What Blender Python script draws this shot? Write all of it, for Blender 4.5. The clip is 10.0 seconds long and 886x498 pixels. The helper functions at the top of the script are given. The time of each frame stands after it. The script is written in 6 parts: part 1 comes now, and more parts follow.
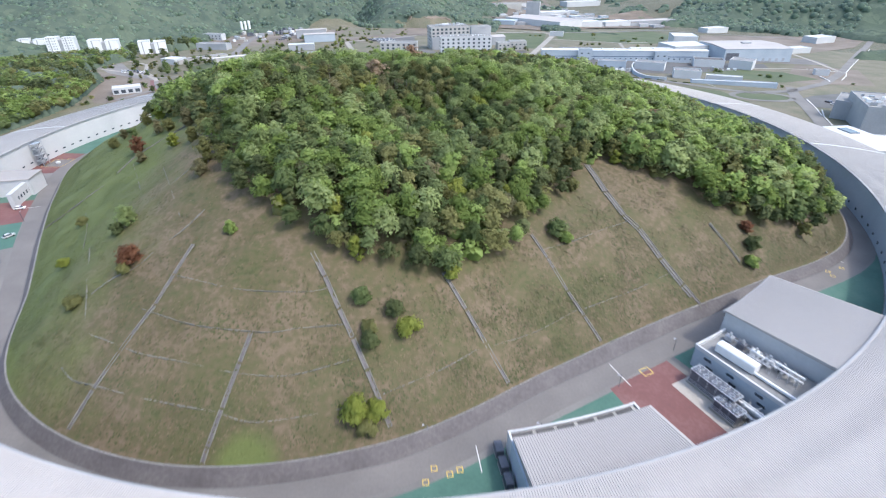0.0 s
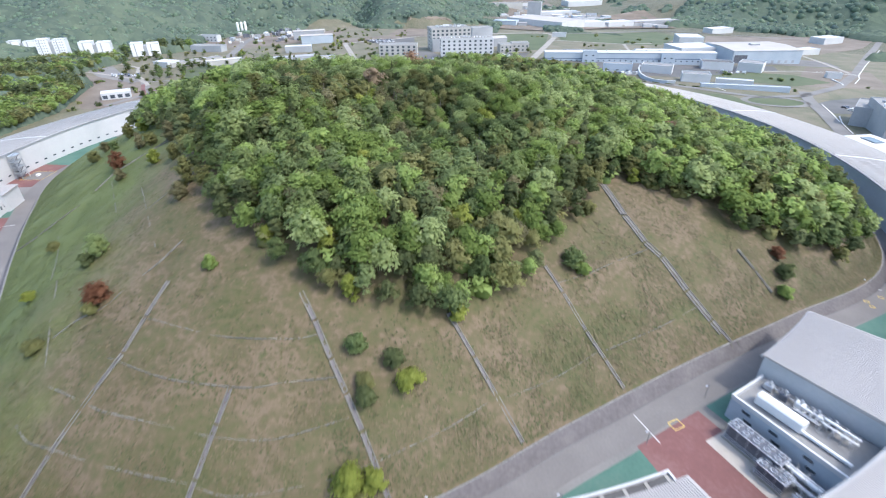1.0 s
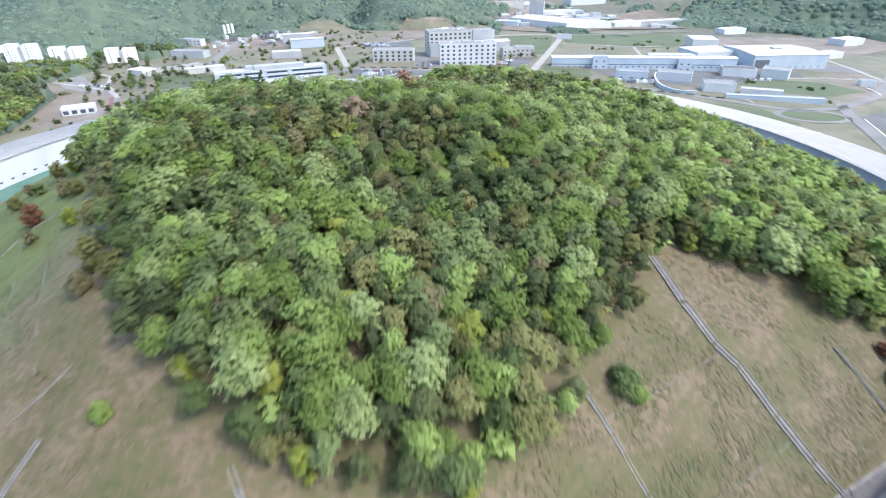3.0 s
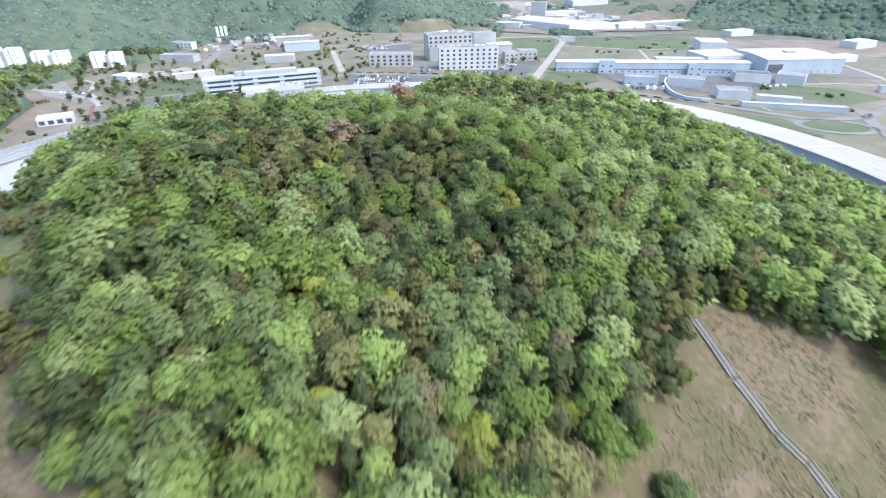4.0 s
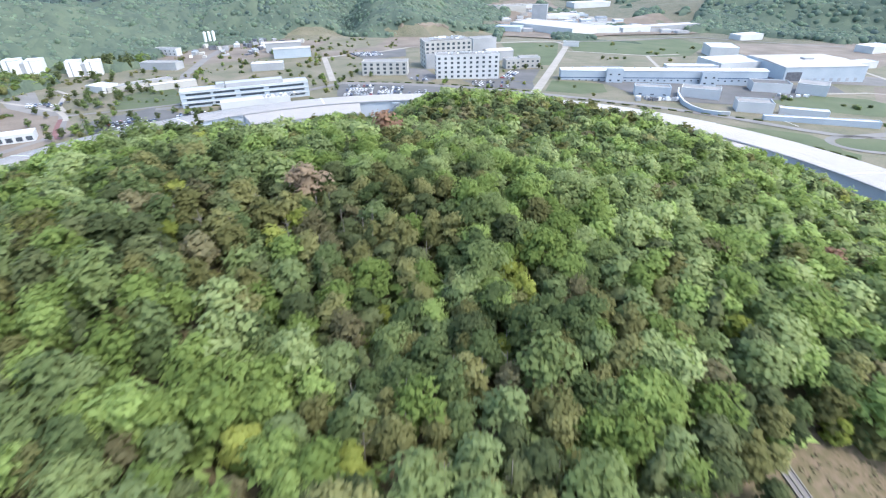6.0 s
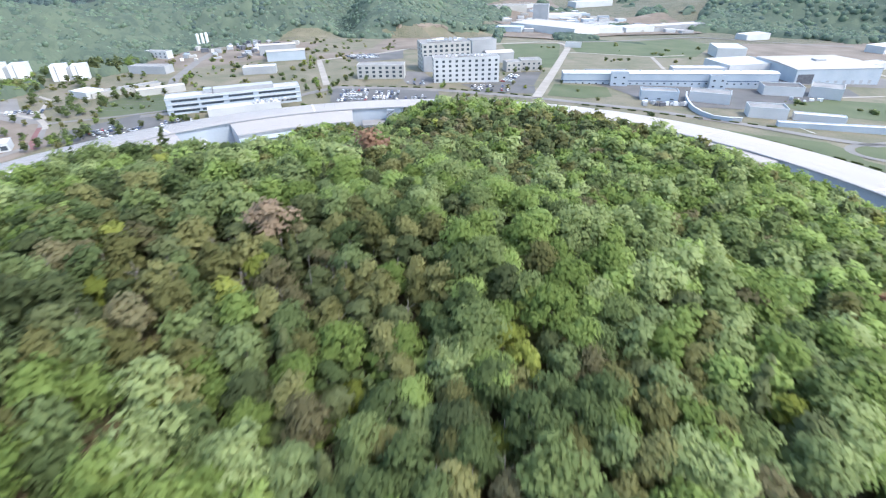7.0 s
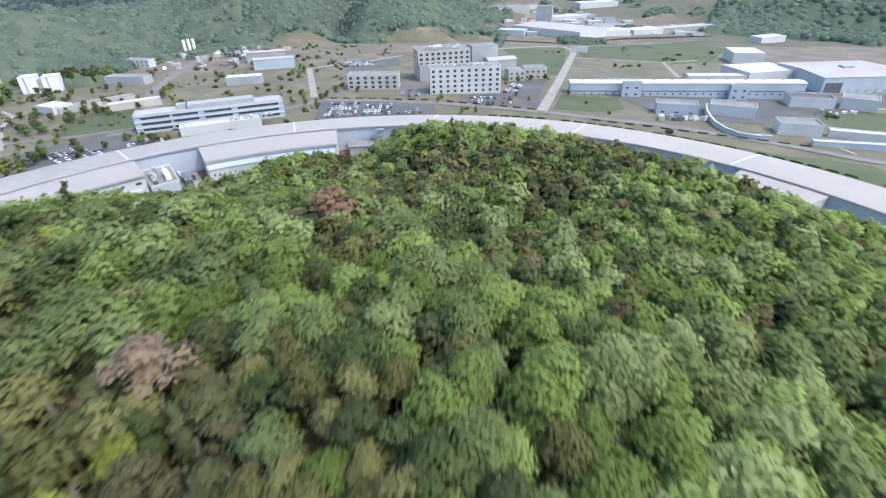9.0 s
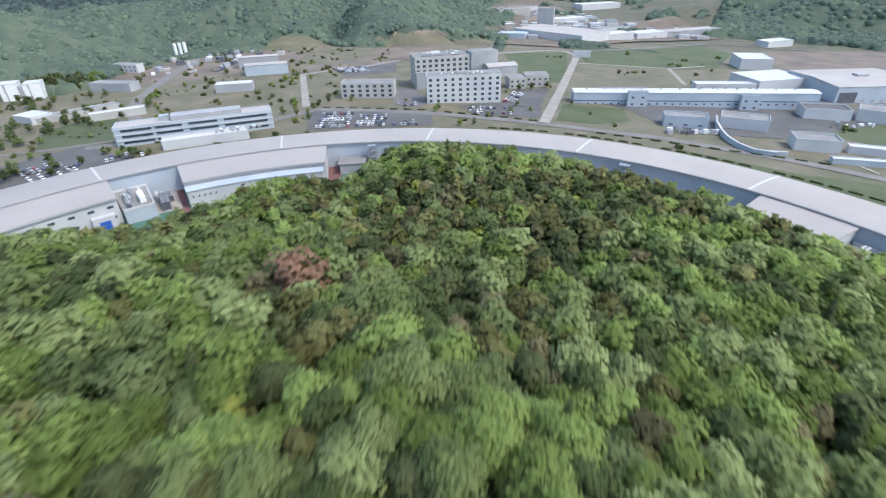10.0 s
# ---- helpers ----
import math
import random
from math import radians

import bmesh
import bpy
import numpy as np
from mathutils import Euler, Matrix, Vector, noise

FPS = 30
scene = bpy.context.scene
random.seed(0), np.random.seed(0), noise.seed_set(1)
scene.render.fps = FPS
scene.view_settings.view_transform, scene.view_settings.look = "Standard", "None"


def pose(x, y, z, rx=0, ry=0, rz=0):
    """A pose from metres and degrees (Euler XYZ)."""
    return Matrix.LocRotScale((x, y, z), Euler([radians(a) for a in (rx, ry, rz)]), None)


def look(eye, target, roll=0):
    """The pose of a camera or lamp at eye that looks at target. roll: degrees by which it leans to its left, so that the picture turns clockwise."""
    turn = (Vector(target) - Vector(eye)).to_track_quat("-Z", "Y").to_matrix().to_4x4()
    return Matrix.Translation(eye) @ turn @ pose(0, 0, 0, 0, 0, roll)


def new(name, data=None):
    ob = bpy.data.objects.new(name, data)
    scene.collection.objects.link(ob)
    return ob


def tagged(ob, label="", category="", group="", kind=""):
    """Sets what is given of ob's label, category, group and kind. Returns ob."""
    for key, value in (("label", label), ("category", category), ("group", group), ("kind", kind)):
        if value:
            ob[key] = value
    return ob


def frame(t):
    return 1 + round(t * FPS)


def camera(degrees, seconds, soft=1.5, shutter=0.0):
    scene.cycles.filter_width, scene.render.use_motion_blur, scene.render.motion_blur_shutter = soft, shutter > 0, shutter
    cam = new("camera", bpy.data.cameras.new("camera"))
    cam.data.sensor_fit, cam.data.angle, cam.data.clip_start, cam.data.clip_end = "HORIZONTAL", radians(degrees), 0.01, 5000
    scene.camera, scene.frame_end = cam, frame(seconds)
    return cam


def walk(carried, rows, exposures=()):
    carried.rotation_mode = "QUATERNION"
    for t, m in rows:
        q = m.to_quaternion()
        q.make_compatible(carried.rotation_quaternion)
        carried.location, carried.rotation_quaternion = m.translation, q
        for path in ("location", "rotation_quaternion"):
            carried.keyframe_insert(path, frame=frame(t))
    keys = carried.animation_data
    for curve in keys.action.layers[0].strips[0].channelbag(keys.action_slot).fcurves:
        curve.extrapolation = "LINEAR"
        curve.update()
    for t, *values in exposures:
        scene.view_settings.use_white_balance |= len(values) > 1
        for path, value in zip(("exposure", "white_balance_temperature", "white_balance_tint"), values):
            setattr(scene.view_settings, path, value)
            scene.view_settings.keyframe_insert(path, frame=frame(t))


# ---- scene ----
# ---------- camera and flight ----------
cam = camera(84.0, 10.0, 1.15, 1.15)
# seconds, x, y, z, yaw, pitch, roll
FLIGHT = [
    (0.0, 16.02, -264.16, 99.61, -0.61, -30.71, 0.50),
    (0.5, 15.40, -255.67, 99.92, -0.60, -30.74, 0.48),
    (1.0, 14.92, -246.32, 100.35, -0.67, -30.82, 0.53),
    (1.5, 14.91, -235.98, 100.67, -0.69, -30.95, 0.56),
    (2.0, 15.04, -224.68, 100.94, -0.71, -30.99, 0.59),
    (2.5, 15.24, -212.24, 101.16, -0.79, -31.06, 0.63),
    (4.0, 15.81, -173.69, 101.33, -0.89, -31.11, 0.69),
    (4.5, 16.11, -163.46, 101.35, -0.95, -31.00, 0.66),
    (5.0, 16.46, -154.54, 101.37, -1.02, -30.93, 0.68),
    (5.5, 17.18, -146.51, 101.37, -1.00, -30.95, 0.70),
    (7.0, 21.35, -118.31, 101.21, -0.92, -31.09, 0.94),
    (7.5, 23.09, -108.16, 101.11, -0.84, -31.06, 1.06),
    (8.0, 24.45, -98.27, 101.09, -0.79, -31.05, 1.20),
    (8.5, 25.56, -88.13, 101.20, -0.78, -31.05, 1.23),
    (9.0, 26.41, -78.62, 101.60, -0.72, -31.09, 1.25),
    (9.5, 27.41, -67.88, 102.76, -0.70, -31.15, 1.21),
    (10.0, 28.93, -56.90, 104.25, -0.66, -31.17, 1.13),
]
walk(cam, [(t, pose(x, y, z, 90 + p, r, w)) for t, x, y, z, w, p, r in FLIGHT],
     [(0.0, 0.32, 6250, 9), (2.5, 0.69, 6150, 8), (5.5, 0.66, 6150, 8), (8.0, 0.54, 6250, 8), (10.0, 0.1, 6250, 8)])

# ---------- daylight ----------
SUN_AZIMUTH, SUN_HEIGHT = -27.0, 56.0
world = bpy.data.worlds.new("sky")
scene.world = world
world.use_nodes = True
sky = world.node_tree.nodes.new("ShaderNodeTexSky")
sky.sky_type = "NISHITA"
sky.sun_disc = False
sky.sun_elevation = radians(SUN_HEIGHT)
sky.sun_rotation = radians(90.0 - SUN_AZIMUTH)
sky.dust_density = 2.5
sky.air_density = 1.2
back = world.node_tree.nodes["Background"]
back.inputs[1].default_value = 0.345
world.node_tree.links.new(sky.outputs[0], back.inputs[0])
sun = new("sun", bpy.data.lights.new("sun", "SUN"))
sun.data.energy = 2.12
sun.data.angle = radians(4)
sun.data.color = (1.0, 0.96, 0.91)
a, e = radians(SUN_AZIMUTH), radians(SUN_HEIGHT)
sun.matrix_world = look((math.cos(a) * math.cos(e) * 500, math.sin(a) * math.cos(e) * 500, math.sin(e) * 500), (0, 0, 0))


# ---------- materials ----------
def material(name, colors, scale=0.2, detail=6.0, rough=0.8, metal=0.0, fine=3.0, fine_mix=0.3, bump=0.3, bump_size=0.05,
             per_island=0.0, warp=0.0, gloss=0.5, leaf=False):
    """A surface whose colour wanders through the given colours at two scales."""
    m = bpy.data.materials.new(name)
    m.use_nodes = True
    nt = m.node_tree
    n, l = nt.nodes, nt.links
    bsdf = n["Principled BSDF"]
    bsdf.inputs["Roughness"].default_value = rough
    bsdf.inputs["Metallic"].default_value = metal
    bsdf.inputs["Specular IOR Level"].default_value = gloss
    co = n.new("ShaderNodeNewGeometry")
    big, small = n.new("ShaderNodeTexNoise"), n.new("ShaderNodeTexNoise")
    big.inputs["Scale"].default_value, big.inputs["Detail"].default_value = scale, detail
    big.inputs["Distortion"].default_value = warp
    small.inputs["Scale"].default_value, small.inputs["Detail"].default_value = fine, 5.0
    l.new(co.outputs["Position"], big.inputs["Vector"])
    l.new(co.outputs["Position"], small.inputs["Vector"])
    mix = n.new("ShaderNodeMix")
    mix.inputs[0].default_value = fine_mix
    l.new(big.outputs[0], mix.inputs[2])
    l.new(small.outputs[0], mix.inputs[3])
    value = mix.outputs[0]
    for share, source in ((per_island, ("ShaderNodeNewGeometry", "Random Per Island")),):
        if share:
            info = n.new(source[0])
            add = n.new("ShaderNodeMath")
            add.operation = "MULTIPLY_ADD"
            l.new(info.outputs[source[1]], add.inputs[0])
            add.inputs[1].default_value = share
            less = n.new("ShaderNodeMath")
            less.operation = "SUBTRACT"
            l.new(value, less.inputs[0])
            less.inputs[1].default_value = share / 2
            l.new(less.outputs[0], add.inputs[2])
            value = add.outputs[0]
    ramp = n.new("ShaderNodeValToRGB")
    el = ramp.color_ramp.elements
    steps = [0.5] if len(colors) == 1 else [0.32 + 0.36 * i / (len(colors) - 1) for i in range(len(colors))]
    while len(el) < len(colors):
        el.new(0.5)
    while len(el) > len(colors):
        el.remove(el[-1])
    for p, s, c in zip(el, steps, colors):
        p.position, p.color = s, (*c, 1)
    l.new(value, ramp.inputs[0])
    l.new(ramp.outputs[0], bsdf.inputs["Base Color"])
    if bump:
        b = n.new("ShaderNodeBump")
        b.inputs["Strength"].default_value, b.inputs["Distance"].default_value = bump, bump_size
        l.new(small.outputs[0], b.inputs["Height"])
        l.new(b.outputs[0], bsdf.inputs["Normal"])
    if leaf:
        see = n.new("ShaderNodeBsdfTranslucent")
        l.new(ramp.outputs[0], see.inputs[0])
        both = n.new("ShaderNodeMixShader")
        both.inputs[0].default_value = 0.52
        l.new(bsdf.outputs[0], both.inputs[1])
        l.new(see.outputs[0], both.inputs[2])
        l.new(both.outputs[0], n["Material Output"].inputs[0])
    return m


def leafage(name, *colors):
    """Leaves whose tone changes from tree to tree, from spray to spray and a little across the wood."""
    m = material(name, colors, scale=0.13, detail=3.0, fine=1.7, fine_mix=0.35, rough=0.75, bump=0, gloss=0.12, leaf=True)
    n, l = m.node_tree.nodes, m.node_tree.links
    ramp = next(k for k in n if k.type == "VALTORGB")
    value = ramp.inputs[0].links[0].from_socket
    tree, spray = n.new("ShaderNodeAttribute"), n.new("ShaderNodeNewGeometry")
    tree.attribute_name = "tint"
    for source, share, off in ((value, .45, .275), (tree.outputs["Fac"], .62, -.31), (spray.outputs["Random Per Island"], .16, -.08)):
        scaled = n.new("ShaderNodeMath")
        scaled.operation = "MULTIPLY_ADD"
        l.new(source, scaled.inputs[0])
        scaled.inputs[1].default_value, scaled.inputs[2].default_value = share, off
        if source == value:
            total = scaled.outputs[0]
        else:
            add = n.new("ShaderNodeMath")
            l.new(total, add.inputs[0])
            l.new(scaled.outputs[0], add.inputs[1])
            total = add.outputs[0]
    l.new(total, ramp.inputs[0])
    return m


def greening(mat):
    """Fresh green grass on the western flank and in a patch above the revetment."""
    nt = mat.node_tree
    n, l = nt.nodes, nt.links
    geo, sep = n.new("ShaderNodeNewGeometry"), n.new("ShaderNodeSeparateXYZ")
    l.new(geo.outputs["Position"], sep.inputs[0])
    wob = n.new("ShaderNodeTexNoise")
    wob.inputs["Scale"].default_value, wob.inputs["Detail"].default_value = .07, 10
    l.new(geo.outputs["Position"], wob.inputs["Vector"])
    west = n.new("ShaderNodeMapRange")
    west.inputs[1].default_value, west.inputs[2].default_value, west.inputs[3].default_value, west.inputs[4].default_value = -50, -115, -.5, .9
    l.new(sep.outputs[0], west.inputs[0])
    far = n.new("ShaderNodeVectorMath")
    far.operation = "DISTANCE"
    l.new(geo.outputs["Position"], far.inputs[0])
    far.inputs[1].default_value = (-28, -195.5, 5)
    near = n.new("ShaderNodeMapRange")
    near.inputs[1].default_value, near.inputs[2].default_value, near.inputs[3].default_value, near.inputs[4].default_value = 3, 11, 1.1, -.6
    l.new(far.outputs["Value"], near.inputs[0])
    most = n.new("ShaderNodeMath")
    most.operation = "MAXIMUM"
    l.new(west.outputs[0], most.inputs[0])
    l.new(near.outputs[0], most.inputs[1])
    add = n.new("ShaderNodeMath")
    add.operation = "MULTIPLY_ADD"
    l.new(wob.outputs[0], add.inputs[0])
    add.inputs[1].default_value = 1.3
    l.new(most.outputs[0], add.inputs[2])
    cut = n.new("ShaderNodeMapRange")
    cut.inputs[1].default_value, cut.inputs[2].default_value = .55, 1.35
    l.new(add.outputs[0], cut.inputs[0])
    base = n["Principled BSDF"].inputs["Base Color"]
    mix = n.new("ShaderNodeMix")
    mix.data_type = "RGBA"
    l.new(cut.outputs[0], mix.inputs[0])
    l.new(base.links[0].from_socket, mix.inputs[6])
    tone = n.new("ShaderNodeMix")
    tone.data_type = "RGBA"
    l.new(wob.outputs[0], tone.inputs[0])
    tone.inputs[6].default_value, tone.inputs[7].default_value = (.056, .078, .018, 1), (.112, .126, .036, 1)
    l.new(tone.outputs[2], mix.inputs[7])
    l.new(mix.outputs[2], base)


LAND = material("leafy woodland floor", [(.05, .06, .034), (.085, .085, .05), (.115, .105, .07), (.07, .075, .042)], scale=0.05, detail=6, fine=0.5, fine_mix=.45, bump=1.0, bump_size=1.5)
FIELD = material("dry field grass", [(.07, .074, .036), (.1, .096, .056), (.138, .12, .08), (.176, .146, .108)], scale=0.035, detail=9, fine=0.8, fine_mix=.4, warp=.8)
LAWN = material("mown lawn", [(0.041, 0.058, 0.019), (0.061, 0.078, 0.029), (0.085, 0.089, 0.044)], scale=0.04, detail=8, fine=1.5, fine_mix=.35)
EARTH = material("bare earth", [(0.096, 0.076, 0.058), (0.14, 0.112, 0.086), (0.192, 0.156, 0.124)], scale=0.035, detail=8, fine=0.8)
ASPHALT = material("grey asphalt", [(0.094, 0.088, 0.084), (0.119, 0.112, 0.108), (0.144, 0.137, 0.131)], scale=0.06, fine=2.0, bump=.2)
DARK_ASPHALT = material("dark asphalt", [(0.064, 0.061, 0.06), (0.086, 0.083, 0.081), (0.112, 0.106, 0.104)], scale=0.05, fine=2.0, bump=.2)
ROAD = material("pale road", [(0.122, 0.114, 0.106), (0.152, 0.143, 0.134), (0.186, 0.175, 0.163)], scale=0.06, fine=1.5, bump=.2)
PAVED_ROAD = material("worn pale asphalt", [(0.115, 0.105, 0.099), (0.14, 0.128, 0.12), (0.168, 0.154, 0.144)], scale=0.07, fine=1.6, bump=.2)
GREEN_PAINT = material("green painted paving", [(0.041, 0.098, 0.075), (0.056, 0.128, 0.098), (0.083, 0.143, 0.112)], scale=0.09, fine=1.2)
RED_PAINT = material("red painted paving", [(0.118, 0.052, 0.049), (0.145, 0.062, 0.057), (0.178, 0.095, 0.088)], scale=0.1, fine=1.0)
DRAIN_STONE = material("weathered drain concrete", [(0.084, 0.079, 0.066), (0.122, 0.115, 0.098), (0.168, 0.159, 0.138)], scale=0.3, fine=1.8)
CONCRETE = material("concrete", [(0.224, 0.21, 0.189), (0.287, 0.273, 0.248), (0.35, 0.329, 0.301)], scale=0.12, fine=1.8)
COPING = material("weathered grey coping", [(0.1, 0.094, 0.09), (0.15, 0.142, 0.136), (0.21, 0.2, 0.19)], scale=0.4, detail=8, fine=1.6, fine_mix=.5, bump=.4)
PALE_PAVING = material("pale paving", [(0.21, 0.191, 0.165), (0.255, 0.232, 0.203), (0.3, 0.277, 0.247)], scale=0.12, fine=1.8)
CREAM_PAVING = material("cream concrete paving", [(0.27, 0.245, 0.215), (0.33, 0.302, 0.268), (0.38, 0.35, 0.315)], scale=0.15, fine=1.5)
REVETMENT = material("weathered stone revetment", [(0.074, 0.065, 0.066), (0.098, 0.088, 0.089), (0.132, 0.119, 0.117)], scale=0.14, fine=1.1, fine_mix=.45, bump=.6, bump_size=.2)
GRASS = material("dry hillside grass", [(0.043, 0.05, 0.014), (0.067, 0.063, 0.023), (0.083, 0.067, 0.032), (0.124, 0.09, 0.057), (0.064, 0.065, 0.023)], scale=0.05, detail=10, fine=0.55, fine_mix=.45, bump=.35, bump_size=.3, warp=1.0, gloss=.4)
TUSSOCK = material("dry tussocks", [(0.046, 0.052, 0.016), (0.068, 0.063, 0.025), (0.086, 0.071, 0.034), (0.112, 0.087, 0.05)], scale=0.07, detail=8, fine=0.6, fine_mix=.42, bump=0, per_island=.3, gloss=.4)
greening(GRASS)
greening(TUSSOCK)
ROOF = material("pale metal roofing", [(0.318, 0.298, 0.286), (0.352, 0.33, 0.316), (0.382, 0.359, 0.343)], scale=0.03, detail=8, fine=0.7, fine_mix=.3, rough=.7, bump=0, gloss=.12)
ROOF_RIB = material("metal roofing rib", [(0.3, 0.288, 0.284), (0.335, 0.321, 0.316)], scale=0.05, rough=.5, bump=0, gloss=.3)
WALL_WHITE = material("white wall panel", [(0.39, 0.396, 0.408), (0.44, 0.446, 0.456), (0.48, 0.484, 0.488)], scale=0.06, detail=8, fine=1.2, rough=.6, bump=0, gloss=.3)
WALL_GREY = material("grey wall panel", [(0.24, 0.252, 0.268), (0.288, 0.298, 0.312), (0.336, 0.344, 0.356)], scale=0.06, detail=8, fine=1.2, rough=.65, bump=0, gloss=.3)
WALL_BLUE = material("pale blue wall panel", [(0.3, 0.345, 0.395), (0.345, 0.39, 0.44), (0.385, 0.425, 0.47)], scale=0.06, detail=8, fine=1.2, rough=.6, bump=0, gloss=.3)
BEIGE = material("beige wall", [(0.306, 0.297, 0.281), (0.357, 0.348, 0.327), (0.399, 0.391, 0.37)], scale=0.06, fine=1.0, rough=.75, bump=0)
BAND = material("dark blue band", [(.06, .09, .15), (.09, .13, .2)], scale=0.1, rough=.5, bump=0)
BLUE_DOOR = material("blue shutter", [(.02, .07, .32), (.03, .1, .42)], scale=0.4, rough=.5, bump=0)
FLAT_ROOF = material("flat roof", [(0.16, 0.156, 0.152), (0.204, 0.2, 0.196), (0.256, 0.25, 0.24)], scale=0.08, fine=0.9, bump=0)
WHITE_ROOF = material("white metal roof", [(0.42, 0.42, 0.42), (0.47, 0.47, 0.47), (0.51, 0.51, 0.51)], scale=0.08, rough=.5, bump=0)
GLASS = material("dark window glass", [(.035, .045, .06), (.07, .085, .10)], scale=0.4, rough=.08, bump=0, gloss=.6)
STEEL = material("galvanised steel", [(0.323, 0.34, 0.365), (0.425, 0.442, 0.468), (0.527, 0.544, 0.561)], scale=0.6, fine=3, rough=.45, metal=.6, bump=0)
DARK_STEEL = material("dark machine casing", [(.05, .055, .07), (.085, .09, .11), (.13, .135, .15)], scale=0.5, rough=.5, bump=0)
TANK_WHITE = material("white enamel", [(0.612, 0.612, 0.612), (0.68, 0.68, 0.68)], scale=0.4, rough=.4, bump=0)
BARK = material("grey brown bark", [(.13, .11, .09), (.2, .18, .155), (.28, .26, .23)], scale=1.5, fine=6, bump=.5)
LINE_WHITE = material("white line paint", [(0.528, 0.52, 0.496), (0.624, 0.616, 0.592)], scale=0.8, bump=0)
LINE_YELLOW = material("yellow line paint", [(0.48, 0.336, 0.08), (0.56, 0.416, 0.128)], scale=0.8, bump=0)
TYRE = material("black rubber", [(.02, .02, .02), (.035, .035, .035)], scale=4, bump=0)

LEAF_FRESH = leafage("fresh green leaves", (0.157, 0.215, 0.059), (0.211, 0.278, 0.082), (0.301, 0.389, 0.128))
LEAF_MID = leafage("mid green leaves", (0.099, 0.134, 0.052), (0.143, 0.187, 0.074), (0.209, 0.261, 0.112))
LEAF_DARK = leafage("dark evergreen leaves", (0.085, 0.107, 0.047), (0.112, 0.135, 0.058), (0.164, 0.189, 0.086))
LEAF_SILVER = leafage("pale young leaves", (0.183, 0.231, 0.088), (0.234, 0.286, 0.116), (0.322, 0.381, 0.167))
LEAF_OLIVE = leafage("olive leaves", (0.142, 0.145, 0.055), (0.181, 0.182, 0.072), (0.250, 0.251, 0.105))
LEAF_YELLOW = leafage("yellow green leaves", (0.167, 0.196, 0.040), (0.242, 0.275, 0.060), (0.332, 0.362, 0.093))
LEAF_BROWN = leafage("brown budding twigs", (0.136, 0.128, 0.065), (0.188, 0.174, 0.093), (0.261, 0.240, 0.133))
LEAF_RED = leafage("red brown leaves", (0.143, 0.066, 0.037), (0.188, 0.088, 0.050), (0.231, 0.114, 0.067))
LEAF_TAN = leafage("pale brown bare twigs", (0.329, 0.254, 0.177), (0.378, 0.296, 0.217), (0.429, 0.333, 0.256))
LEAF_RUST = leafage("rust brown leaves", (.21, .125, .085), (.255, .155, .105), (.30, .19, .13))

# Far leaf colours, greyed and blued to stand for haze.
HAZED_MID = leafage("grey green far leaves, haze added", (0.126, 0.176, 0.143), (0.155, 0.211, 0.167), (0.184, 0.243, 0.186))
HAZED_FRESH = leafage("pale green far leaves, haze added", (0.142, 0.203, 0.149), (0.172, 0.239, 0.169), (0.201, 0.272, 0.192))
HAZED_DARK = leafage("far conifers blued for haze", (0.084, 0.122, 0.116), (0.104, 0.149, 0.140), (0.130, 0.178, 0.161))


def canopy_material(name="hazed far canopy leaves", k=1.0, haze_blue=1.0):
    """Crown by crown changing greens of a wood seen from afar, greyed by painted haze."""
    m = material(name, [(r * k, g * k, b * k * haze_blue) for r, g, b in ((.036, .053, .049), (.055, .075, .062), (.084, .107, .074), (.046, .063, .055))], scale=0.012, detail=5, fine=0.35, fine_mix=.25, rough=.9, bump=.5, bump_size=.8, gloss=.05)
    nt = m.node_tree
    n, l = nt.nodes, nt.links
    geo, cell = n.new("ShaderNodeNewGeometry"), n.new("ShaderNodeTexVoronoi")
    flat = n.new("ShaderNodeVectorMath")
    flat.operation = "MULTIPLY"
    flat.inputs[1].default_value = (1, 1, .25)
    l.new(geo.outputs["Position"], flat.inputs[0])
    l.new(flat.outputs[0], cell.inputs["Vector"])
    cell.inputs["Scale"].default_value = .1
    tone = n.new("ShaderNodeValToRGB")
    e = tone.color_ramp.elements
    e[0].position, e[0].color = 0, (.056 * k, .077 * k, .062 * k * haze_blue, 1)
    e[1].position, e[1].color = 1, (.115 * k, .142 * k, .098 * k * haze_blue, 1)
    e.new(.5).color = (.08 * k, .105 * k, .078 * k * haze_blue, 1)
    sep = n.new("ShaderNodeSeparateColor")
    l.new(cell.outputs["Color"], sep.inputs[0])
    l.new(sep.outputs[0], tone.inputs[0])
    base = n["Principled BSDF"].inputs["Base Color"]
    mix = n.new("ShaderNodeMix")
    mix.data_type = "RGBA"
    mix.inputs[0].default_value = .5
    l.new(base.links[0].from_socket, mix.inputs[6])
    l.new(tone.outputs[0], mix.inputs[7])
    l.new(mix.outputs[2], base)
    return m


HAZED_CANOPY = canopy_material()
# Conifer hill: leaves darkened for cloud shadow and blued further for haze.
SHADED_CONIFERS = canopy_material("far conifer leaves in cloud shade and haze", .42, 1.45)

# ---------- mesh helpers ----------
def link(name, data, mat, parent=None, label="", category="", group="", kind=""):
    ob = new(name, data)
    if mat is not None and not data.materials:
        data.materials.append(mat)
    if parent is not None:
        ob.parent = parent
    return tagged(ob, label, category, group, kind)


def part(name, bm, mat, parent, label=""):
    """Links a bmesh as one mesh object under a thing or a part."""
    me = bpy.data.meshes.new(name)
    bm.to_mesh(me)
    bm.free()
    return link(name, me, mat, parent, label)


def thing(name, label, category, x=0, y=0, z=0, turn=0, group=""):
    ob = new(name)
    ob.empty_display_size = 0.5
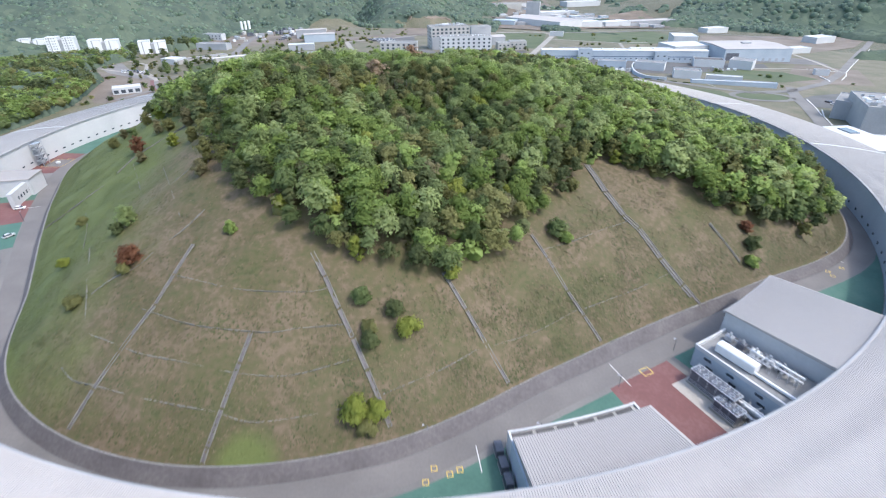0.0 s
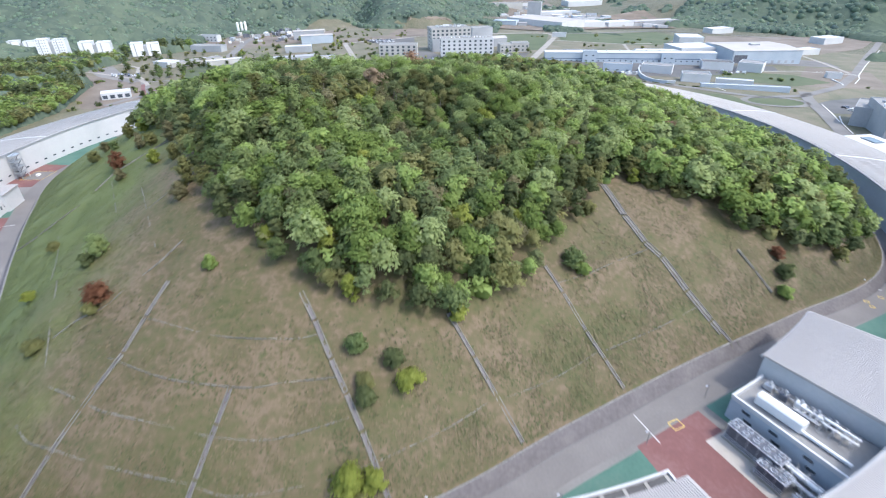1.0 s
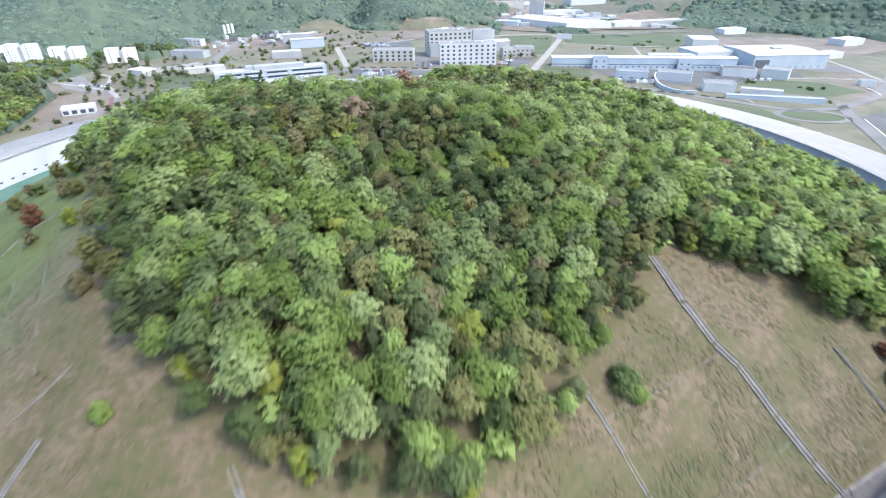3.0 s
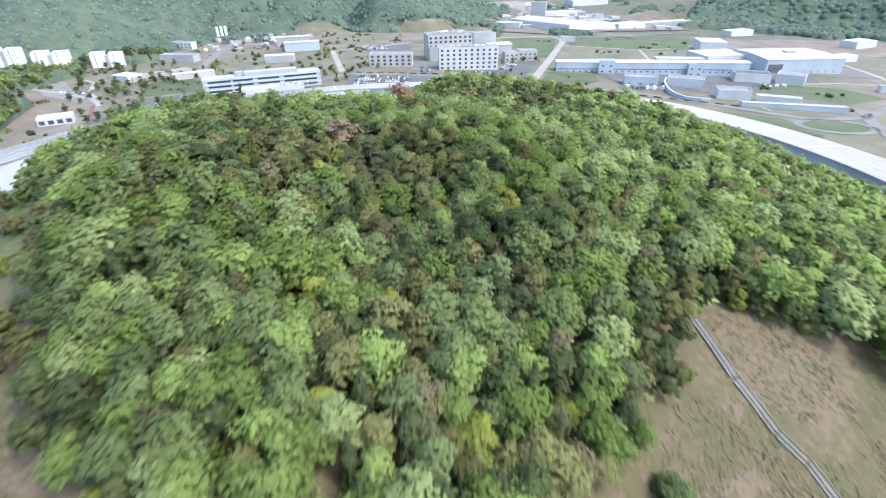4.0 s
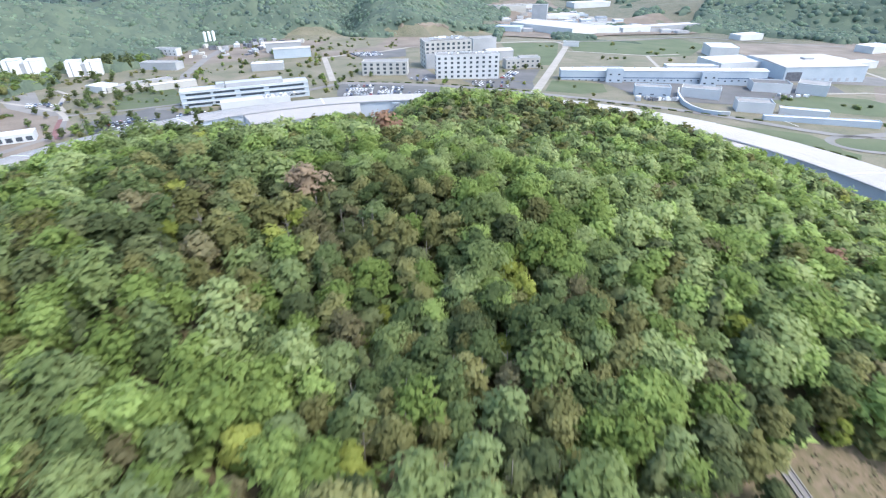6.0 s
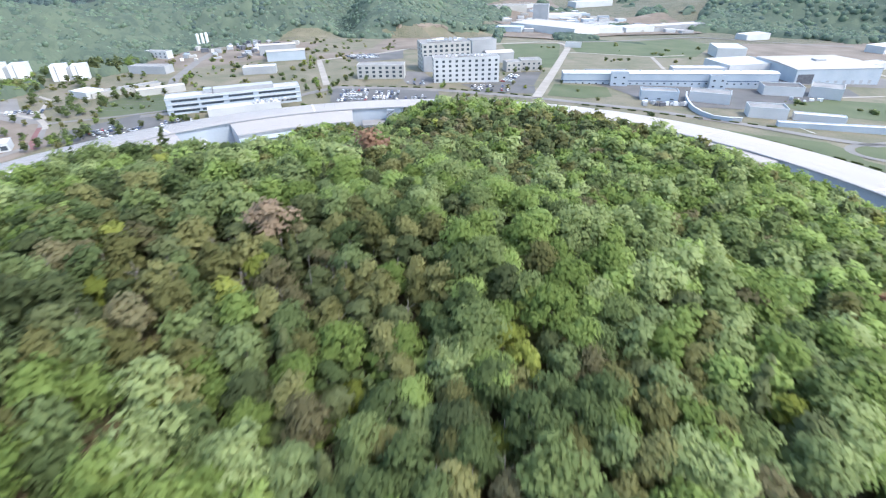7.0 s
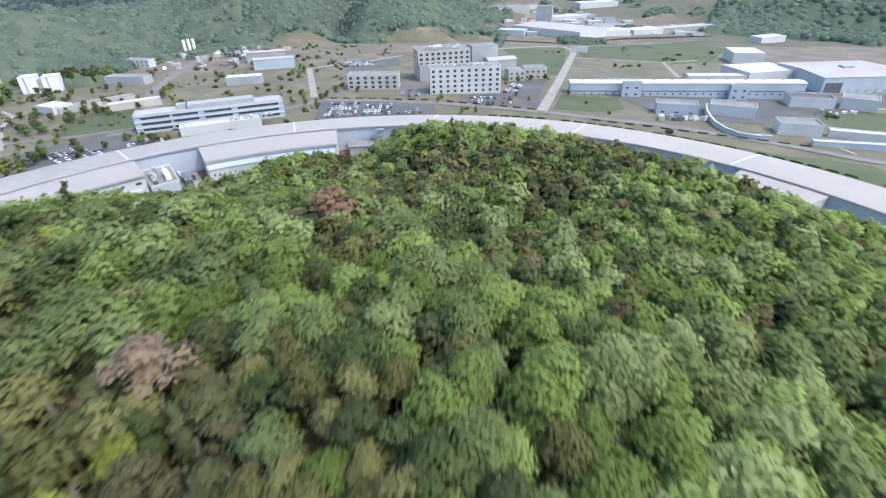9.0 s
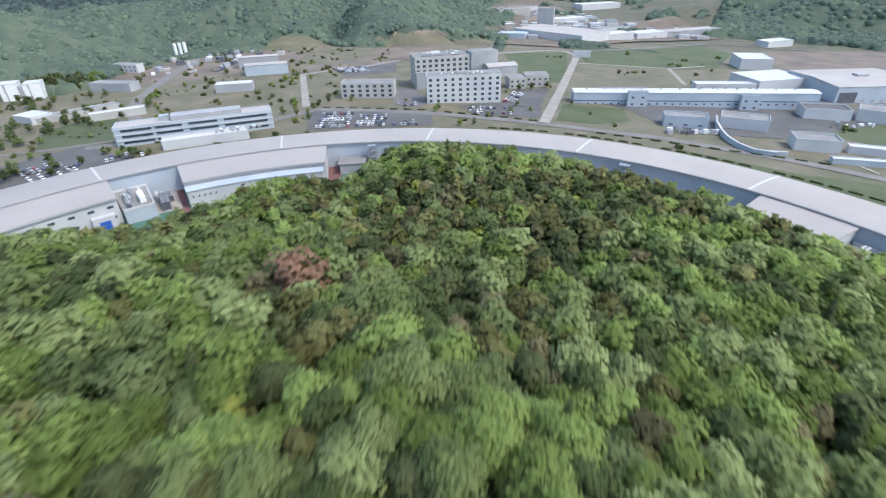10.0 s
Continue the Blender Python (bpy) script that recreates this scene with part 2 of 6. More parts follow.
    ob.matrix_world = pose(x, y, z, 0, 0, turn)
    return tagged(ob, label, category, group)


def fast_mesh(name, verts, faces, smooth=False):
    """A mesh from arrays; every face has the same number of corners.
    Six columns carry the leaf normals after the place, a seventh the tone of the tree."""
    verts, faces = np.asarray(verts, np.float32), np.asarray(faces, np.int32)
    me = bpy.data.meshes.new(name)
    me.vertices.add(len(verts))
    me.vertices.foreach_set("co", np.ascontiguousarray(verts[:, :3]).ravel())
    k = faces.shape[1]
    me.loops.add(faces.size)
    me.loops.foreach_set("vertex_index", faces.ravel())
    me.polygons.add(len(faces))
    me.polygons.foreach_set("loop_start", np.arange(0, faces.size, k, dtype=np.int32))
    me.polygons.foreach_set("use_smooth", np.full(len(faces), smooth or verts.shape[1] > 3))
    me.update(calc_edges=True)
    if verts.shape[1] > 3:
        me.attributes.new("custom_normal", "FLOAT_VECTOR", "POINT").data.foreach_set("vector", np.ascontiguousarray(verts[:, 3:6]).ravel())
        tone = verts[:, 6] if verts.shape[1] > 6 else np.full(len(verts), .5, np.float32)
        me.attributes.new("tint", "FLOAT", "POINT").data.foreach_set("value", np.ascontiguousarray(tone))
    return me


def box(bm, x0, y0, z0, x1, y1, z1, turn=None):
    v = [bm.verts.new(p) for p in ((x0, y0, z0), (x1, y0, z0), (x1, y1, z0), (x0, y1, z0), (x0, y0, z1), (x1, y0, z1), (x1, y1, z1), (x0, y1, z1))]
    for f in ((3, 2, 1, 0), (4, 5, 6, 7), (0, 1, 5, 4), (1, 2, 6, 5), (2, 3, 7, 6), (3, 0, 4, 7)):
        bm.faces.new([v[i] for i in f])
    if turn is not None:
        bmesh.ops.transform(bm, matrix=turn, verts=v)
    return v


def boxes(*items):
    bm = bmesh.new()
    for it in items:
        box(bm, *it)
    return bm


def tube(bm, p, q, r, sides=8, r2=None):
    p, q = Vector(p), Vector(q)
    ax = (q - p).normalized()
    u = ax.orthogonal().normalized()
    w = ax.cross(u)
    r2 = r if r2 is None else r2
    rings = []
    for c, rr in ((p, r), (q, r2)):
        rings.append([bm.verts.new(c + (u * math.cos(2 * math.pi * i / sides) + w * math.sin(2 * math.pi * i / sides)) * rr) for i in range(sides)])
    for i in range(sides):
        j = (i + 1) % sides
        bm.faces.new((rings[0][i], rings[0][j], rings[1][j], rings[1][i]))
    bm.faces.new(rings[0][::-1])
    bm.faces.new(rings[1])


def polar(r, deg, z=0.0):
    return (r * math.cos(radians(deg)), r * math.sin(radians(deg)), z)


def sector(bm, r0, r1, a0, a1, z0, z1, step=1.0, slope=0.0):
    """A solid arc segment of the ring; its top drops by slope from r0 to r1."""
    n = max(1, int(math.ceil(abs(a1 - a0) / step)))
    rows = []
    for i in range(n + 1):
        d = a0 + (a1 - a0) * i / n
        rows.append([bm.verts.new(p) for p in (polar(r0, d, z0), polar(r1, d, z0), polar(r1, d, z1 - slope), polar(r0, d, z1))])
    for s, t in zip(rows, rows[1:]):
        for k in range(4):
            bm.faces.new((s[k], s[(k + 1) % 4], t[(k + 1) % 4], t[k]))
    bm.faces.new(rows[0][::-1])
    bm.faces.new(rows[-1])
    bmesh.ops.recalc_face_normals(bm, faces=bm.faces[:])
    return bm


def smooth(e0, e1, v):
    t = min(1.0, max(0.0, (v - e0) / (e1 - e0)))
    return t * t * (3 - 2 * t)


# ---------- lie of the land ----------
# distance from the ring's centre to the hill's foot, every 15 degrees from west
FOOT = [188, 177, 173, 179, 198.5, 202, 192, 175, 170.5, 180, 202, 206, 203, 198, 186, 182, 184, 190, 188, 162, 142, 150, 178, 186]
# the same for the edge of the woods on the hill, every 5 degrees
WOOD = [140, 132, 124, 118, 113, 109, 107, 106, 106, 108, 112, 115, 120, 127, 134, 139, 145, 149, 151, 152, 148, 142, 134, 128, 121, 116, 117, 121, 162, 186, 192, 199, 201, 201, 201, 200,
        199, 198, 196, 194, 190, 185, 181, 179, 178, 177, 177, 178, 179, 181, 183, 185, 186, 186, 172, 146, 140, 146, 142, 135, 129, 128, 132, 137, 146, 158, 165, 166, 162, 158, 153, 147]


def outline(table, x, y):
    n = len(table)
    u = ((math.degrees(math.atan2(y, x)) + 180) * n / 360) % n
    i = int(u)
    s = u - i
    p = [table[(i + k - 1) % n] for k in range(4)]
    return 0.5 * (2 * p[1] + (p[2] - p[0]) * s + (2 * p[0] - 5 * p[1] + 4 * p[2] - p[3]) * s * s + (3 * p[1] - p[0] - 3 * p[2] + p[3]) * s ** 3)


# height, x, y and spread of the swells that make up the hilltop
SUMMITS = [(18.6, -45, -45, 55, 45), (7.7, 0, -10, 50, 50), (13.3, 50, -50, 45, 45), (10.1, 45, 80, 50, 45), (12.8, 105, 20, 40, 40), (10.4, 15, 130, 42, 30), (8.7, -90, -15, 45, 50), (3.9, -72, -48, 25, 30), (9, -120, -10, 24, 36), (3.4, -85, -5, 28, 55), (6.4, -42, 15, 28, 38),
           (9.8, 2, 25, 26, 26), (5.8, -66, 38, 24, 26), (5, 105, 75, 40, 40), (26, -6, -134, 55, 55), (7.4, 114, -74, 30, 30), (2.8, -66, -110, 22, 22), (-14.2, -6, -74, 30, 30), (6.4, 30, -26, 22, 22), (13.8, -54, -74, 22, 22)]
# shoulders and saddles along its far rim
SADDLES = [(-13, -8, 132, 14, 26), (5, -42, 108, 16, 20), (4.5, 78, 110, 26, 22), (4, 108, 86, 22, 20), (6, -108, 72, 26, 24), (3, -80, 4, 22, 22), (-7, 165, 24, 28, 26)]


def hill_height(x, y):
    d = outline(FOOT, x, y) - math.hypot(x, y) - 2.2
    if d <= 0:
        return 0.0
    top = 12 + sum(h * math.exp(-(x - a) ** 2 / (2 * p * p) - (y - b) ** 2 / (2 * q * q)) for h, a, b, p, q in SUMMITS + SADDLES)
    top = max(top, 4.0)
    return 3 + ((0.64 * d + 0.01) ** -4 + top ** -4) ** -0.25


def built_up(x, y):
    """Below zero on the levelled site, above it in the hills around."""
    return math.hypot((x - 90) / 480, (y - 230) / 470) - 1


def land_height(x, y):
    fall = -0.04 * max(0.0, x * 0.75 + y * 0.66 - 250)
    fall = max(fall, -24.0)
    out = built_up(x, y)
    if out > 0:
        bearing, r = math.degrees(math.atan2(y, x)), math.hypot(x, y)
        crest = math.cos(2 * math.pi * ((r - 650) / 290 + 0.75 * noise.noise(Vector((x / 420, y / 420, 3.7)))))
        spur = 1 - 2.2 * abs(noise.noise(Vector((x / 130, y / 130, 7.1))))
        flat = max(math.exp(-((bearing - 72) / 11) ** 2) * smooth(1900, 1250, r), smooth(24, 38, bearing) * smooth(90, 80, bearing) * smooth(1150, 950, r))
        works = 1 - 0.97 * flat
        near = (-3 + 19 * crest + 9 * spur) * smooth(0, .2, out)
        # farther off, folded hills with sharp valleys and a gorge
        fold = 1 - 3.0 * abs(noise.noise(Vector((x / 330 + .25 * y / 330, y / 190, 7.1))))
        rill = 1 - 2.4 * abs(noise.noise(Vector((x / 95, y / 95, 3.7))))
        line = 101 - 3.5 * smooth(640, 1200, r) + 2 * math.sin(r / 130)
        gorge = math.exp(-((bearing - line) / 2.6) ** 2)
        flank = 30 * math.exp(-((abs(bearing - line) - 7) / 3.8) ** 2)
        far = (1 - gorge) * (2 + 34 * fold + 8 * rill + 36 * smooth(1.3, 2.6, out) + flank) - 14 * gorge
        share = smooth(640, 800, y + .15 * abs(x))
        fall += works * (near + (far - near) * share)
        # rounded ridge behind the apartment houses, and the conifer hill beyond it
        fall += 30 * math.exp(-((x + 505) / 120) ** 2 - ((y - 575) / 75) ** 2)
        d2 = (x + 790) ** 2 + (y - 1230) ** 2
        fall += (-25 - fall) * math.exp(-d2 / (2 * 210 ** 2)) + 85 * math.exp(-d2 / (2 * 95 ** 2))
    if x < -250:
        fall += 14 * smooth(-250, -420, x) * smooth(420, 150, y) * (1 + 0.4 * noise.noise(Vector((x / 90, y / 90, 0))))
    return fall


# ---------- ground, hill, paving ----------
def polar_sheet(name, radii, height, mat, label, step=1.5, category="ground"):
    n = int(round(360 / step))
    verts = []
    for r in radii:
        for i in range(n):
            d = i * step
            x, y = r * math.cos(radians(d)), r * math.sin(radians(d))
            verts.append((x, y, height(x, y)))
    faces = []
    for k in range(len(radii) - 1):
        for i in range(n):
            j = (i + 1) % n
            faces.append((k * n + i, (k + 1) * n + i, (k + 1) * n + j, k * n + j))
    return link(name, fast_mesh(name, verts, faces, True), mat, None, label, category, kind="structure")


RADII = [30, 120, 200, 230, 250, 262] + [262 * 1.033 ** k for k in range(1, 96)]
polar_sheet("ground", RADII, lambda x, y: land_height(x, y) - 0.25, LAND, "rolling ground with grass and woodland floor around the ring building", 1.25)


def hill_mesh():
    n, m = 480, 90
    verts, faces = [], []
    for k in range(m + 1):
        s = 1 - (k / m) ** 1.25
        for i in range(n):
            q = 2 * math.pi * i / n
            cx, cy = math.cos(q), math.sin(q)
            r = (outline(FOOT, cx, cy) - 2.3) * s
            x, y = r * cx, r * cy
            z = hill_height(x, y)
            d = outline(FOOT, cx, cy) - 2.3 - r
            z += noise.fractal(Vector((x / 9, y / 9, 0)), 1, 2, 4) * 0.5 * smooth(0, 8, d)
            verts.append((x, y, z))
    for k in range(m):
        for i in range(n):
            j = (i + 1) % n
            faces.append((k * n + i, k * n + j, (k + 1) * n + j, (k + 1) * n + i))
    return link("hill", fast_mesh("hill", verts, faces, True), GRASS, None, "round hill with dry brown grass on its cut slopes", "hill", kind="structure")


hill = hill_mesh()


def ribbon(name, inner, outer, mat, label, category, parent=None, step=0.75, a0=-180, a1=180):
    """A closed band round the hill between two lines given as (offset from the foot, height)."""
    bm = bmesh.new()
    n = int((a1 - a0) / step)
    rows = []
    for i in range(n + 1):
        d = a0 + (a1 - a0) * i / n
        f = outline(FOOT, math.cos(radians(d)), math.sin(radians(d)))
        rows.append([bm.verts.new(polar(f + off, d, z)) for off, z in (inner, outer)])
    for p, q in zip(rows, rows[1:]):
        bm.faces.new((p[0], p[1], q[1], q[0]))
    me = bpy.data.meshes.new(name)
    bm.to_mesh(me)
    bm.free()
    return link(name, me, mat, parent, label, category, kind="structure" if parent is None else "")


wall = ribbon("retaining_wall", (-2.0, 3.05), (1.0, 0.0), REVETMENT, "sloping weathered grey stone revetment at the foot of the hill", "retaining wall")
ribbon("coping", (-2.9, 3.16), (-1.95, 3.16), COPING, "weathered concrete coping", "", wall)
ribbon("gutter", (0.9, 0.10), (1.3, 0.10), ASPHALT, "grey gutter strip", "", wall)
ribbon("road", (1.25, 0.05), (8.2, 0.05), PAVED_ROAD, "grey asphalt service road round the hill", "road")
link("courtyard", (lambda bm: (sector(bm, 120, 212, -180, 180, -0.2, 0.02, 1.5), bm.to_mesh(me := bpy.data.meshes.new("courtyard")), bm.free(), me)[-1])(bmesh.new()),
     ROAD, None, "grey paved yard between the hill and the ring building", "pavement", kind="structure")


def pad(name, r0, r1, a0, a1, mat, label, z=0.07):
    bm = sector(bmesh.new(), r0, r1, a0, a1, 0.02, z, 1.0)
    ob = part(name, bm, mat, None)
    return tagged(ob, label, "pavement", "painted yard paving", "structure")


def foot_pad(name, off, r1, a0, a1, mat, label, z=0.07):
    """Paving between the ring's wall and a line that keeps its distance from the hill."""
    bm = bmesh.new()
    n = max(2, int(abs(a1 - a0)))
    rows = []
    for i in range(n + 1):
        d = a0 + (a1 - a0) * i / n
        f = outline(FOOT, math.cos(radians(d)), math.sin(radians(d)))
        rows.append([bm.verts.new(polar(min(f + off, r1 - 0.5), d, z)), bm.verts.new(polar(r1, d, z))])
    for p, q in zip(rows, rows[1:]):
        bm.faces.new((p[0], p[1], q[1], q[0]))
    return tagged(part(name, bm, mat, None), label, "pavement", "painted yard paving", "structure")


GREEN_LABEL, RED_LABEL = "faded green painted paving in the yard", "dull red painted paving in the yard"
foot_pad("paving", 9, 211, -62.5, -44, GREEN_PAINT, GREEN_LABEL)
foot_pad("paving", 9, 211, -70.4, -63.5, RED_PAINT, RED_LABEL, 0.09)
foot_pad("paving", 10, 211, -96, -70.2, GREEN_PAINT, GREEN_LABEL)
foot_pad("paving", 9, 211, -44, -30, GREEN_PAINT, GREEN_LABEL)
foot_pad("paving", 8.5, 211, -166, -158, RED_PAINT, RED_LABEL, 0.09)
foot_pad("paving", 8.5, 211, -174, -150, GREEN_PAINT, GREEN_LABEL)
foot_pad("paving", 8.5, 211, 174, 183, RED_PAINT, RED_LABEL, 0.09)
foot_pad("paving", 8.5, 211, 160, 174.5, GREEN_PAINT, GREEN_LABEL)
foot_pad("paving", 8.5, 211, 90, 150, GREEN_PAINT, GREEN_LABEL)
foot_pad("paving", 8.5, 211, 120.4, 122.4, RED_PAINT, RED_LABEL, 0.09)
foot_pad("paving", 8.5, 211, 97.6, 99.6, RED_PAINT, RED_LABEL, 0.09)

# ---------- the ring building ----------
R_IN, R_OUT, Z_IN, Z_OUT = 211.0, 250.0, 14.0, 8.8


def roof_z(r):
    s = (r - R_IN) / (R_OUT - R_IN)
    return Z_IN + (Z_OUT - Z_IN) * s + 1.2 * 4 * s * (1 - s) * 0.5


def ring_roof():
    n, radii = 720, [R_IN - 0.3, 217, 224, 231, 238, 244, R_OUT + 0.4]
    verts, faces = [], []
    for top in (0, 1):
        for r in radii:
            for i in range(n):
                verts.append(polar(r, i * 360 / n, roof_z(r) - (0 if top else 0.45)))
    k = len(radii)
    idx = lambda t, a, i: (t * k + a) * n + i % n
    for i in range(n):
        for a in range(k - 1):
            faces.append((idx(1, a, i), idx(1, a + 1, i), idx(1, a + 1, i + 1), idx(1, a, i + 1)))
            faces.append((idx(0, a, i), idx(0, a, i + 1), idx(0, a + 1, i + 1), idx(0, a + 1, i)))
        faces.append((idx(0, 0, i), idx(1, 0, i), idx(1, 0, i + 1), idx(0, 0, i + 1)))
        faces.append((idx(0, k - 1, i), idx(0, k - 1, i + 1), idx(1, k - 1, i + 1), idx(1, k - 1, i)))
    return fast_mesh("roof", verts, faces, False)


def rib_mesh(r0, r1, a0, a1, spacing, height, zfun, width=0.3):
    """Raised seams of metal roofing that run across the ring."""
    step = math.degrees(spacing / r1)
    n = int((a1 - a0) / step)
    radii = [r0 + (r1 - r0) * i / 4 for i in range(5)] if r1 - r0 > 20 else [r0, r1]
    verts, faces = [], []
    for i in range(n):
        d = a0 + (i + 0.5) * step
        half = math.degrees(width / 2 / r1)
        base = len(verts)
        for r in radii:
            z = zfun(r)
            verts += [polar(r, d - half, z - 0.02), polar(r, d - half * .6, z + height), polar(r, d + half * .6, z + height), polar(r, d + half, z - 0.02)]
        for k in range(len(radii) - 1):
            for c in range(3):
                p = base + k * 4 + c
                faces.append((p, p + 4, p + 5, p + 1))
    return fast_mesh("roof_ribs", verts, faces)


ring = thing("ring_building", "vast circular hall with a pale ribbed metal roof", "building")
roof = link("roof", ring_roof(), ROOF, ring, "pale grey metal roof")
link("roof_ribs", rib_mesh(R_IN, R_OUT, -180, 180, 0.62, 0.13, roof_z, .2), ROOF_RIB, roof, "raised roofing seams", kind="stuff")
# Bluish tint carries the inner wall's shade; the sunlit west gets a whiter skin.
part("inner_wall", sector(bmesh.new(), R_IN + 0.2, R_IN + 0.8, -180, 180, 0, Z_IN - 0.4, 0.75), WALL_BLUE, ring, "wall panels with a bluish shade tint")
part("outer_wall", sector(bmesh.new(), R_OUT - 0.8, R_OUT - 0.2, -180, 180, -6, Z_OUT - 0.4, 0.75), WALL_WHITE, ring, "white wall panels")
part("gutter", sector(bmesh.new(), R_IN - 0.75, R_IN - 0.3, -180, 180, Z_IN - 0.6, Z_IN - 0.1, 0.75), WALL_GREY, ring, "grey eaves gutter")
for d in (84.3, 62.0, 40.2, 106.0, 129.4, 150.0, 172.0, 18.0, -4.5, -26.0, -48.0, -92.0, -114.0, -136.0, -158.0):
    bm = bmesh.new()
    for r0, r1 in zip((R_IN, 224, 237), (224, 237, R_OUT)):
        v = [bm.verts.new(polar(r, d + s * math.degrees(.55 / r), roof_z(r) + .2)) for r, s in ((r0, -1), (r1, -1), (r1, 1), (r0, 1))]
        bm.faces.new(v)
        w = [bm.verts.new(p.co - Vector((0, 0, .3))) for p in v]
        for i in range(4):
            bm.faces.new((v[i], w[i], w[(i + 1) % 4], v[(i + 1) % 4]))
    part("expansion_joint", bm, WHITE_ROOF, roof, "white joint cover")


def annex(r0, a0, a1, z_top, label, ribbed=True, wall_mat=WALL_WHITE, slope=-0.5, r1=R_IN - 0.2, group="annexes of the ring"):
    """A wing that stands inside the ring, its sides along the radii."""
    ob = thing("annex", label, "building", group=group)
    part("wall", sector(bmesh.new(), r0 + .4, r1, a0 + .12, a1 - .12, 0, z_top - .5, 1.0, slope), wall_mat, ob)
    zf = lambda r: z_top - slope * (r - r0) / (r1 - r0)
    top = part("roof", sector(bmesh.new(), r0, r1, a0, a1, z_top - .45, z_top, 1.0, slope), ROOF, ob, "pale metal roof")
    if ribbed:
        link("roof_ribs", rib_mesh(r0 + .1, r1, a0, a1, 0.62, 0.13, zf, .2), ROOF_RIB, top, "raised roofing seams", kind="stuff")
    return ob


ANNEX_LABEL = "annex wing with white walls and a ribbed metal roof"
annex_high = annex(181.5, -57.9, -48.7, 12.6, "tall annex wing with a smooth pale roof beside the plant yard", slope=-0.6)
annex_front = annex(195.5, -80.8, -70.7, 9.2, "low annex wing with a ribbed roof and a parapet terrace", slope=-2.2)
annex_north = annex(187.0, 99.5, 120.3, 12.6, ANNEX_LABEL)
annex_west = annex(187.0, 128.8, 147.0, 12.6, ANNEX_LABEL)
annex_east = annex(189.5, 29.0, 38.8, 12.6, ANNEX_LABEL)
annex_left = annex(188.0, -172.0, -168.0, 8.5, ANNEX_LABEL)


# ---------- buildings on the levelled site ----------
def frame_of(p, q):
    """Origin and turn of a front that runs from p to q; the house stands to its left-hand, far side."""
    return p[0], p[1], math.degrees(math.atan2(q[1] - p[1], q[0] - p[0])), math.hypot(q[0] - p[0], q[1] - p[1])


def house(name, p, q, depth, height, wall_mat, roof_mat, label, base=None, parapet=0.6, floors=0, bays=0, win=(1.6, 1.5), side_bays=0,
          first=1.0, sill=1.0, group="", category="building", band=False, pitch=0.0):
    x, y, turn, width = frame_of(p, q)
    z = land_height((p[0] + q[0]) / 2, (p[1] + q[1]) / 2) if base is None else base
    ob = thing(name, label, category, x, y, z, turn, group)
    low = -6
    c, s = math.cos(radians(turn)), math.sin(radians(turn))
    for i in range(int(width / 8) + 1):
        u, v = min(width, i * 8 + 4), depth / 2
        KEPT_FREE.append((x + c * u - s * v, y + s * u + c * v, depth / 2 + 4))
    part("wall", boxes((0, 0, low, width, depth, height)), wall_mat, ob)
    bm = bmesh.new()
    if pitch:
        v = [bm.verts.new(c) for c in ((-.4, -.4, height), (width + .4, -.4, height), (width + .4, depth / 2, height + pitch), (-.4, depth / 2, height + pitch),
                                       (-.4, depth + .4, height), (width + .4, depth + .4, height))]
        for f in ((0, 1, 2, 3), (3, 2, 5, 4), (0, 3, 4), (1, 5, 2), (0, 4, 5, 1)):
            bm.faces.new([v[i] for i in f])
    else:
        box(bm, .3, .3, height - .05, width - .3, depth - .3, height + .12)
    top = part("roof", bm, roof_mat, ob)
    if parapet and not pitch:
        t = .3
        part("parapet", boxes((-.05, -.05, height, width + .05, t, height + parapet), (-.05, depth - t, height, width + .05, depth + .05, height + parapet),
                              (-.05, t, height, t, depth - t, height + parapet), (width - t, t, height, width + .05, depth - t, height + parapet)), wall_mat, ob)
    if band:
        part("band", boxes((-.06, -.06, height * .38, width + .06, 0, height * .38 + .8), (-.06, 0, height * .38, 0, depth, height * .38 + .8)), BAND, ob, "dark blue band")
    ww, wh = win
    for f in range(floors):
        zf = first + f * (height - first) / floors + sill * .6
        for b in range(bays):
            cx = (b + .5) * width / bays
            w = part("window", boxes((cx - ww / 2 - .12, -.09, zf - .12, cx + ww / 2 + .12, -.01, zf + wh + .12)), WALL_GREY, ob)
            part("pane", boxes((cx - ww / 2, -.13, zf, cx + ww / 2, -.085, zf + wh)), GLASS, w, "dark glass pane")
        for b in range(side_bays):
            cy = (b + .5) * depth / side_bays
            w = part("window", boxes((-.09, cy - ww / 2 - .12, zf - .12, -.01, cy + ww / 2 + .12, zf + wh + .12)), WALL_GREY, ob)
            part("pane", boxes((-.13, cy - ww / 2, zf, -.085, cy + ww / 2, zf + wh)), GLASS, w, "dark glass pane")
    return ob


# ---------- the site's open ground ----------
KEPT_FREE = []


def drape(name, pts, mat, label, lift=0.12, category="ground", group=""):
    """A level patch of ground that follows the lie of the land."""
    bm = bmesh.new()
    vs = [bm.verts.new((x, y, 0)) for x, y in pts]
    es = [bm.edges.new((vs[i], vs[(i + 1) % len(vs)])) for i in range(len(vs))]
    bmesh.ops.triangle_fill(bm, use_beauty=True, edges=es)
    for _ in range(7):
        long = [e for e in bm.edges if e.calc_length() > 18]
        if not long:
            break
        bmesh.ops.subdivide_edges(bm, edges=long, cuts=1)
        bmesh.ops.triangulate(bm, faces=bm.faces[:])
    for v in bm.verts:
        v.co.z = land_height(v.co.x, v.co.y) + lift
    bmesh.ops.recalc_face_normals(bm, faces=bm.faces[:])
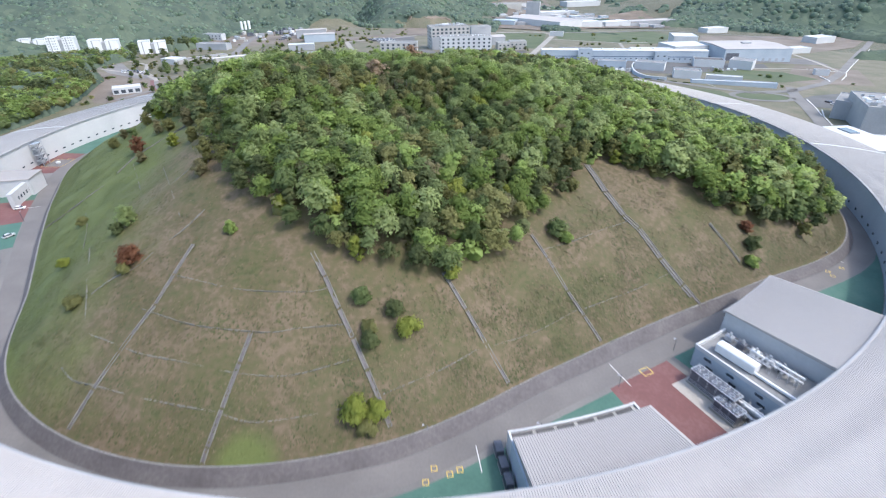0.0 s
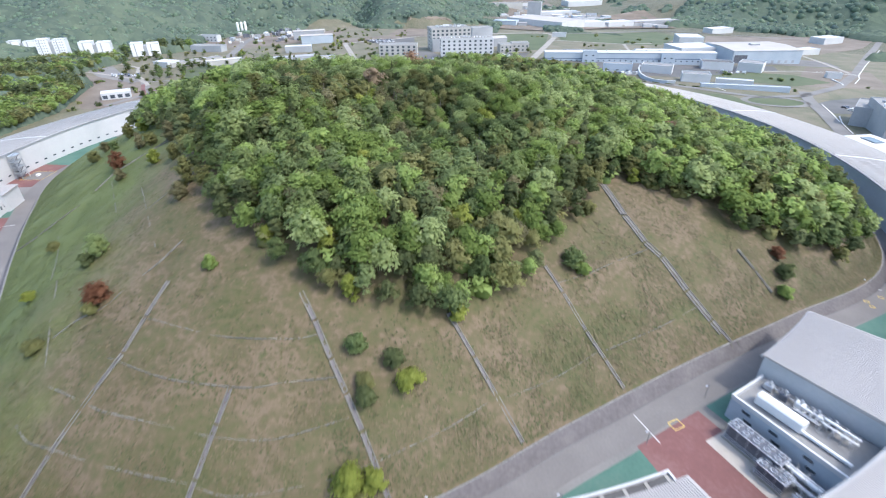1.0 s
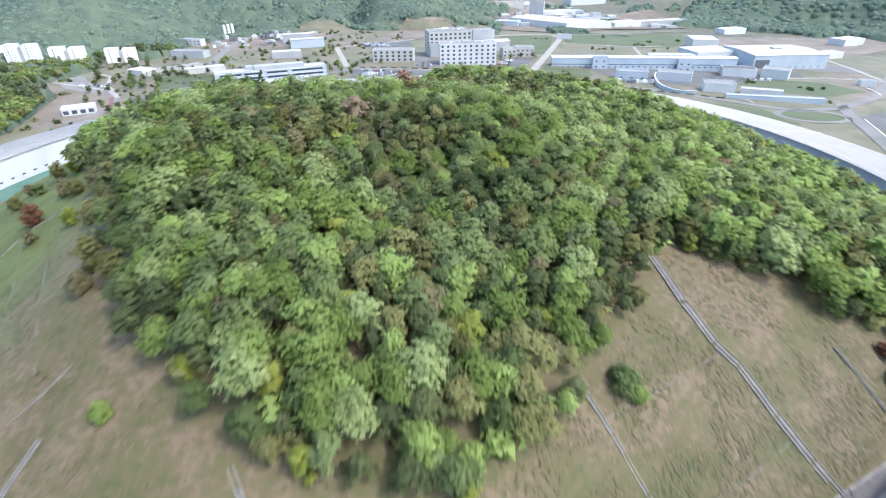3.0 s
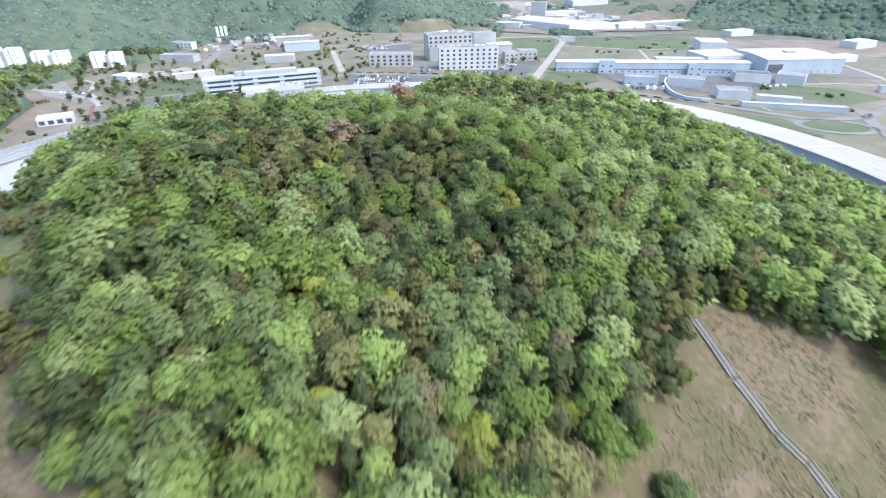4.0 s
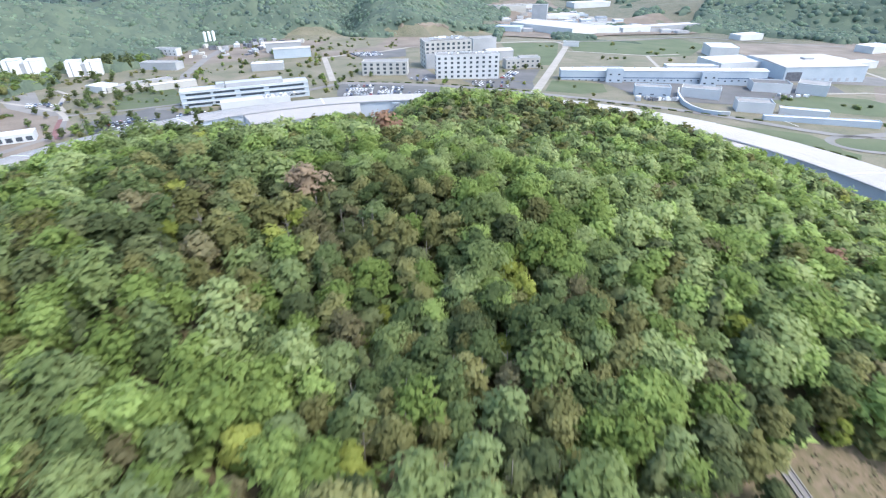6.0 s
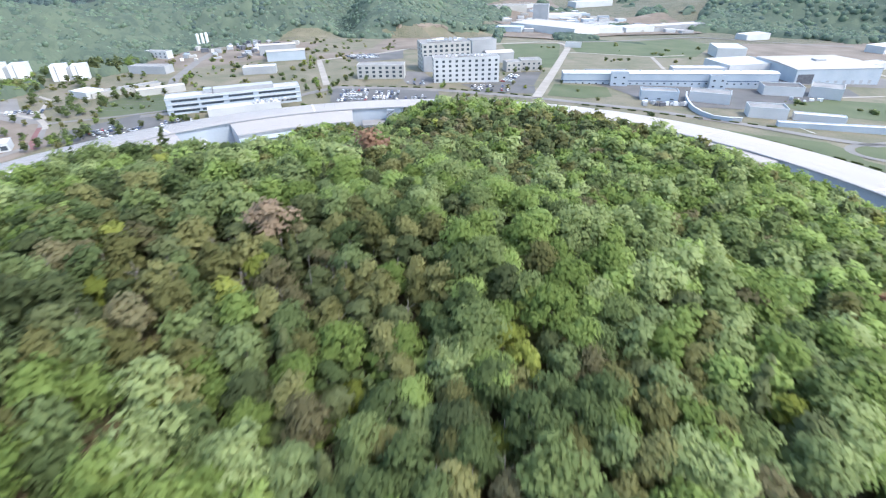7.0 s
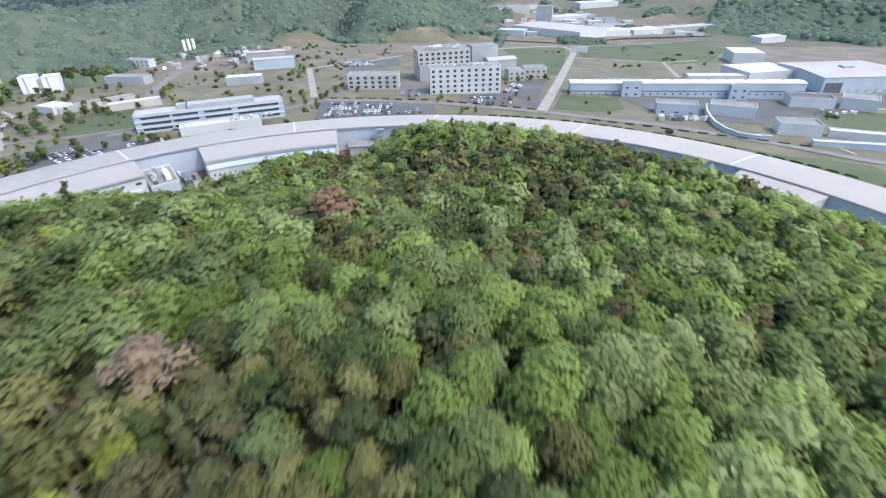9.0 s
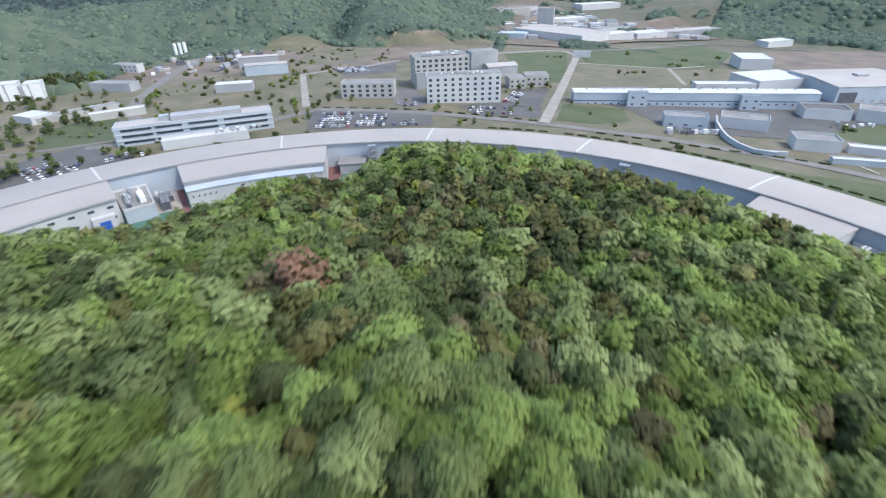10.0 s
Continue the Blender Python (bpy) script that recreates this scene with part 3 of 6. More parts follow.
    for f in bm.faces:
        if f.normal.z < 0:
            f.normal_flip()
    ob = part(name, bm, mat, None)
    return tagged(ob, label, category, group, "structure")


def lane(name, pts, width, mat, label, lift=0.3, category="road"):
    """A road along a line of points."""
    bm = bmesh.new()
    fine = []
    for (x0, y0), (x1, y1) in zip(pts, pts[1:]):
        n = max(1, int(math.hypot(x1 - x0, y1 - y0) / 6))
        fine += [(x0 + (x1 - x0) * i / n, y0 + (y1 - y0) * i / n) for i in range(n)]
    fine.append(pts[-1])
    KEPT_FREE.extend((x, y, width / 2 + 1.5) for x, y in fine)
    rows = []
    for i, (x, y) in enumerate(fine):
        p, q = fine[max(0, i - 2)], fine[min(len(fine) - 1, i + 2)]
        dx, dy = q[0] - p[0], q[1] - p[1]
        k = math.hypot(dx, dy) or 1
        nx, ny = -dy / k * width / 2, dx / k * width / 2
        rows.append([bm.verts.new((x + s * nx, y + s * ny, land_height(x + s * nx, y + s * ny) + lift)) for s in (1, -1)])
    for p, q in zip(rows, rows[1:]):
        bm.faces.new((p[0], p[1], q[1], q[0]))
    ob = part(name, bm, mat, None)
    return tagged(ob, label, category, "", "structure")


def arc(r, a0, a1, step=3):
    n = max(1, int(abs(a1 - a0) / step))
    return [polar(r, a0 + (a1 - a0) * i / n)[:2] for i in range(n + 1)]


def arc_at(cx, cy, a, b):
    return [(cx + a * math.cos(k * math.pi / 12), cy + b * math.sin(k * math.pi / 12)) for k in range(25)]


def site_sheet():
    """Rough grass over the levelled site outside the ring."""
    verts, faces = [], []
    radii = [251 * 1.026 ** k for k in range(48)]
    n = 240
    keep = {}
    for a in range(len(radii) - 1):
        for i in range(n):
            d = radians((i + .5) * 360 / n)
            x, y = radii[a] * math.cos(d), radii[a] * math.sin(d)
            if built_up(x, y) < .10 and y > -140:
                quad = []
                for aa, ii in ((a, i), (a + 1, i), (a + 1, i + 1), (a, i + 1)):
                    key = (aa, ii % n)
                    if key not in keep:
                        dd = radians(key[1] * 360 / n)
                        px, py = radii[aa] * math.cos(dd), radii[aa] * math.sin(dd)
                        keep[key] = len(verts)
                        verts.append((px, py, land_height(px, py)))
                    quad.append(keep[key])
                faces.append(quad)
    return link("meadow", fast_mesh("meadow", verts, faces, True), FIELD, None, "dry rough grass over the levelled site", "ground", kind="structure")


site_sheet()
LAWN_LABEL, LOT_LABEL, EARTH_LABEL = "mown green lawn beside the halls", "asphalt car park with parked cars", "bare reddish earth plot"
drape("lawn", [(112, 430), (150, 425), (197, 625), (112, 612)], LAWN, LAWN_LABEL)
drape("lawn", [(206, 600), (205, 640), (300, 655), (400, 690), (418, 630), (340, 515), (300, 500), (200, 545)], LAWN, LAWN_LABEL)
drape("lawn", [(160, 400), (185, 535), (280, 505), (262, 415), (210, 380)], FIELD, "dry grass strip behind the long hall", .16)
drape("lawn", [(112, 292), (128, 340), (172, 326), (165, 290), (140, 282)], LAWN, LAWN_LABEL, .16)
drape("lawn", [(286, 268), (330, 290), (380, 275), (392, 235), (345, 215), (300, 236)], LAWN, "oval green lawn beside the stores", .16)
drape("lawn", [(172, 228), (230, 178), (262, 128), (254, 118), (206, 170), (160, 212)], LAWN, "grass verge along the ring road", .16)
drape("earth", [(400, 480), (520, 440), (640, 520), (760, 640), (640, 660), (470, 650), (425, 560)], EARTH, EARTH_LABEL)
drape("earth", [(345, 215), (425, 205), (480, 300), (430, 330), (395, 285)], EARTH, EARTH_LABEL, .14)
drape("earth", [(150, 360), (240, 340), (330, 335), (392, 330), (380, 300), (250, 250), (190, 262), (176, 322)], DARK_ASPHALT, "worn asphalt yard between the halls", .2)
drape("earth", [(240, 372), (300, 372), (330, 350), (470, 330), (480, 370), (420, 420), (300, 410)], ASPHALT, "asphalt yard round the warehouses", .2)
drape("earth", [(-330, 250), (-262, 240), (-225, 190), (-236, 150), (-262, 140), (-300, 190)], EARTH, EARTH_LABEL)
drape("earth", [(-395, 345), (-290, 330), (-255, 360), (-300, 400), (-400, 372)], FIELD, "dry grass slope below the apartment houses", .2)
drape("earth", [(-330, 480), (-240, 430), (-140, 500), (-130, 600), (-240, 640), (-350, 580)], EARTH, "rough bare ground of a works yard", .14)
drape("earth", [(-110, 462), (-78, 488), (-30, 512), (-24, 575), (-60, 560), (-120, 500)], EARTH, EARTH_LABEL)
drape("earth", [(-60, 560), (20, 545), (40, 700), (90, 880), (0, 900), (-40, 760)], EARTH, "bare brown slope below the wooded ridge", .3)
drape("car_park", [(-72, 332), (-20, 326), (22, 318), (24, 284), (-8, 281), (-64, 279)], DARK_ASPHALT, LOT_LABEL, .2)
drape("car_park", [(50, 337), (108, 332), (128, 400), (100, 396), (84, 352), (60, 340)], DARK_ASPHALT, LOT_LABEL, .22)
drape("car_park", [(42, 336), (58, 304), (104, 298), (108, 330)], DARK_ASPHALT, LOT_LABEL, .2)
drape("car_park", [(-62, 446), (-16, 478), (-20, 540), (-80, 494)], DARK_ASPHALT, LOT_LABEL, .2)
drape("car_park", [(-140, 224), (-172, 236), (-205, 256), (-236, 214), (-205, 178), (-178, 196)], DARK_ASPHALT, LOT_LABEL, .2)
drape("car_park", [(300, 134), (332, 155), (372, 170), (399, 161), (352, 98), (322, 108), (304, 112)], DARK_ASPHALT, LOT_LABEL, .2)
drape("car_park", [(-20, 400), (8, 392), (22, 345), (10, 330), (-6, 340)], ASPHALT, "asphalt drive between the laboratory blocks", .22)
lane("road", arc(268, 24, 140), 7, ROAD, "grey road round the outside of the ring building")
lane("road", [(-200, 250), (-120, 278), (-68, 331), (-23, 325), (29, 311), (100, 282), (173, 249), (229, 209), (261, 179), (283, 163), (324, 173), (383, 214), (450, 283), (592, 446), (734, 603)], 8, ROAD, "pale concrete road past the car parks")
lane("road", [(101, 282), (134, 382), (170, 494), (196, 575), (203, 612), (196, 637), (168, 641), (104, 613)], 8, PALE_PAVING, "pale straight road across the lawns")
lane("road", [(196, 638), (279, 658), (429, 717), (524, 674), (616, 621)], 7, ROAD, "pale road behind the lawns")
lane("road", [(188, 542), (248, 522), (284, 510), (330, 526)], 5, PALE_PAVING, "narrow pale track across the grass")
lane("road", [(283, 510), (262, 420)], 4, PALE_PAVING, "narrow pale track across the grass")
lane("road", [(-190, 288), (-196, 307), (-218, 339), (-233, 381), (-238, 414), (-248, 471), (-252, 521), (-262, 590)], 9, ROAD, "pale winding road with a centre line")
lane("road", [(-260, 236), (-224, 248), (-190, 264), (-150, 292)], 4, ROAD, "narrow footpath")
lane("road", [(-78, 340), (-109, 462), (-76, 487), (-50, 509), (-10, 560), (60, 590), (104, 613)], 6, PALE_PAVING, "pale road up the slope")
lane("road", [(335, 190), (321, 165), (310, 142), (297, 110), (284, 82), (274, 60), (270, 45), (268, 36)], 9, ROAD, "curving pale road beside the ring")
lane("road", arc_at(284, 148, 24, 17), 5, ROAD, "pale loop road round an oval island")
drape("island", [(284 + 21 * math.cos(k * .42), 148 + 14.5 * math.sin(k * .42)) for k in range(15)], LAWN, "oval grass island in a loop road", .2)
drape("island", [(255, 131), (262, 150), (258, 168), (240, 178), (226, 184), (244, 150)], LAWN, "grass verge beside the loop road", .22)
for pts in ([(262, 209), (262, 203), (264, 187)], [(303, 103), (290, 82), (279, 58)], [(316, 140), (302, 108), (291, 86)], [(412, 232), (436, 258), (452, 280), (420, 300)], [(452, 280), (528, 366), (650, 500)]):
    lane("kerb", pts, .8, LINE_WHITE, "pale kerb line along the road", .42, "kerb")
lane("road", [(450, 282), (400, 300), (345, 292)], 4, PALE_PAVING, "narrow pale track behind the lawn")
lane("road", [(450, 290), (470, 356), (488, 431)], 5, PALE_PAVING, "pale track to a white shed")
lane("road", [(-250, 150), (-236, 190), (-262, 236), (-300, 262), (-330, 300)], 6, ROAD, "pale lane past a small depot")
lane("road", [(60, 1130), (95, 1050), (150, 880), (150, 820), (110, 700), (100, 640)], 8, EARTH, "earth road to the works")
drape("works_ground", [(120, 700), (200, 672), (330, 735), (470, 770), (480, 900), (420, 1010), (330, 1060), (330, 1380), (160, 1380), (90, 1120), (150, 860)], EARTH, "earth and asphalt ground of a factory estate", 1.2)

# ---------- buildings ----------
main_block = house("laboratory_block", (19, 341), (78, 345), 17, 21, WALL_WHITE, FLAT_ROOF, "white five storey laboratory block with rows of square windows", floors=5, bays=10, side_bays=3, win=(2.2, 1.9))
house("laboratory_block", (8, 396), (56, 406), 28, 26, BEIGE, FLAT_ROOF, "beige six storey laboratory block behind the white one", floors=6, bays=9, win=(2.6, 2.2), side_bays=3)
house("stair_tower", (9, 392), (30, 396), 4, 14, WALL_GREY, FLAT_ROOF, "grey stair block against the beige laboratories")
house("laboratory_block", (-53, 363), (-9, 361), 16, 12, BEIGE, FLAT_ROOF, "beige three storey laboratory block beside a car park", floors=3, bays=7, win=(2.6, 2.1), side_bays=2)
house("laboratory_wing", (92, 398), (107, 400), 16, 9, BEIGE, FLAT_ROOF, "low beige laboratory wing with dark windows", floors=2, bays=3, win=(2, 1.6))
house("laboratory_wing", (108, 407), (129, 408), 16, 10, BEIGE, FLAT_ROOF, "low beige laboratory wing with dark windows", floors=2, bays=4, win=(2, 1.6))
house("lecture_hall", (78, 452), (108, 460), 18, 10, WALL_GREY, ROOF, "grey lecture hall with a curved roof", pitch=2.2)
house("service_tower", (62, 470), (90, 478), 18, 21, WALL_GREY, FLAT_ROOF, "plain grey service block")
office = house("office_building", (-179, 251), (-88, 286), 15, 12, WALL_BLUE, ROOF, "long pale grey three storey office building with window bands")
long_hall = house("long_hall", (137, 345), (322, 324), 15, 11, WALL_BLUE, WHITE_ROOF, "very long pale blue hall with a dark blue band", band=True, pitch=1.0)
house("hall_wing", (177, 334), (192, 332.4), 4, 11.5, WALL_BLUE, FLAT_ROOF, "pale wing on the front of the long hall", floors=2, bays=2, win=(2, 1.2))
house("hall_wing", (262, 325), (276, 323.4), 4, 11, WALL_BLUE, FLAT_ROOF, "pale wing on the front of the long hall", floors=2, bays=2, win=(2, 1.2))
house("pump_house", (184, 279), (211, 271), 13, 7, WALL_BLUE, FLAT_ROOF, "small pale plant house with pipework before it", floors=1, bays=3, win=(2.5, .8), parapet=1)
house("plant_house", (222, 277), (248, 263), 16, 7, WALL_WHITE, FLAT_ROOF, "pale plant house behind a curved bank wall", parapet=1)
house("plant_house", (243, 228), (266, 220), 15, 6.5, WALL_WHITE, FLAT_ROOF, "small white plant house with a parapet roof", parapet=1.2)
house("store", (297, 302), (326, 293), 18, 7, WALL_WHITE, DARK_ASPHALT, "pale store with a dark flat roof", parapet=1)
house("store", (332, 296), (350, 282), 22, 8, WALL_WHITE, FLAT_ROOF, "white store with a flat roof beside the lawn", parapet=1)
house("shed", (272, 222), (300, 209), 7, 4.2, WALL_WHITE, WHITE_ROOF, "long low white metal shed")
house("shed", (250, 204), (318, 184), 5, 3.2, WALL_BLUE, WHITE_ROOF, "long pale bank wall with a flat top")
hall = house("hall", (356, 352), (436, 352), 68, 14, WALL_BLUE, ROOF, "huge grey hall with a low pale roof", pitch=1.5)
house("warehouse", (311, 386), (362, 394), 40, 11, WALL_WHITE, WHITE_ROOF, "white warehouse with a bright flat roof")
house("warehouse", (362, 510), (394, 503), 40, 11, WALL_WHITE, WHITE_ROOF, "white warehouse with a bright flat roof")
house("store", (258, 392), (309, 386), 12, 7, WALL_WHITE, WHITE_ROOF, "low white store with roller doors", floors=1, bays=5, win=(3, 3), sill=.3)
house("substation", (196, 590), (216, 584), 8, 6, WALL_WHITE, FLAT_ROOF, "small white substation among lawns")
house("gate_house", (410, 392), (432, 382), 8, 5, WALL_WHITE, WHITE_ROOF, "small white house beside the huge hall")
house("kiosk", (404, 260), (416, 256), 8, 5, WALL_WHITE, FLAT_ROOF, "small pale kiosk at the lawn's edge")
house("research_block", (292, 80), (312, 62), 30, 12, WALL_GREY, FLAT_ROOF, "grey blue research block beside the ring")
house("research_block", (286, 44), (330, 24), 46, 16, WALL_GREY, FLAT_ROOF, "grey blue research block beside the ring")
house("white_store", (470, 424), (520, 440), 16, 6, WALL_WHITE, WHITE_ROOF, "long white store with a bright roof")
house("ring_annex", (257, 2), (277, -2), 19, 6.5, WALL_WHITE, WHITE_ROOF, "white roofed annex against the outside of the ring", base=0)
house("office_annex", (-146, 243), (-98, 263), 10, 5, WALL_WHITE, WHITE_ROOF, "low white annex with machines on its roof", parapet=1)
house("workshop", (-170, 392), (-139, 398), 13, 7, WALL_GREY, WHITE_ROOF, "workshop with a white flat roof", parapet=.2)
house("workshop", (-166, 461), (-126, 472), 14, 10, WALL_BLUE, ROOF, "pale blue workshop with a window band", pitch=1.2)
house("workshop", (-186, 500), (-146, 512), 12, 11, WALL_GREY, ROOF, "grey workshop with a low roof", pitch=1)
house("works_office", (-318, 497), (-290, 490), 10, 8, WALL_WHITE, FLAT_ROOF, "white two storey works office", floors=2, bays=5)
house("workshop", (-292, 410), (-252, 404), 14, 7, WALL_GREY, FLAT_ROOF, "grey brown workshop with a flat roof")
house("shed", (-290, 312), (-271, 304), 16, 5, WALL_WHITE, WHITE_ROOF, "white shed with a pale roof among trees")
house("shed", (-268, 306), (-228, 345), 12, 4, BEIGE, FLAT_ROOF, "long low brown shed with a flat roof")
house("depot", (-262, 168), (-243, 178), 12, 5, WALL_WHITE, WHITE_ROOF, "small white roofed depot with open bays", floors=1, bays=4, win=(3.4, 2.6), sill=.2)
house("house", (-232, 310), (-200, 330), 9, 5, BEIGE, WHITE_ROOF, "low beige house with a white roof")


def tower_house(p, q, depth, height, label, lit=False):
    """An apartment house of two white slabs with a stair slot between."""
    x, y, turn, width = frame_of(p, q)
    ob = thing("apartment_house", label, "apartment house", x, y, land_height(*p), turn, "apartment houses below the wooded ridge")
    w = width * .43
    for k, x0 in enumerate((0, width - w)):
        top = height - k * 1.2
        s = part("slab", boxes((x0, 0, -8, x0 + w, depth, top)), TANK_WHITE, ob, "bright white slab with a blank end wall")
        part("roof", boxes((x0 - .2, -.2, top, x0 + w + .2, depth + .2, top + .4)), WHITE_ROOF, ob)
        for f in range(int(height / 3)):
            part("balcony", boxes((x0 - 1.1, 2, 1 + f * 3, x0, depth - 2, 2.0 + f * 3)), WALL_GREY, s)
        for f in range(int(height / 3) if lit else 0):
            for b in range(4):
                part("window", boxes((x0 + 1.5 + b * 2.6, -.06, 1.6 + f * 3, x0 + 2.9 + b * 2.6, -.01, 2.9 + f * 3)), WALL_GREY, s)
        part("fin", boxes((x0 + w * .3, -.5, -8, x0 + w * .38, 0, top)), WALL_GREY, s, "grey upright fin")
    part("stair", boxes((w, 1.2, -8, width - w, depth - 2, height - 3)), WALL_GREY, ob)
    return ob


APT = "white stepped apartment house before the wooded ridge"
tower_house((-468, 392), (-440, 404), 18, 24, APT, True)
tower_house((-401, 368), (-372, 380), 18, 19, APT)
tower_house((-345, 374), (-318, 386), 16, 14, APT)
tower_house((-512, 405), (-486, 416), 14, 9, APT)

def bank_wall(pts, height, thick, mat, label, name="bank_wall"):
    """A free wall along a curved line, with a pale coping."""
    z = min(land_height(x, y) for x, y in pts)
    ob = thing(name, label, "wall", 0, 0, z)
    bodies, tops = bmesh.new(), bmesh.new()
    for bm, h0, h1, t in ((bodies, -1.0, height, thick), (tops, height, height + .25, thick + .5)):
        rows = []
        for i, (x, y) in enumerate(pts):
            p, q = pts[max(0, i - 1)], pts[min(len(pts) - 1, i + 1)]
            k = math.hypot(q[0] - p[0], q[1] - p[1])
            nx, ny = -(q[1] - p[1]) / k * t / 2, (q[0] - p[0]) / k * t / 2
            rows.append([bm.verts.new(c) for c in ((x - nx, y - ny, h0), (x + nx, y + ny, h0), (x + nx, y + ny, h1), (x - nx, y - ny, h1))])
        for a, b in zip(rows, rows[1:]):
            for k in range(4):
                bm.faces.new((a[k], a[(k + 1) % 4], b[(k + 1) % 4], b[k]))
        bm.faces.new(rows[0][::-1])
        bm.faces.new(rows[-1])
        bmesh.ops.recalc_face_normals(bm, faces=bm.faces[:])
    part("wall", bodies, mat, ob)
    part("coping", tops, WHITE_ROOF, ob, "white coping")


bank_wall([(226, 290), (219, 275), (214, 259), (211, 245), (211, 232), (214, 221), (224, 214)], 5, .8, WALL_BLUE, "curved pale blue bank wall below the plant house")
bank_wall([(316, 183), (340, 184), (364, 192), (384, 208), (397, 228), (402, 250)], 1.0, .6, WALL_WHITE, "low curved white wall round the oval lawn")
bank_wall([(214, 221), (232, 216)], 2.5, .6, WALL_WHITE, "short white bank wall beside the ring road")
# office window bands, roof blocks
for f in range(3):
    for a, b in ((4, 22), (24, 40), (44, 62), (66, 94)):
        part("window_band", boxes((a, -.1, 1.6 + 3.8 * f, b, -.01, 3.1 + 3.8 * f)), GLASS, office, "dark window band")
    part("ledge", boxes((-.3, -.5, 3.5 + 3.8 * f, 97.8, 0, 4.0 + 3.8 * f)), WALL_WHITE, office, "white floor ledge")
part("penthouse", boxes((34, 3, 12, 78, 13, 15.2)), WALL_GREY, office, "grey roof block")
part("penthouse", boxes((27, 5, 12, 33, 11, 15.5)), STEEL, office, "steel roof tank")


def silo(x, y, k):
    ob = thing("silo", "tall white cylindrical silo in a works yard", "silo", x, y, land_height(x, y), 0, "white silos in the works yard")
    bm = bmesh.new()
    tube(bm, (0, 0, 3), (0, 0, 23), 1.9, 20)
    part("shell", bm, TANK_WHITE, ob)
    bm = bmesh.new()
    tube(bm, (0, 0, 23), (0, 0, 24), 1.9, 20, .5)
    part("cap", bm, TANK_WHITE, ob)
    for i in range(4):
        bm = bmesh.new()
        tube(bm, polar(1.6, 45 + 90 * i, -1), polar(1.6, 45 + 90 * i, 3.2), .18, 6)
        part("leg", bm, STEEL, ob)


for k in range(3):
    silo(-297 + 5.6 * k, 596 + 1.2 * k, k)

# openings, vents and roof gear of the halls; the open bay is a flat panel with its shade in the colour
part("bay_panel", boxes((2, -.12, .2, 17, -.01, 9.5)), DARK_STEEL, hall, "dark panel for an unlit open bay")
part("ridge_vent", boxes((36, 30, 15.2, 46, 37, 17.0)), WALL_GREY, hall, "grey roof housing")
for k in range(7):
    part("door", boxes((22 + 8 * k, -.1, .2, 25 + 8 * k, -.01, 3.4)), WALL_GREY, hall, "grey roller door")
for k in range(30):
    part("window", boxes((5 + 6 * k, -.12, 1.6 + (k % 3) * .2, 6.6 + 6 * k, -.065, 2.7 + (k % 3) * .2)), GLASS, long_hall, "small dark window")
for k in range(12):
    part("roof_vent", boxes((10 + 14.5 * k, 6.9, 11.8, 11.4 + 14.5 * k, 8.1, 12.8)), STEEL, long_hall, "small steel roof vent")
part("roof_walkway", boxes((20, 10.5, 11.9, 58, 11.2, 12.8)), WALL_GREY, long_hall, "grey roof walkway")
lane("path", [(-258, 226), (-250, 210), (-240, 192), (-230, 180)], 3.2, RED_PAINT, "red brick footpath", .35, "path")
lane("path", [(-330, 262), (-300, 256), (-272, 246), (-258, 232), (-252, 222)], 4, PALE_PAVING, "pale footpath", .33, "path")
lane("path", [(-330, 320), (-300, 300), (-282, 262), (-268, 246)], 3.5, PALE_PAVING, "pale footpath", .33, "path")
drape("lawn", [(-252, 289), (-233, 251), (-188, 262), (-196, 292), (-226, 330), (-240, 318)], LAWN, "terraced lawn beside the office", .18)
drape("gravel_yard", [(-330, 292), (-300, 268), (-286, 262), (-262, 240), (-272, 232), (-310, 246), (-336, 272)], ROAD, "pale gravel yard with parked cars", .2)
for k in range(5):
    lane("terrace_edge", [(-246 + 4 * k, 268 + 9 * k), (-198 + 3 * k, 268 + 8 * k)], .7, REVETMENT, "dark stone terrace edge in the lawn", .4, "kerb")

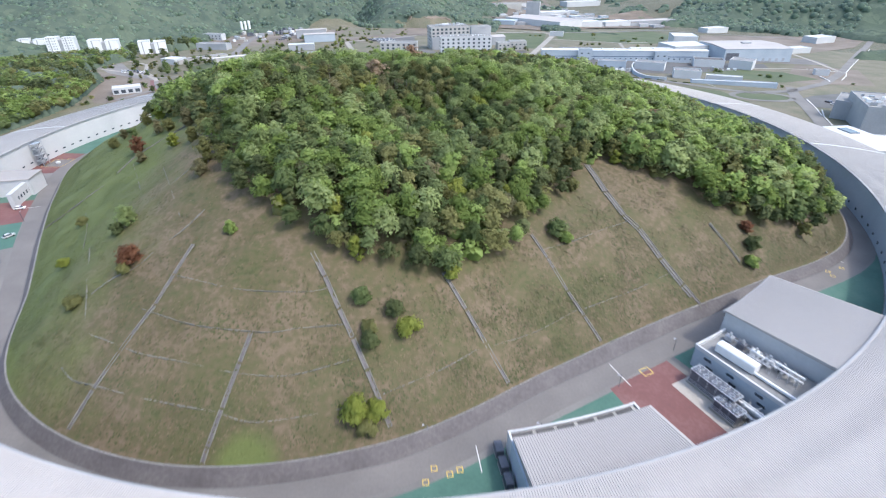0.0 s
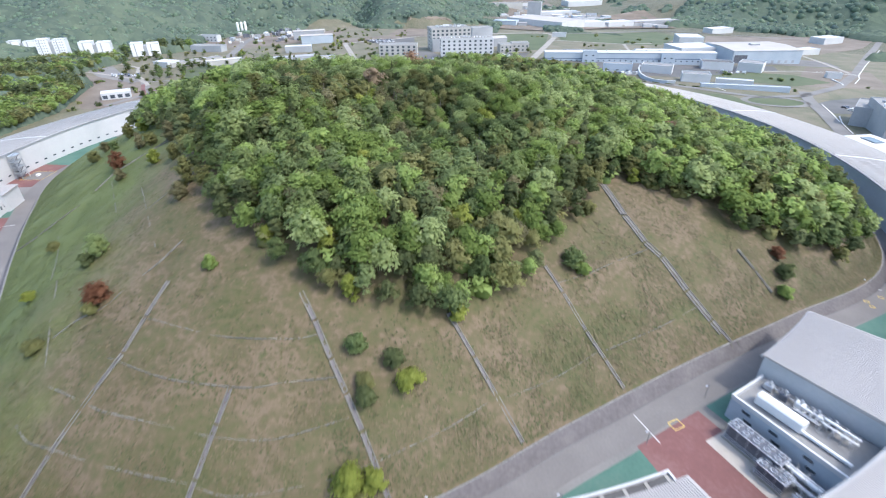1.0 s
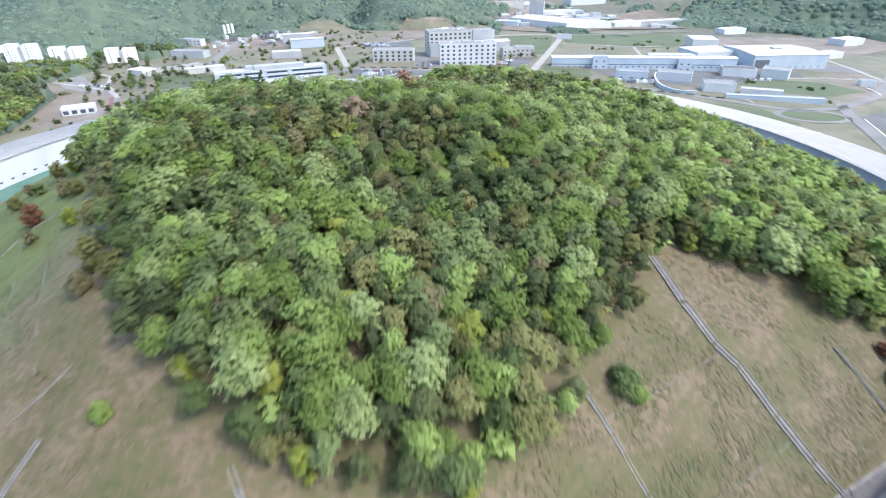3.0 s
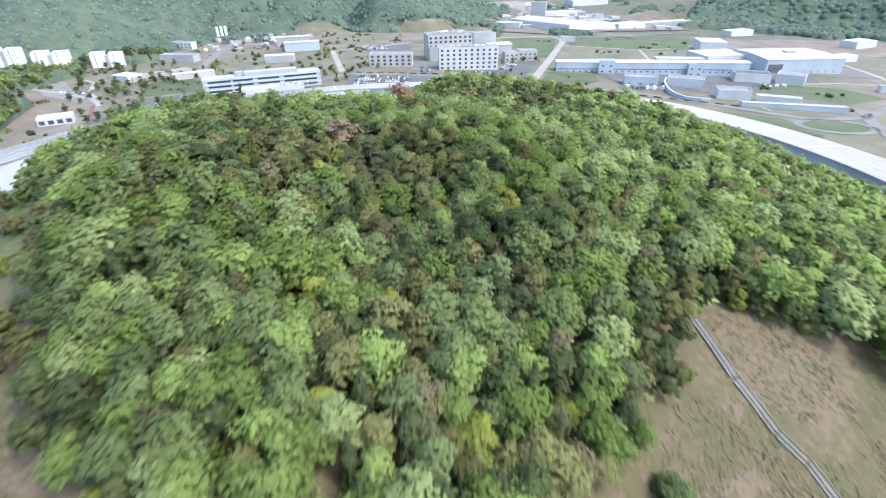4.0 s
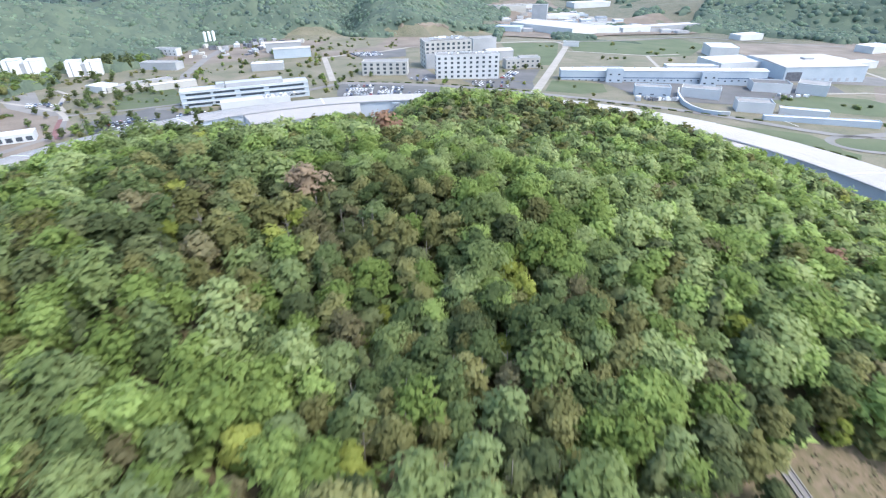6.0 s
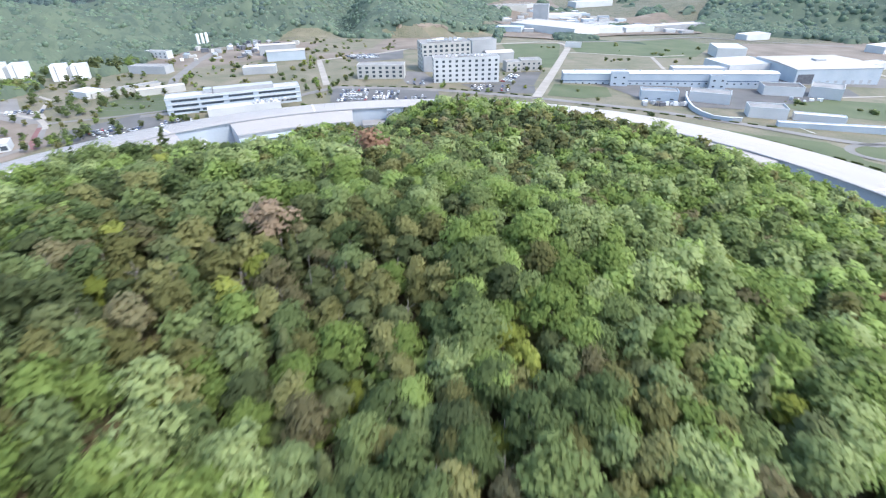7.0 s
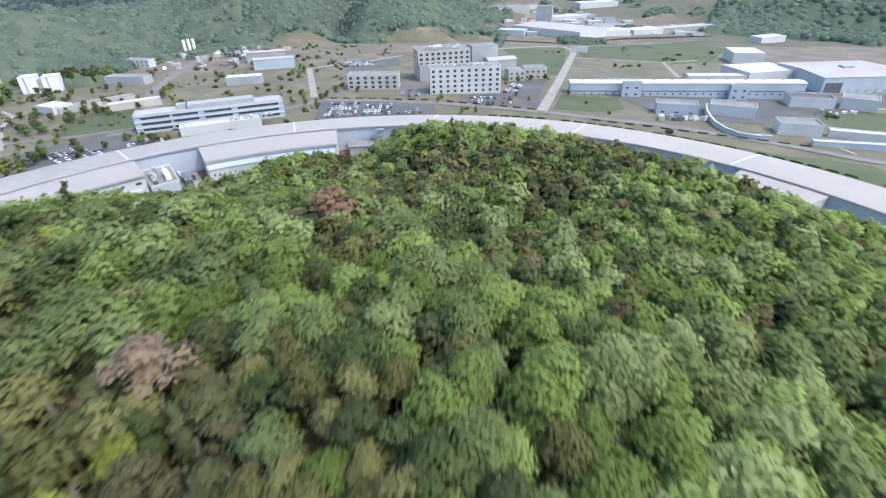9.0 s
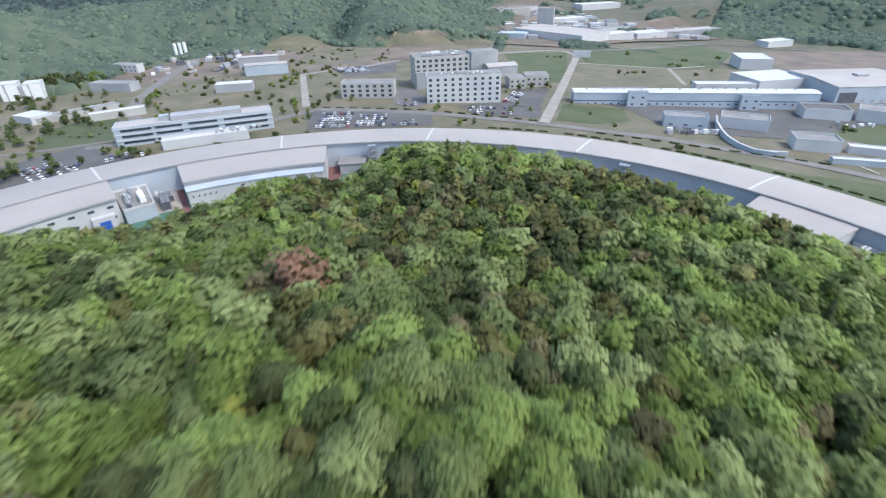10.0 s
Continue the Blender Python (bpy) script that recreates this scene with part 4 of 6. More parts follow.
# factory estate far off
FACTORY = [("factory", (150, 800), (235, 700), 70, 11, WALL_WHITE, ROOF, "far factory with a pale metal roof"),
           ("factory", (120, 760), (160, 745), 25, 8, WALL_BLUE, WALL_BLUE, "far factory shed with a blue roof"),
           ("factory_tower", (205, 900), (232, 892), 22, 34, WALL_GREY, FLAT_ROOF, "far grey factory tower"),
           ("factory", (262, 735), (330, 760), 30, 9, WALL_WHITE, WHITE_ROOF, "far white factory shed"),
           ("factory", (340, 770), (395, 790), 30, 9, WALL_WHITE, WHITE_ROOF, "far white factory shed"),
           ("factory", (400, 800), (500, 830), 26, 9, WALL_GREY, ROOF, "far grey factory shed"),
           ("factory", (300, 850), (360, 870), 22, 8, WALL_WHITE, FLAT_ROOF, "far pale factory block"),
           ("factory", (110, 1180), (190, 1200), 30, 10, BEIGE, EARTH, "far factory with a reddish roof"),
           ("factory", (200, 1230), (270, 1250), 30, 10, WALL_WHITE, EARTH, "far factory with a reddish roof"),
           ("factory", (150, 1020), (215, 1030), 30, 9, BEIGE, FLAT_ROOF, "far beige factory block"),
           ("factory", (250, 1000), (330, 1020), 30, 9, WALL_WHITE, WHITE_ROOF, "far white factory shed"),
           ("factory", (370, 1230), (470, 1260), 40, 12, WALL_WHITE, WHITE_ROOF, "far white factory on a rise"),
           ("factory", (500, 690), (545, 705), 22, 8, WALL_WHITE, WHITE_ROOF, "far white shed on bare earth"),
           ("factory", (610, 560), (650, 575), 24, 9, WALL_WHITE, WHITE_ROOF, "far white shed on bare earth")]
for name, p, q, depth, height, wm, rm, label in FACTORY:
    house(name, p, q, depth, height, wm, rm, label, group="factory estate")
rng = random.Random(77)
for k in range(95):
    x, y = rng.uniform(130, 460), rng.uniform(740, 1150)
    if x < 150 + (y - 740) * -.1 or x > 470 - (y - 740) * .3:
        continue
    house("factory_shed", (x, y), (x + rng.uniform(8, 26), y + rng.uniform(-3, 6)), rng.uniform(8, 16), rng.uniform(3.5, 8),
          rng.choice((WALL_WHITE, WALL_GREY, BEIGE, WALL_BLUE)), rng.choice((WHITE_ROOF, FLAT_ROOF, ROOF, EARTH)), "small far shed in the factory estate", group="factory estate", parapet=0)


# ---------- trees ----------
def leaf_cards(rng, lumps, count, size, up=0.75, flat=.85, stray=.34):
    """Small leaf sprays spread over a few lumps, some of them straying out in wisps."""
    c = np.array([l[:3] for l in lumps])
    rad = np.array([l[3] for l in lumps])
    pick = rng.choice(len(lumps), count, p=rad ** 2 / (rad ** 2).sum())
    d = rng.normal(size=(count, 3))
    d[:, 2] = np.abs(d[:, 2]) * 1.0 + d[:, 2] * .35
    d /= np.linalg.norm(d, axis=1)[:, None]
    # sprays gather in twigs: each twig has its own direction and reach
    twigs = rng.normal(size=(len(lumps), 9, 3))
    twigs[..., 2] = np.abs(twigs[..., 2]) + .15
    twigs /= np.linalg.norm(twigs, axis=2)[..., None]
    own = twigs[pick, rng.integers(0, 9, count)]
    d = d * .8 + own * .4
    d /= np.linalg.norm(d, axis=1)[:, None]
    reach = np.where(rng.random(count) < stray, rng.uniform(1.0, 1.35, count), rng.uniform(.5, 1.1, count))
    p = c[pick] + d * (rad[pick] * reach)[:, None] * np.array([1, 1, flat])
    nrm = d + rng.normal(size=(count, 3)) * .45 + np.array([0, 0, up])
    nrm /= np.linalg.norm(nrm, axis=1)[:, None]
    u = np.cross(nrm, rng.normal(size=(count, 3)))
    u /= np.linalg.norm(u, axis=1)[:, None]
    w = np.cross(nrm, u)
    s = size * rng.uniform(.6, 1.4, count)[:, None]
    a = u * s * rng.uniform(.6, .9, count)[:, None]
    b = w * s * rng.uniform(.8, 1.2, count)[:, None]
    v = np.stack([p - b * .55 - a, p - b * .55 + a, p + b + nrm * s * .15], 1).reshape(-1, 3)
    mid = np.average(c, axis=0, weights=rad)
    out = p - mid
    out /= np.linalg.norm(out, axis=1)[:, None] + 1e-6
    soft = d * .75 + out * .55 + np.array([0, 0, .3]) + rng.normal(size=(count, 3)) * .24
    soft /= np.linalg.norm(soft, axis=1)[:, None]
    return np.concatenate([v, np.repeat(soft, 3, 0)], 1), np.arange(count * 3).reshape(-1, 3)


def blob(rng, lumps, shrink=.86, m=5, n=6):
    """Lumpy inner masses of a crown, as triangles."""
    vs, fs, o = [], [], 0
    for x, y, z, r in lumps:
        for i in range(m):
            th = math.pi * (i + .35) / (m - .3)
            for j in range(n):
                q = 2 * math.pi * (j + .5 * (i % 2)) / n
                k = r * shrink * rng.uniform(.85, 1.08)
                d = (math.sin(th) * math.cos(q), math.sin(th) * math.sin(q), math.cos(th))
                vs.append((x + k * d[0], y + k * d[1], z + k * .85 * d[2], *d))
        for i in range(m - 1):
            for j in range(n):
                fs.append((o + i * n + j, o + (i + 1) * n + j, o + (i + 1) * n + (j + 1) % n))
                fs.append((o + i * n + j, o + (i + 1) * n + (j + 1) % n, o + i * n + (j + 1) % n))
        o += m * n
    return np.array(vs), np.array(fs)


def crown_arrays(seed, wide, tall, lumps, cards, size, base, kind="round"):
    rng = np.random.default_rng(seed)
    out = []
    for i in range(lumps):
        h = (i + .5) / lumps
        if kind == "cone":
            r = wide * (1 - h) * .62 + .35
            q = rng.uniform(0, 6.28)
            out.append((math.cos(q) * r * .35, math.sin(q) * r * .35, base + tall * h, r * .75))
        elif kind == "pine":
            q = 2.4 * i + rng.uniform(-.5, .5)
            r = wide * (1.05 - .75 * h) * rng.uniform(.4, .95)
            out.append((math.cos(q) * r, math.sin(q) * r, base + tall * (.3 + .65 * h), wide * rng.uniform(.3, .48)))
        else:
            q = 2.4 * i + rng.uniform(-.6, .6)
            r = wide * math.sqrt(max(.05, 1 - (h * 1.05 - .25) ** 2 * 1.25)) * rng.uniform(.25, .85)
            if i == lumps - 1:
                r *= .3
            out.append((math.cos(q) * r, math.sin(q) * r, base + tall * (.12 + .72 * h) + rng.uniform(-.6, .6), wide * rng.uniform(.3, .5)))
    high = cards > 1100
    mid = base + tall * .46
    if high:
        cores = [(x * .75, y * .75, z - .2, r * .72) for x, y, z, r in out]
        v1, f1 = blob(rng, cores)
    else:
        v1, f1 = blob(rng, [(0, 0, 0, 1.0)])
        side = wide * (.3 if kind == "cone" else .56)
        v1[:, :3] = v1[:, :3] * np.array([side, side, tall * .36]) + np.array([0, 0, mid])
    v2, f2 = leaf_cards(rng, out, cards, size, flat=.5 if kind == "pine" else .9)
    return np.concatenate([v1, v2]), np.concatenate([f1, f2 + len(v1)])


def trunk_mesh(seed, height, spread):
    rng = random.Random(seed)
    bm = bmesh.new()
    p, r = Vector((0, 0, -.6)), .19
    for k in range(3):
        q = Vector((rng.uniform(-.25, .25), rng.uniform(-.25, .25), height * (k + 1) / 3))
        tube(bm, p, q, r, 7, r * .72)
        p, r = q, r * .72
    for k in range(6):
        h = height * rng.uniform(.45, .95)
        an = k * 1.05 + rng.uniform(-.3, .3)
        tube(bm, (0, 0, h), (math.cos(an) * spread, math.sin(an) * spread, h + spread * rng.uniform(.4, .9)), .08, 5, .03)
    me = bpy.data.meshes.new("trunk")
    bm.to_mesh(me)
    bm.free()
    me.materials.append(BARK)
    return me


# kind, half width, height of crown, lumps, leaf sprays, spray size, crown base, foliage, share, label
SPECIES = [
    ("round", 3.8, 7.0, 17, 1900, .35, 1.8, LEAF_FRESH, 20, "fresh green broadleaf tree in the hillside wood"),
    ("round", 3.4, 6.6, 16, 1800, .34, 1.6, LEAF_MID, 22, "mid green broadleaf tree in the hillside wood"),
    ("round", 4.2, 7.6, 20, 2000, .36, 2.0, LEAF_SILVER, 13, "pale green broadleaf tree in the hillside wood"),
    ("round", 3.2, 6.8, 15, 1700, .33, 1.6, LEAF_OLIVE, 16, "olive green tree in the hillside wood"),
    ("pine", 3.3, 6.6, 16, 1700, .32, 1.2, LEAF_DARK, 14, "dark evergreen tree in the hillside wood"),
    ("cone", 2.7, 9.5, 13, 1500, .32, 1.0, LEAF_DARK, 4, "dark narrow conifer in the hillside wood"),
    ("round", 2.6, 5.4, 12, 1300, .32, 1.4, LEAF_YELLOW, 4, "yellow green young tree in the hillside wood"),
    ("round", 3.0, 6.2, 14, 1000, .3, 1.8, LEAF_BROWN, 3, "brown budding tree in the hillside wood"),
    ("round", 3.4, 6.4, 15, 1300, .3, 1.8, LEAF_RUST, 0, "reddish brown dying tree in the hillside wood"),
    ("round", 3.2, 5.0, 15, 1300, .28, 3.4, LEAF_TAN, 0, "pale brown leafless tree in the hillside wood"),
]
CROWNS, LIGHT_CROWNS, BACK_CROWNS, DENSE_CROWNS, TRUNKS = [], [], [], [], []
for k, (kind, wide, tall, lumps, cards, size, base, mat, share, label) in enumerate(SPECIES):
    CROWNS.append([crown_arrays(100 + 10 * k + j, wide, tall, lumps, int(cards * 1.35), size * .8, base, kind) for j in range(5)])
    LIGHT_CROWNS.append([crown_arrays(140 + 10 * k + j, wide, tall, lumps, 460, size * 1.65, base, kind) for j in range(3)])
    DENSE_CROWNS.append([crown_arrays(240 + 10 * k + j, wide, tall, lumps, 900, size * 1.2, base, kind) for j in range(3)])
    BACK_CROWNS.append([crown_arrays(170 + 10 * k + j, wide, tall, lumps, 210, size * 2.4, base, kind) for j in range(3)])
    TRUNKS.append(trunk_mesh(50 + k, base + tall * .55, wide * .55))
CROWN_MESHES = []
for k, pair in enumerate(CROWNS):
    row = []
    for j, (v, f) in enumerate(pair):
        me = fast_mesh("crown", np.concatenate([v, np.full((len(v), 1), (j + .5) / 5)], 1), f)
        me.materials.append(SPECIES[k][7])
        row.append(me)
    CROWN_MESHES.append(row)


def plant_woods():
    rng = random.Random(11)
    shares = [s[8] for s in SPECIES]
    rest, back, dense = {}, {}, {}
    step, near = 5.35, 0
    spots = []
    for i in range(-42, 43):
        for j in range(-42, 43):
            x = (i + (.5 if j % 2 else 0) + rng.uniform(-.36, .36)) * step
            y = (j + rng.uniform(-.36, .36)) * step * .9
            r, w = math.hypot(x, y), outline(WOOD, x, y) - 1.0 + 2.5 * noise.noise(Vector((x / 14, y / 14, 2)))
            if r > w or r > outline(FOOT, x, y) - 4:
                continue
            spots.append((x, y, w - r))
    marked = [(-12.5, -31, 9, 1.5), (2, 18, 8, 1.65), (-68, 36, 5, 1.2), (-62.7, 29.5, 5, 1.5), (-47, -20, 5, 1.2), (-98, 8, 5, 1.2), (103.9, 17.6, 5, 1.15), (116.7, -35.4, 8, 1.1),
              (38.5, -99.5, 2, 1.25), (14.8, -100.5, 2, 1.15), (90.5, -84.4, 0, 1.35), (-10, -93, 6, 1.2), (6, -96, 6, 1.1)]
    spots = [s for s in spots if all(math.hypot(s[0] - m[0], s[1] - m[1]) > 4.2 for m in marked)]
    spots += [(m[0], m[1], 50) for m in marked]
    hill_of = lambda x, y, a, b, p, q: math.exp(-((x - a) / p) ** 2 - ((y - b) / q) ** 2)
    stems = []
    for x, y, edge in spots:
        patch = noise.noise(Vector((x / 32, y / 32, 8)))
        # young pale stands to the south-west and east, browner and darker older ones between them
        young = 1.3 * hill_of(x, y, -28, -92, 26, 20) + 1.1 * hill_of(x, y, 62, -46, 30, 22) + .9 * hill_of(x, y, 50, -28, 26, 18) + .8 * hill_of(x, y, -42, 2, 26, 24) + .9 * hill_of(x, y, 125, -40, 42, 50) + .7 * hill_of(x, y, -5, -138, 20, 14)
        old = 1.4 * hill_of(x, y, 19, -84, 17, 28) + 1.2 * hill_of(x, y, -8, -44, 24, 16) + .9 * hill_of(x, y, -32, -54, 24, 18) + 1.1 * hill_of(x, y, 62, 74, 40, 28) + .8 * hill_of(x, y, 56, -96, 20, 12)
        if old > .75 and rng.random() < .75:
            stems.append((x + rng.uniform(-2.5, 2.5), y + rng.uniform(-2.5, 2.5)))
        weights = list(shares)
        lean = patch * 1.6 + young - old
        if lean > .1:
            weights[0] *= 3.0; weights[2] *= 2.2; weights[4] *= .35; weights[3] *= .5
        elif lean < -.25:
            weights[3] *= 1.9; weights[4] *= 1.4; weights[7] *= 4; weights[2] *= .4; weights[0] *= .5
        if edge < 9:
            weights[4] *= 5; weights[1] *= 1.4; weights[2] *= .25; weights[0] *= .45
        k = rng.choices(range(len(SPECIES)), weights)[0]
        size = rng.uniform(.86, 1.3) * (.78 if edge < 6 else 1)
        for a, b, own, grown in marked:
            if (x, y) == (a, b):
                k, size = own, grown
        z, turn, v = hill_height(x, y) - .1, rng.uniform(0, 360), rng.randrange(30)
        if -12 < x < 62 and -78 < y < -5 and near < 180:
            near += 1
            ob = thing("tree", SPECIES[k][9], "tree", x, y, z, turn, "trees of the hillside wood")
            ob.scale = (size, size, size * rng.uniform(.98, 1.14))
            link("trunk", TRUNKS[k], None, ob)
            link("crown", CROWN_MESHES[k][v % 5], None, ob)
        elif -75 < x < 92 and -148 < y < 12:
            dense.setdefault(k, []).append((x, y, z, turn, size, v % 3))
        elif y > 45 or x < -95 or x > 125:
            back.setdefault(k, []).append((x, y, z, turn, size, v % 3))
        else:
            rest.setdefault(k, []).append((x, y, z, turn, size, v % 3))
    for k, items, shapes in [(k, v, LIGHT_CROWNS[k]) for k, v in rest.items()] + [(k, v, BACK_CROWNS[k]) for k, v in back.items()] + [(k, v, DENSE_CROWNS[k]) for k, v in dense.items()]:
        scatter("wood", items, shapes, SPECIES[k][7], SPECIES[k][9].replace("tree in", "trees crowded in").replace("conifer in", "conifers in"), lift=1.05)


    bm = bmesh.new()
    for x, y in stems:
        z, h = hill_height(x, y), rng.uniform(7, 10.5)
        lean = Vector((rng.uniform(-.5, .5), rng.uniform(-.5, .5), 0))
        tube(bm, (x, y, z - .4), (x + lean.x, y + lean.y, z + h), .14, 5, .05)
        for _ in range(4):
            t, a = rng.uniform(.45, .9), rng.uniform(0, 6.28)
            p = Vector((x, y, z)) + Vector((lean.x * t, lean.y * t, h * t))
            tube(bm, p, p + Vector((math.cos(a) * 1.3, math.sin(a) * 1.3, 1.1)), .05, 4, .02)
    tagged(part("stems", bm, BARK, None), "thin pale bare trunks between the hillside trees", "tree trunks", "", "stuff")


def scatter(name, items, shapes, mat, label, category="trees", lift=1.0):
    vs, fs, o, tones = [], [], 0, random.Random(len(items))
    for x, y, z, turn, size, v in items:
        sv, sf = shapes[v]
        c, s = math.cos(radians(turn)) * size, math.sin(radians(turn)) * size
        p = np.empty((len(sv), 7), np.float32)
        p[:, 0], p[:, 1], p[:, 2] = sv[:, 0] * c - sv[:, 1] * s + x, sv[:, 0] * s + sv[:, 1] * c + y, sv[:, 2] * size * lift + z
        p[:, 3], p[:, 4], p[:, 5] = (sv[:, 3] * c - sv[:, 4] * s) / size, (sv[:, 3] * s + sv[:, 4] * c) / size, sv[:, 5]
        p[:, 6] = tones.random()
        vs.append(p)
        fs.append(sf + o)
        o += len(sv)
    return link(name, fast_mesh(name, np.concatenate(vs), np.concatenate(fs)), mat, None, label, category, kind="stuff")


plant_woods()


def undergrowth():
    """Shrubs that close the gaps below the trees."""
    rng = random.Random(19)
    shapes = []
    for k in range(3):
        nr = np.random.default_rng(820 + k)
        lumps = [(nr.uniform(-.9, .9), nr.uniform(-.9, .9), nr.uniform(.4, 1.3), nr.uniform(.8, 1.2)) for _ in range(4)]
        v, f = blob(nr, [(0, 0, .3, 1.1)], 1.0, 4, 5)
        c, g = leaf_cards(nr, lumps, 52, .36)
        shapes.append((np.concatenate([v, c]), np.concatenate([f, g + len(v)])))
    sets = {}
    for _ in range(1300):
        a, s = rng.uniform(-math.pi, math.pi), math.sqrt(rng.random())
        r = s * (outline(WOOD, math.cos(a), math.sin(a)) - 4)
        x, y = r * math.cos(a), r * math.sin(a)
        if r > outline(FOOT, x, y) - 4:
            continue
        sets.setdefault(rng.choices((0, 1, 2), (4, 3, 3))[0], []).append((x, y, hill_height(x, y) - .2, rng.uniform(0, 360), rng.uniform(1.7, 2.9), rng.randrange(3)))
    for k, mat, label in ((0, LEAF_OLIVE, "olive undergrowth between the hillside trees"), (1, LEAF_MID, "green undergrowth between the hillside trees"), (2, LEAF_FRESH, "fresh green undergrowth between the hillside trees")):
        scatter("undergrowth", sets[k], shapes, mat, label, "undergrowth")


undergrowth()


# ---------- far woods ----------
def crown_of_woods(rng):
    return blob(rng, [(0, 0, .35, 1.1)], 1.0, 4, 5)


def wooded(x, y):
    """Above zero where the country round the site is wooded."""
    r, d = math.hypot(x, y), math.degrees(math.atan2(y, x)) % 360
    if y < -160 or r < 262 or abs(x - 20) > (y + 290) * 1.0:
        return 0.0
    o = built_up(x, y) + .12 * noise.noise(Vector((x / 70, y / 70, 1)))
    m = smooth(.02, .05, o)
    left = (x < -275 and y < 215 and x < -255 - max(0, y - 60) * .28) or (x < -335 and y < 345) or (x < -415 and y < 392)
    spur = ((x + 388) / 88) ** 2 + ((y - 448) / 92) ** 2 + .25 * noise.noise(Vector((x / 40, y / 40, 5)))
    if left or (spur < 1 and y > 398):
        m = 1.0
    if 640 < r < 1480 and 60 < d < 83:
        m = smooth(.42, .5, noise.noise(Vector((x / 90, y / 90, 6)))) if d < 80 else smooth(.1, .2, noise.noise(Vector((x / 90, y / 90, 6))))
    if 36 < d < 62 and r < 930 + 60 * noise.noise(Vector((x / 60, y / 60, 2))) and x > 300:
        m = 0.0
    if 60 < x < 110 and 640 < y < 700:
        m = 0.0
    return m


def canopy():
    """The closed roof of the woods: a dome for every crown."""
    rings, rays = 260, 520
    r = 264 * 7.2 ** (np.arange(rings) / (rings - 1))
    d = np.radians(np.linspace(12, 213, rays))
    X, Y = np.outer(r, np.cos(d)), np.outer(r, np.sin(d))
    M = np.array([[wooded(x, y) for x, y in zip(a, b)] for a, b in zip(X, Y)])
    keep = np.zeros((rings - 1, rays - 1), bool)
    for p in (M[:-1, :-1], M[1:, :-1], M[:-1, 1:], M[1:, 1:]):
        keep |= p > 0
    used = np.zeros(M.shape, bool)
    for a in (slice(None, -1), slice(1, None)):
        for b in (slice(None, -1), slice(1, None)):
            used[a, b] |= keep
    # crowns stand on a jittered grid
    wide = 11.0
    gx, gy = np.floor(X / wide), np.floor(Y / wide)
    dome = np.zeros(X.shape)
    for i in (-1, 0, 1):
        for j in (-1, 0, 1):
            cx, cy = gx + i, gy + j
            h = np.abs(np.sin(cx * 127.1 + cy * 311.7) * 43758.5453) % 1
            g = np.abs(np.sin(cx * 269.5 + cy * 183.3) * 24634.6345) % 1
            k = np.abs(np.sin(cx * 419.2 + cy * 371.9) * 12735.1237) % 1
            far = np.hypot(X - (cx + .15 + .7 * h) * wide, Y - (cy + .15 + .7 * g) * wide) / (wide * (.55 + .35 * k))
            dome = np.maximum(dome, np.sqrt(np.clip(1 - far ** 2, 0, 1)) * (3.2 + 3.2 * k))
    Z = np.zeros(X.shape)
    for i, j in zip(*np.nonzero(used)):
        Z[i, j] = land_height(X[i, j], Y[i, j])
    Z += M * (2.6 + dome) - (1 - M) * .8
    number = np.full(X.shape, -1)
    number[used] = np.arange(used.sum())
    faces = np.stack([number[:-1, :-1], number[1:, :-1], number[1:, 1:], number[:-1, 1:]], -1)[keep]
    Z += M * np.random.default_rng(8).uniform(-.7, .7, Z.shape)
    verts = np.stack([X[used], Y[used], Z[used]], 1)
    mid = verts[faces].mean(1)
    dark = np.hypot(mid[:, 0] + 790, mid[:, 1] - 1230) < 175 + 30 * np.sin(mid[:, 0] / 37) * np.sin(mid[:, 1] / 29)
    for pick, mat, label in ((~dark, HAZED_CANOPY, "closed green roof of the woods over the far hills"), (dark, SHADED_CONIFERS, "dark conifer plantation on a far hilltop, tinted for cloud shadow and haze")):
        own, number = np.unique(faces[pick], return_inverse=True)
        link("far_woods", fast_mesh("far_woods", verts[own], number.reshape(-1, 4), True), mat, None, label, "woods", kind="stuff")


canopy()


def far_woods():
    rng = random.Random(5)
    mats, far_mats = [LEAF_MID, LEAF_FRESH, LEAF_DARK, LEAF_OLIVE], [HAZED_MID, HAZED_FRESH, HAZED_DARK, HAZED_MID]
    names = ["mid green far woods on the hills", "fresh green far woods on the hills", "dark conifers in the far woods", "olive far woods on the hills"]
    shapes = []
    for k in range(4):
        nr = np.random.default_rng(900 + k)
        v, f = crown_of_woods(nr)
        lumps = [(0, 0, .6, .8), (.6, .3, .25, .6), (-.5, -.4, .2, .65), (-.2, .6, .35, .6), (.3, -.6, .3, .55)]
        c, g = leaf_cards(nr, lumps, 140, .24)
        shapes.append((np.concatenate([v * np.array([.85, .85, .85, 1, 1, 1]), c]), np.concatenate([f, g + len(v)])))
    pointed = []
    for k in range(4):
        v, f = crown_arrays(930 + k, .75, 2.4, 7, 110, .26, -.6, "cone")
        pointed.append((v, f))
    domes = [blob(np.random.default_rng(950 + k), [(0, 0, 0, 1.0)], 1.0, 4, 6) for k in range(4)]
    domes = [(v, f[:24]) for v, f in domes]
    near, far = {k: [] for k in range(4)}, {k: [] for k in range(4)}
    for _ in range(15000):
        r, d = 262 * 2.15 ** rng.random(), rng.uniform(10, 215)
        x, y = r * math.cos(radians(d)), r * math.sin(radians(d))
        if wooded(x, y) < .5:
            continue
        stand = noise.noise(Vector((x / 45, y / 45, 9)))
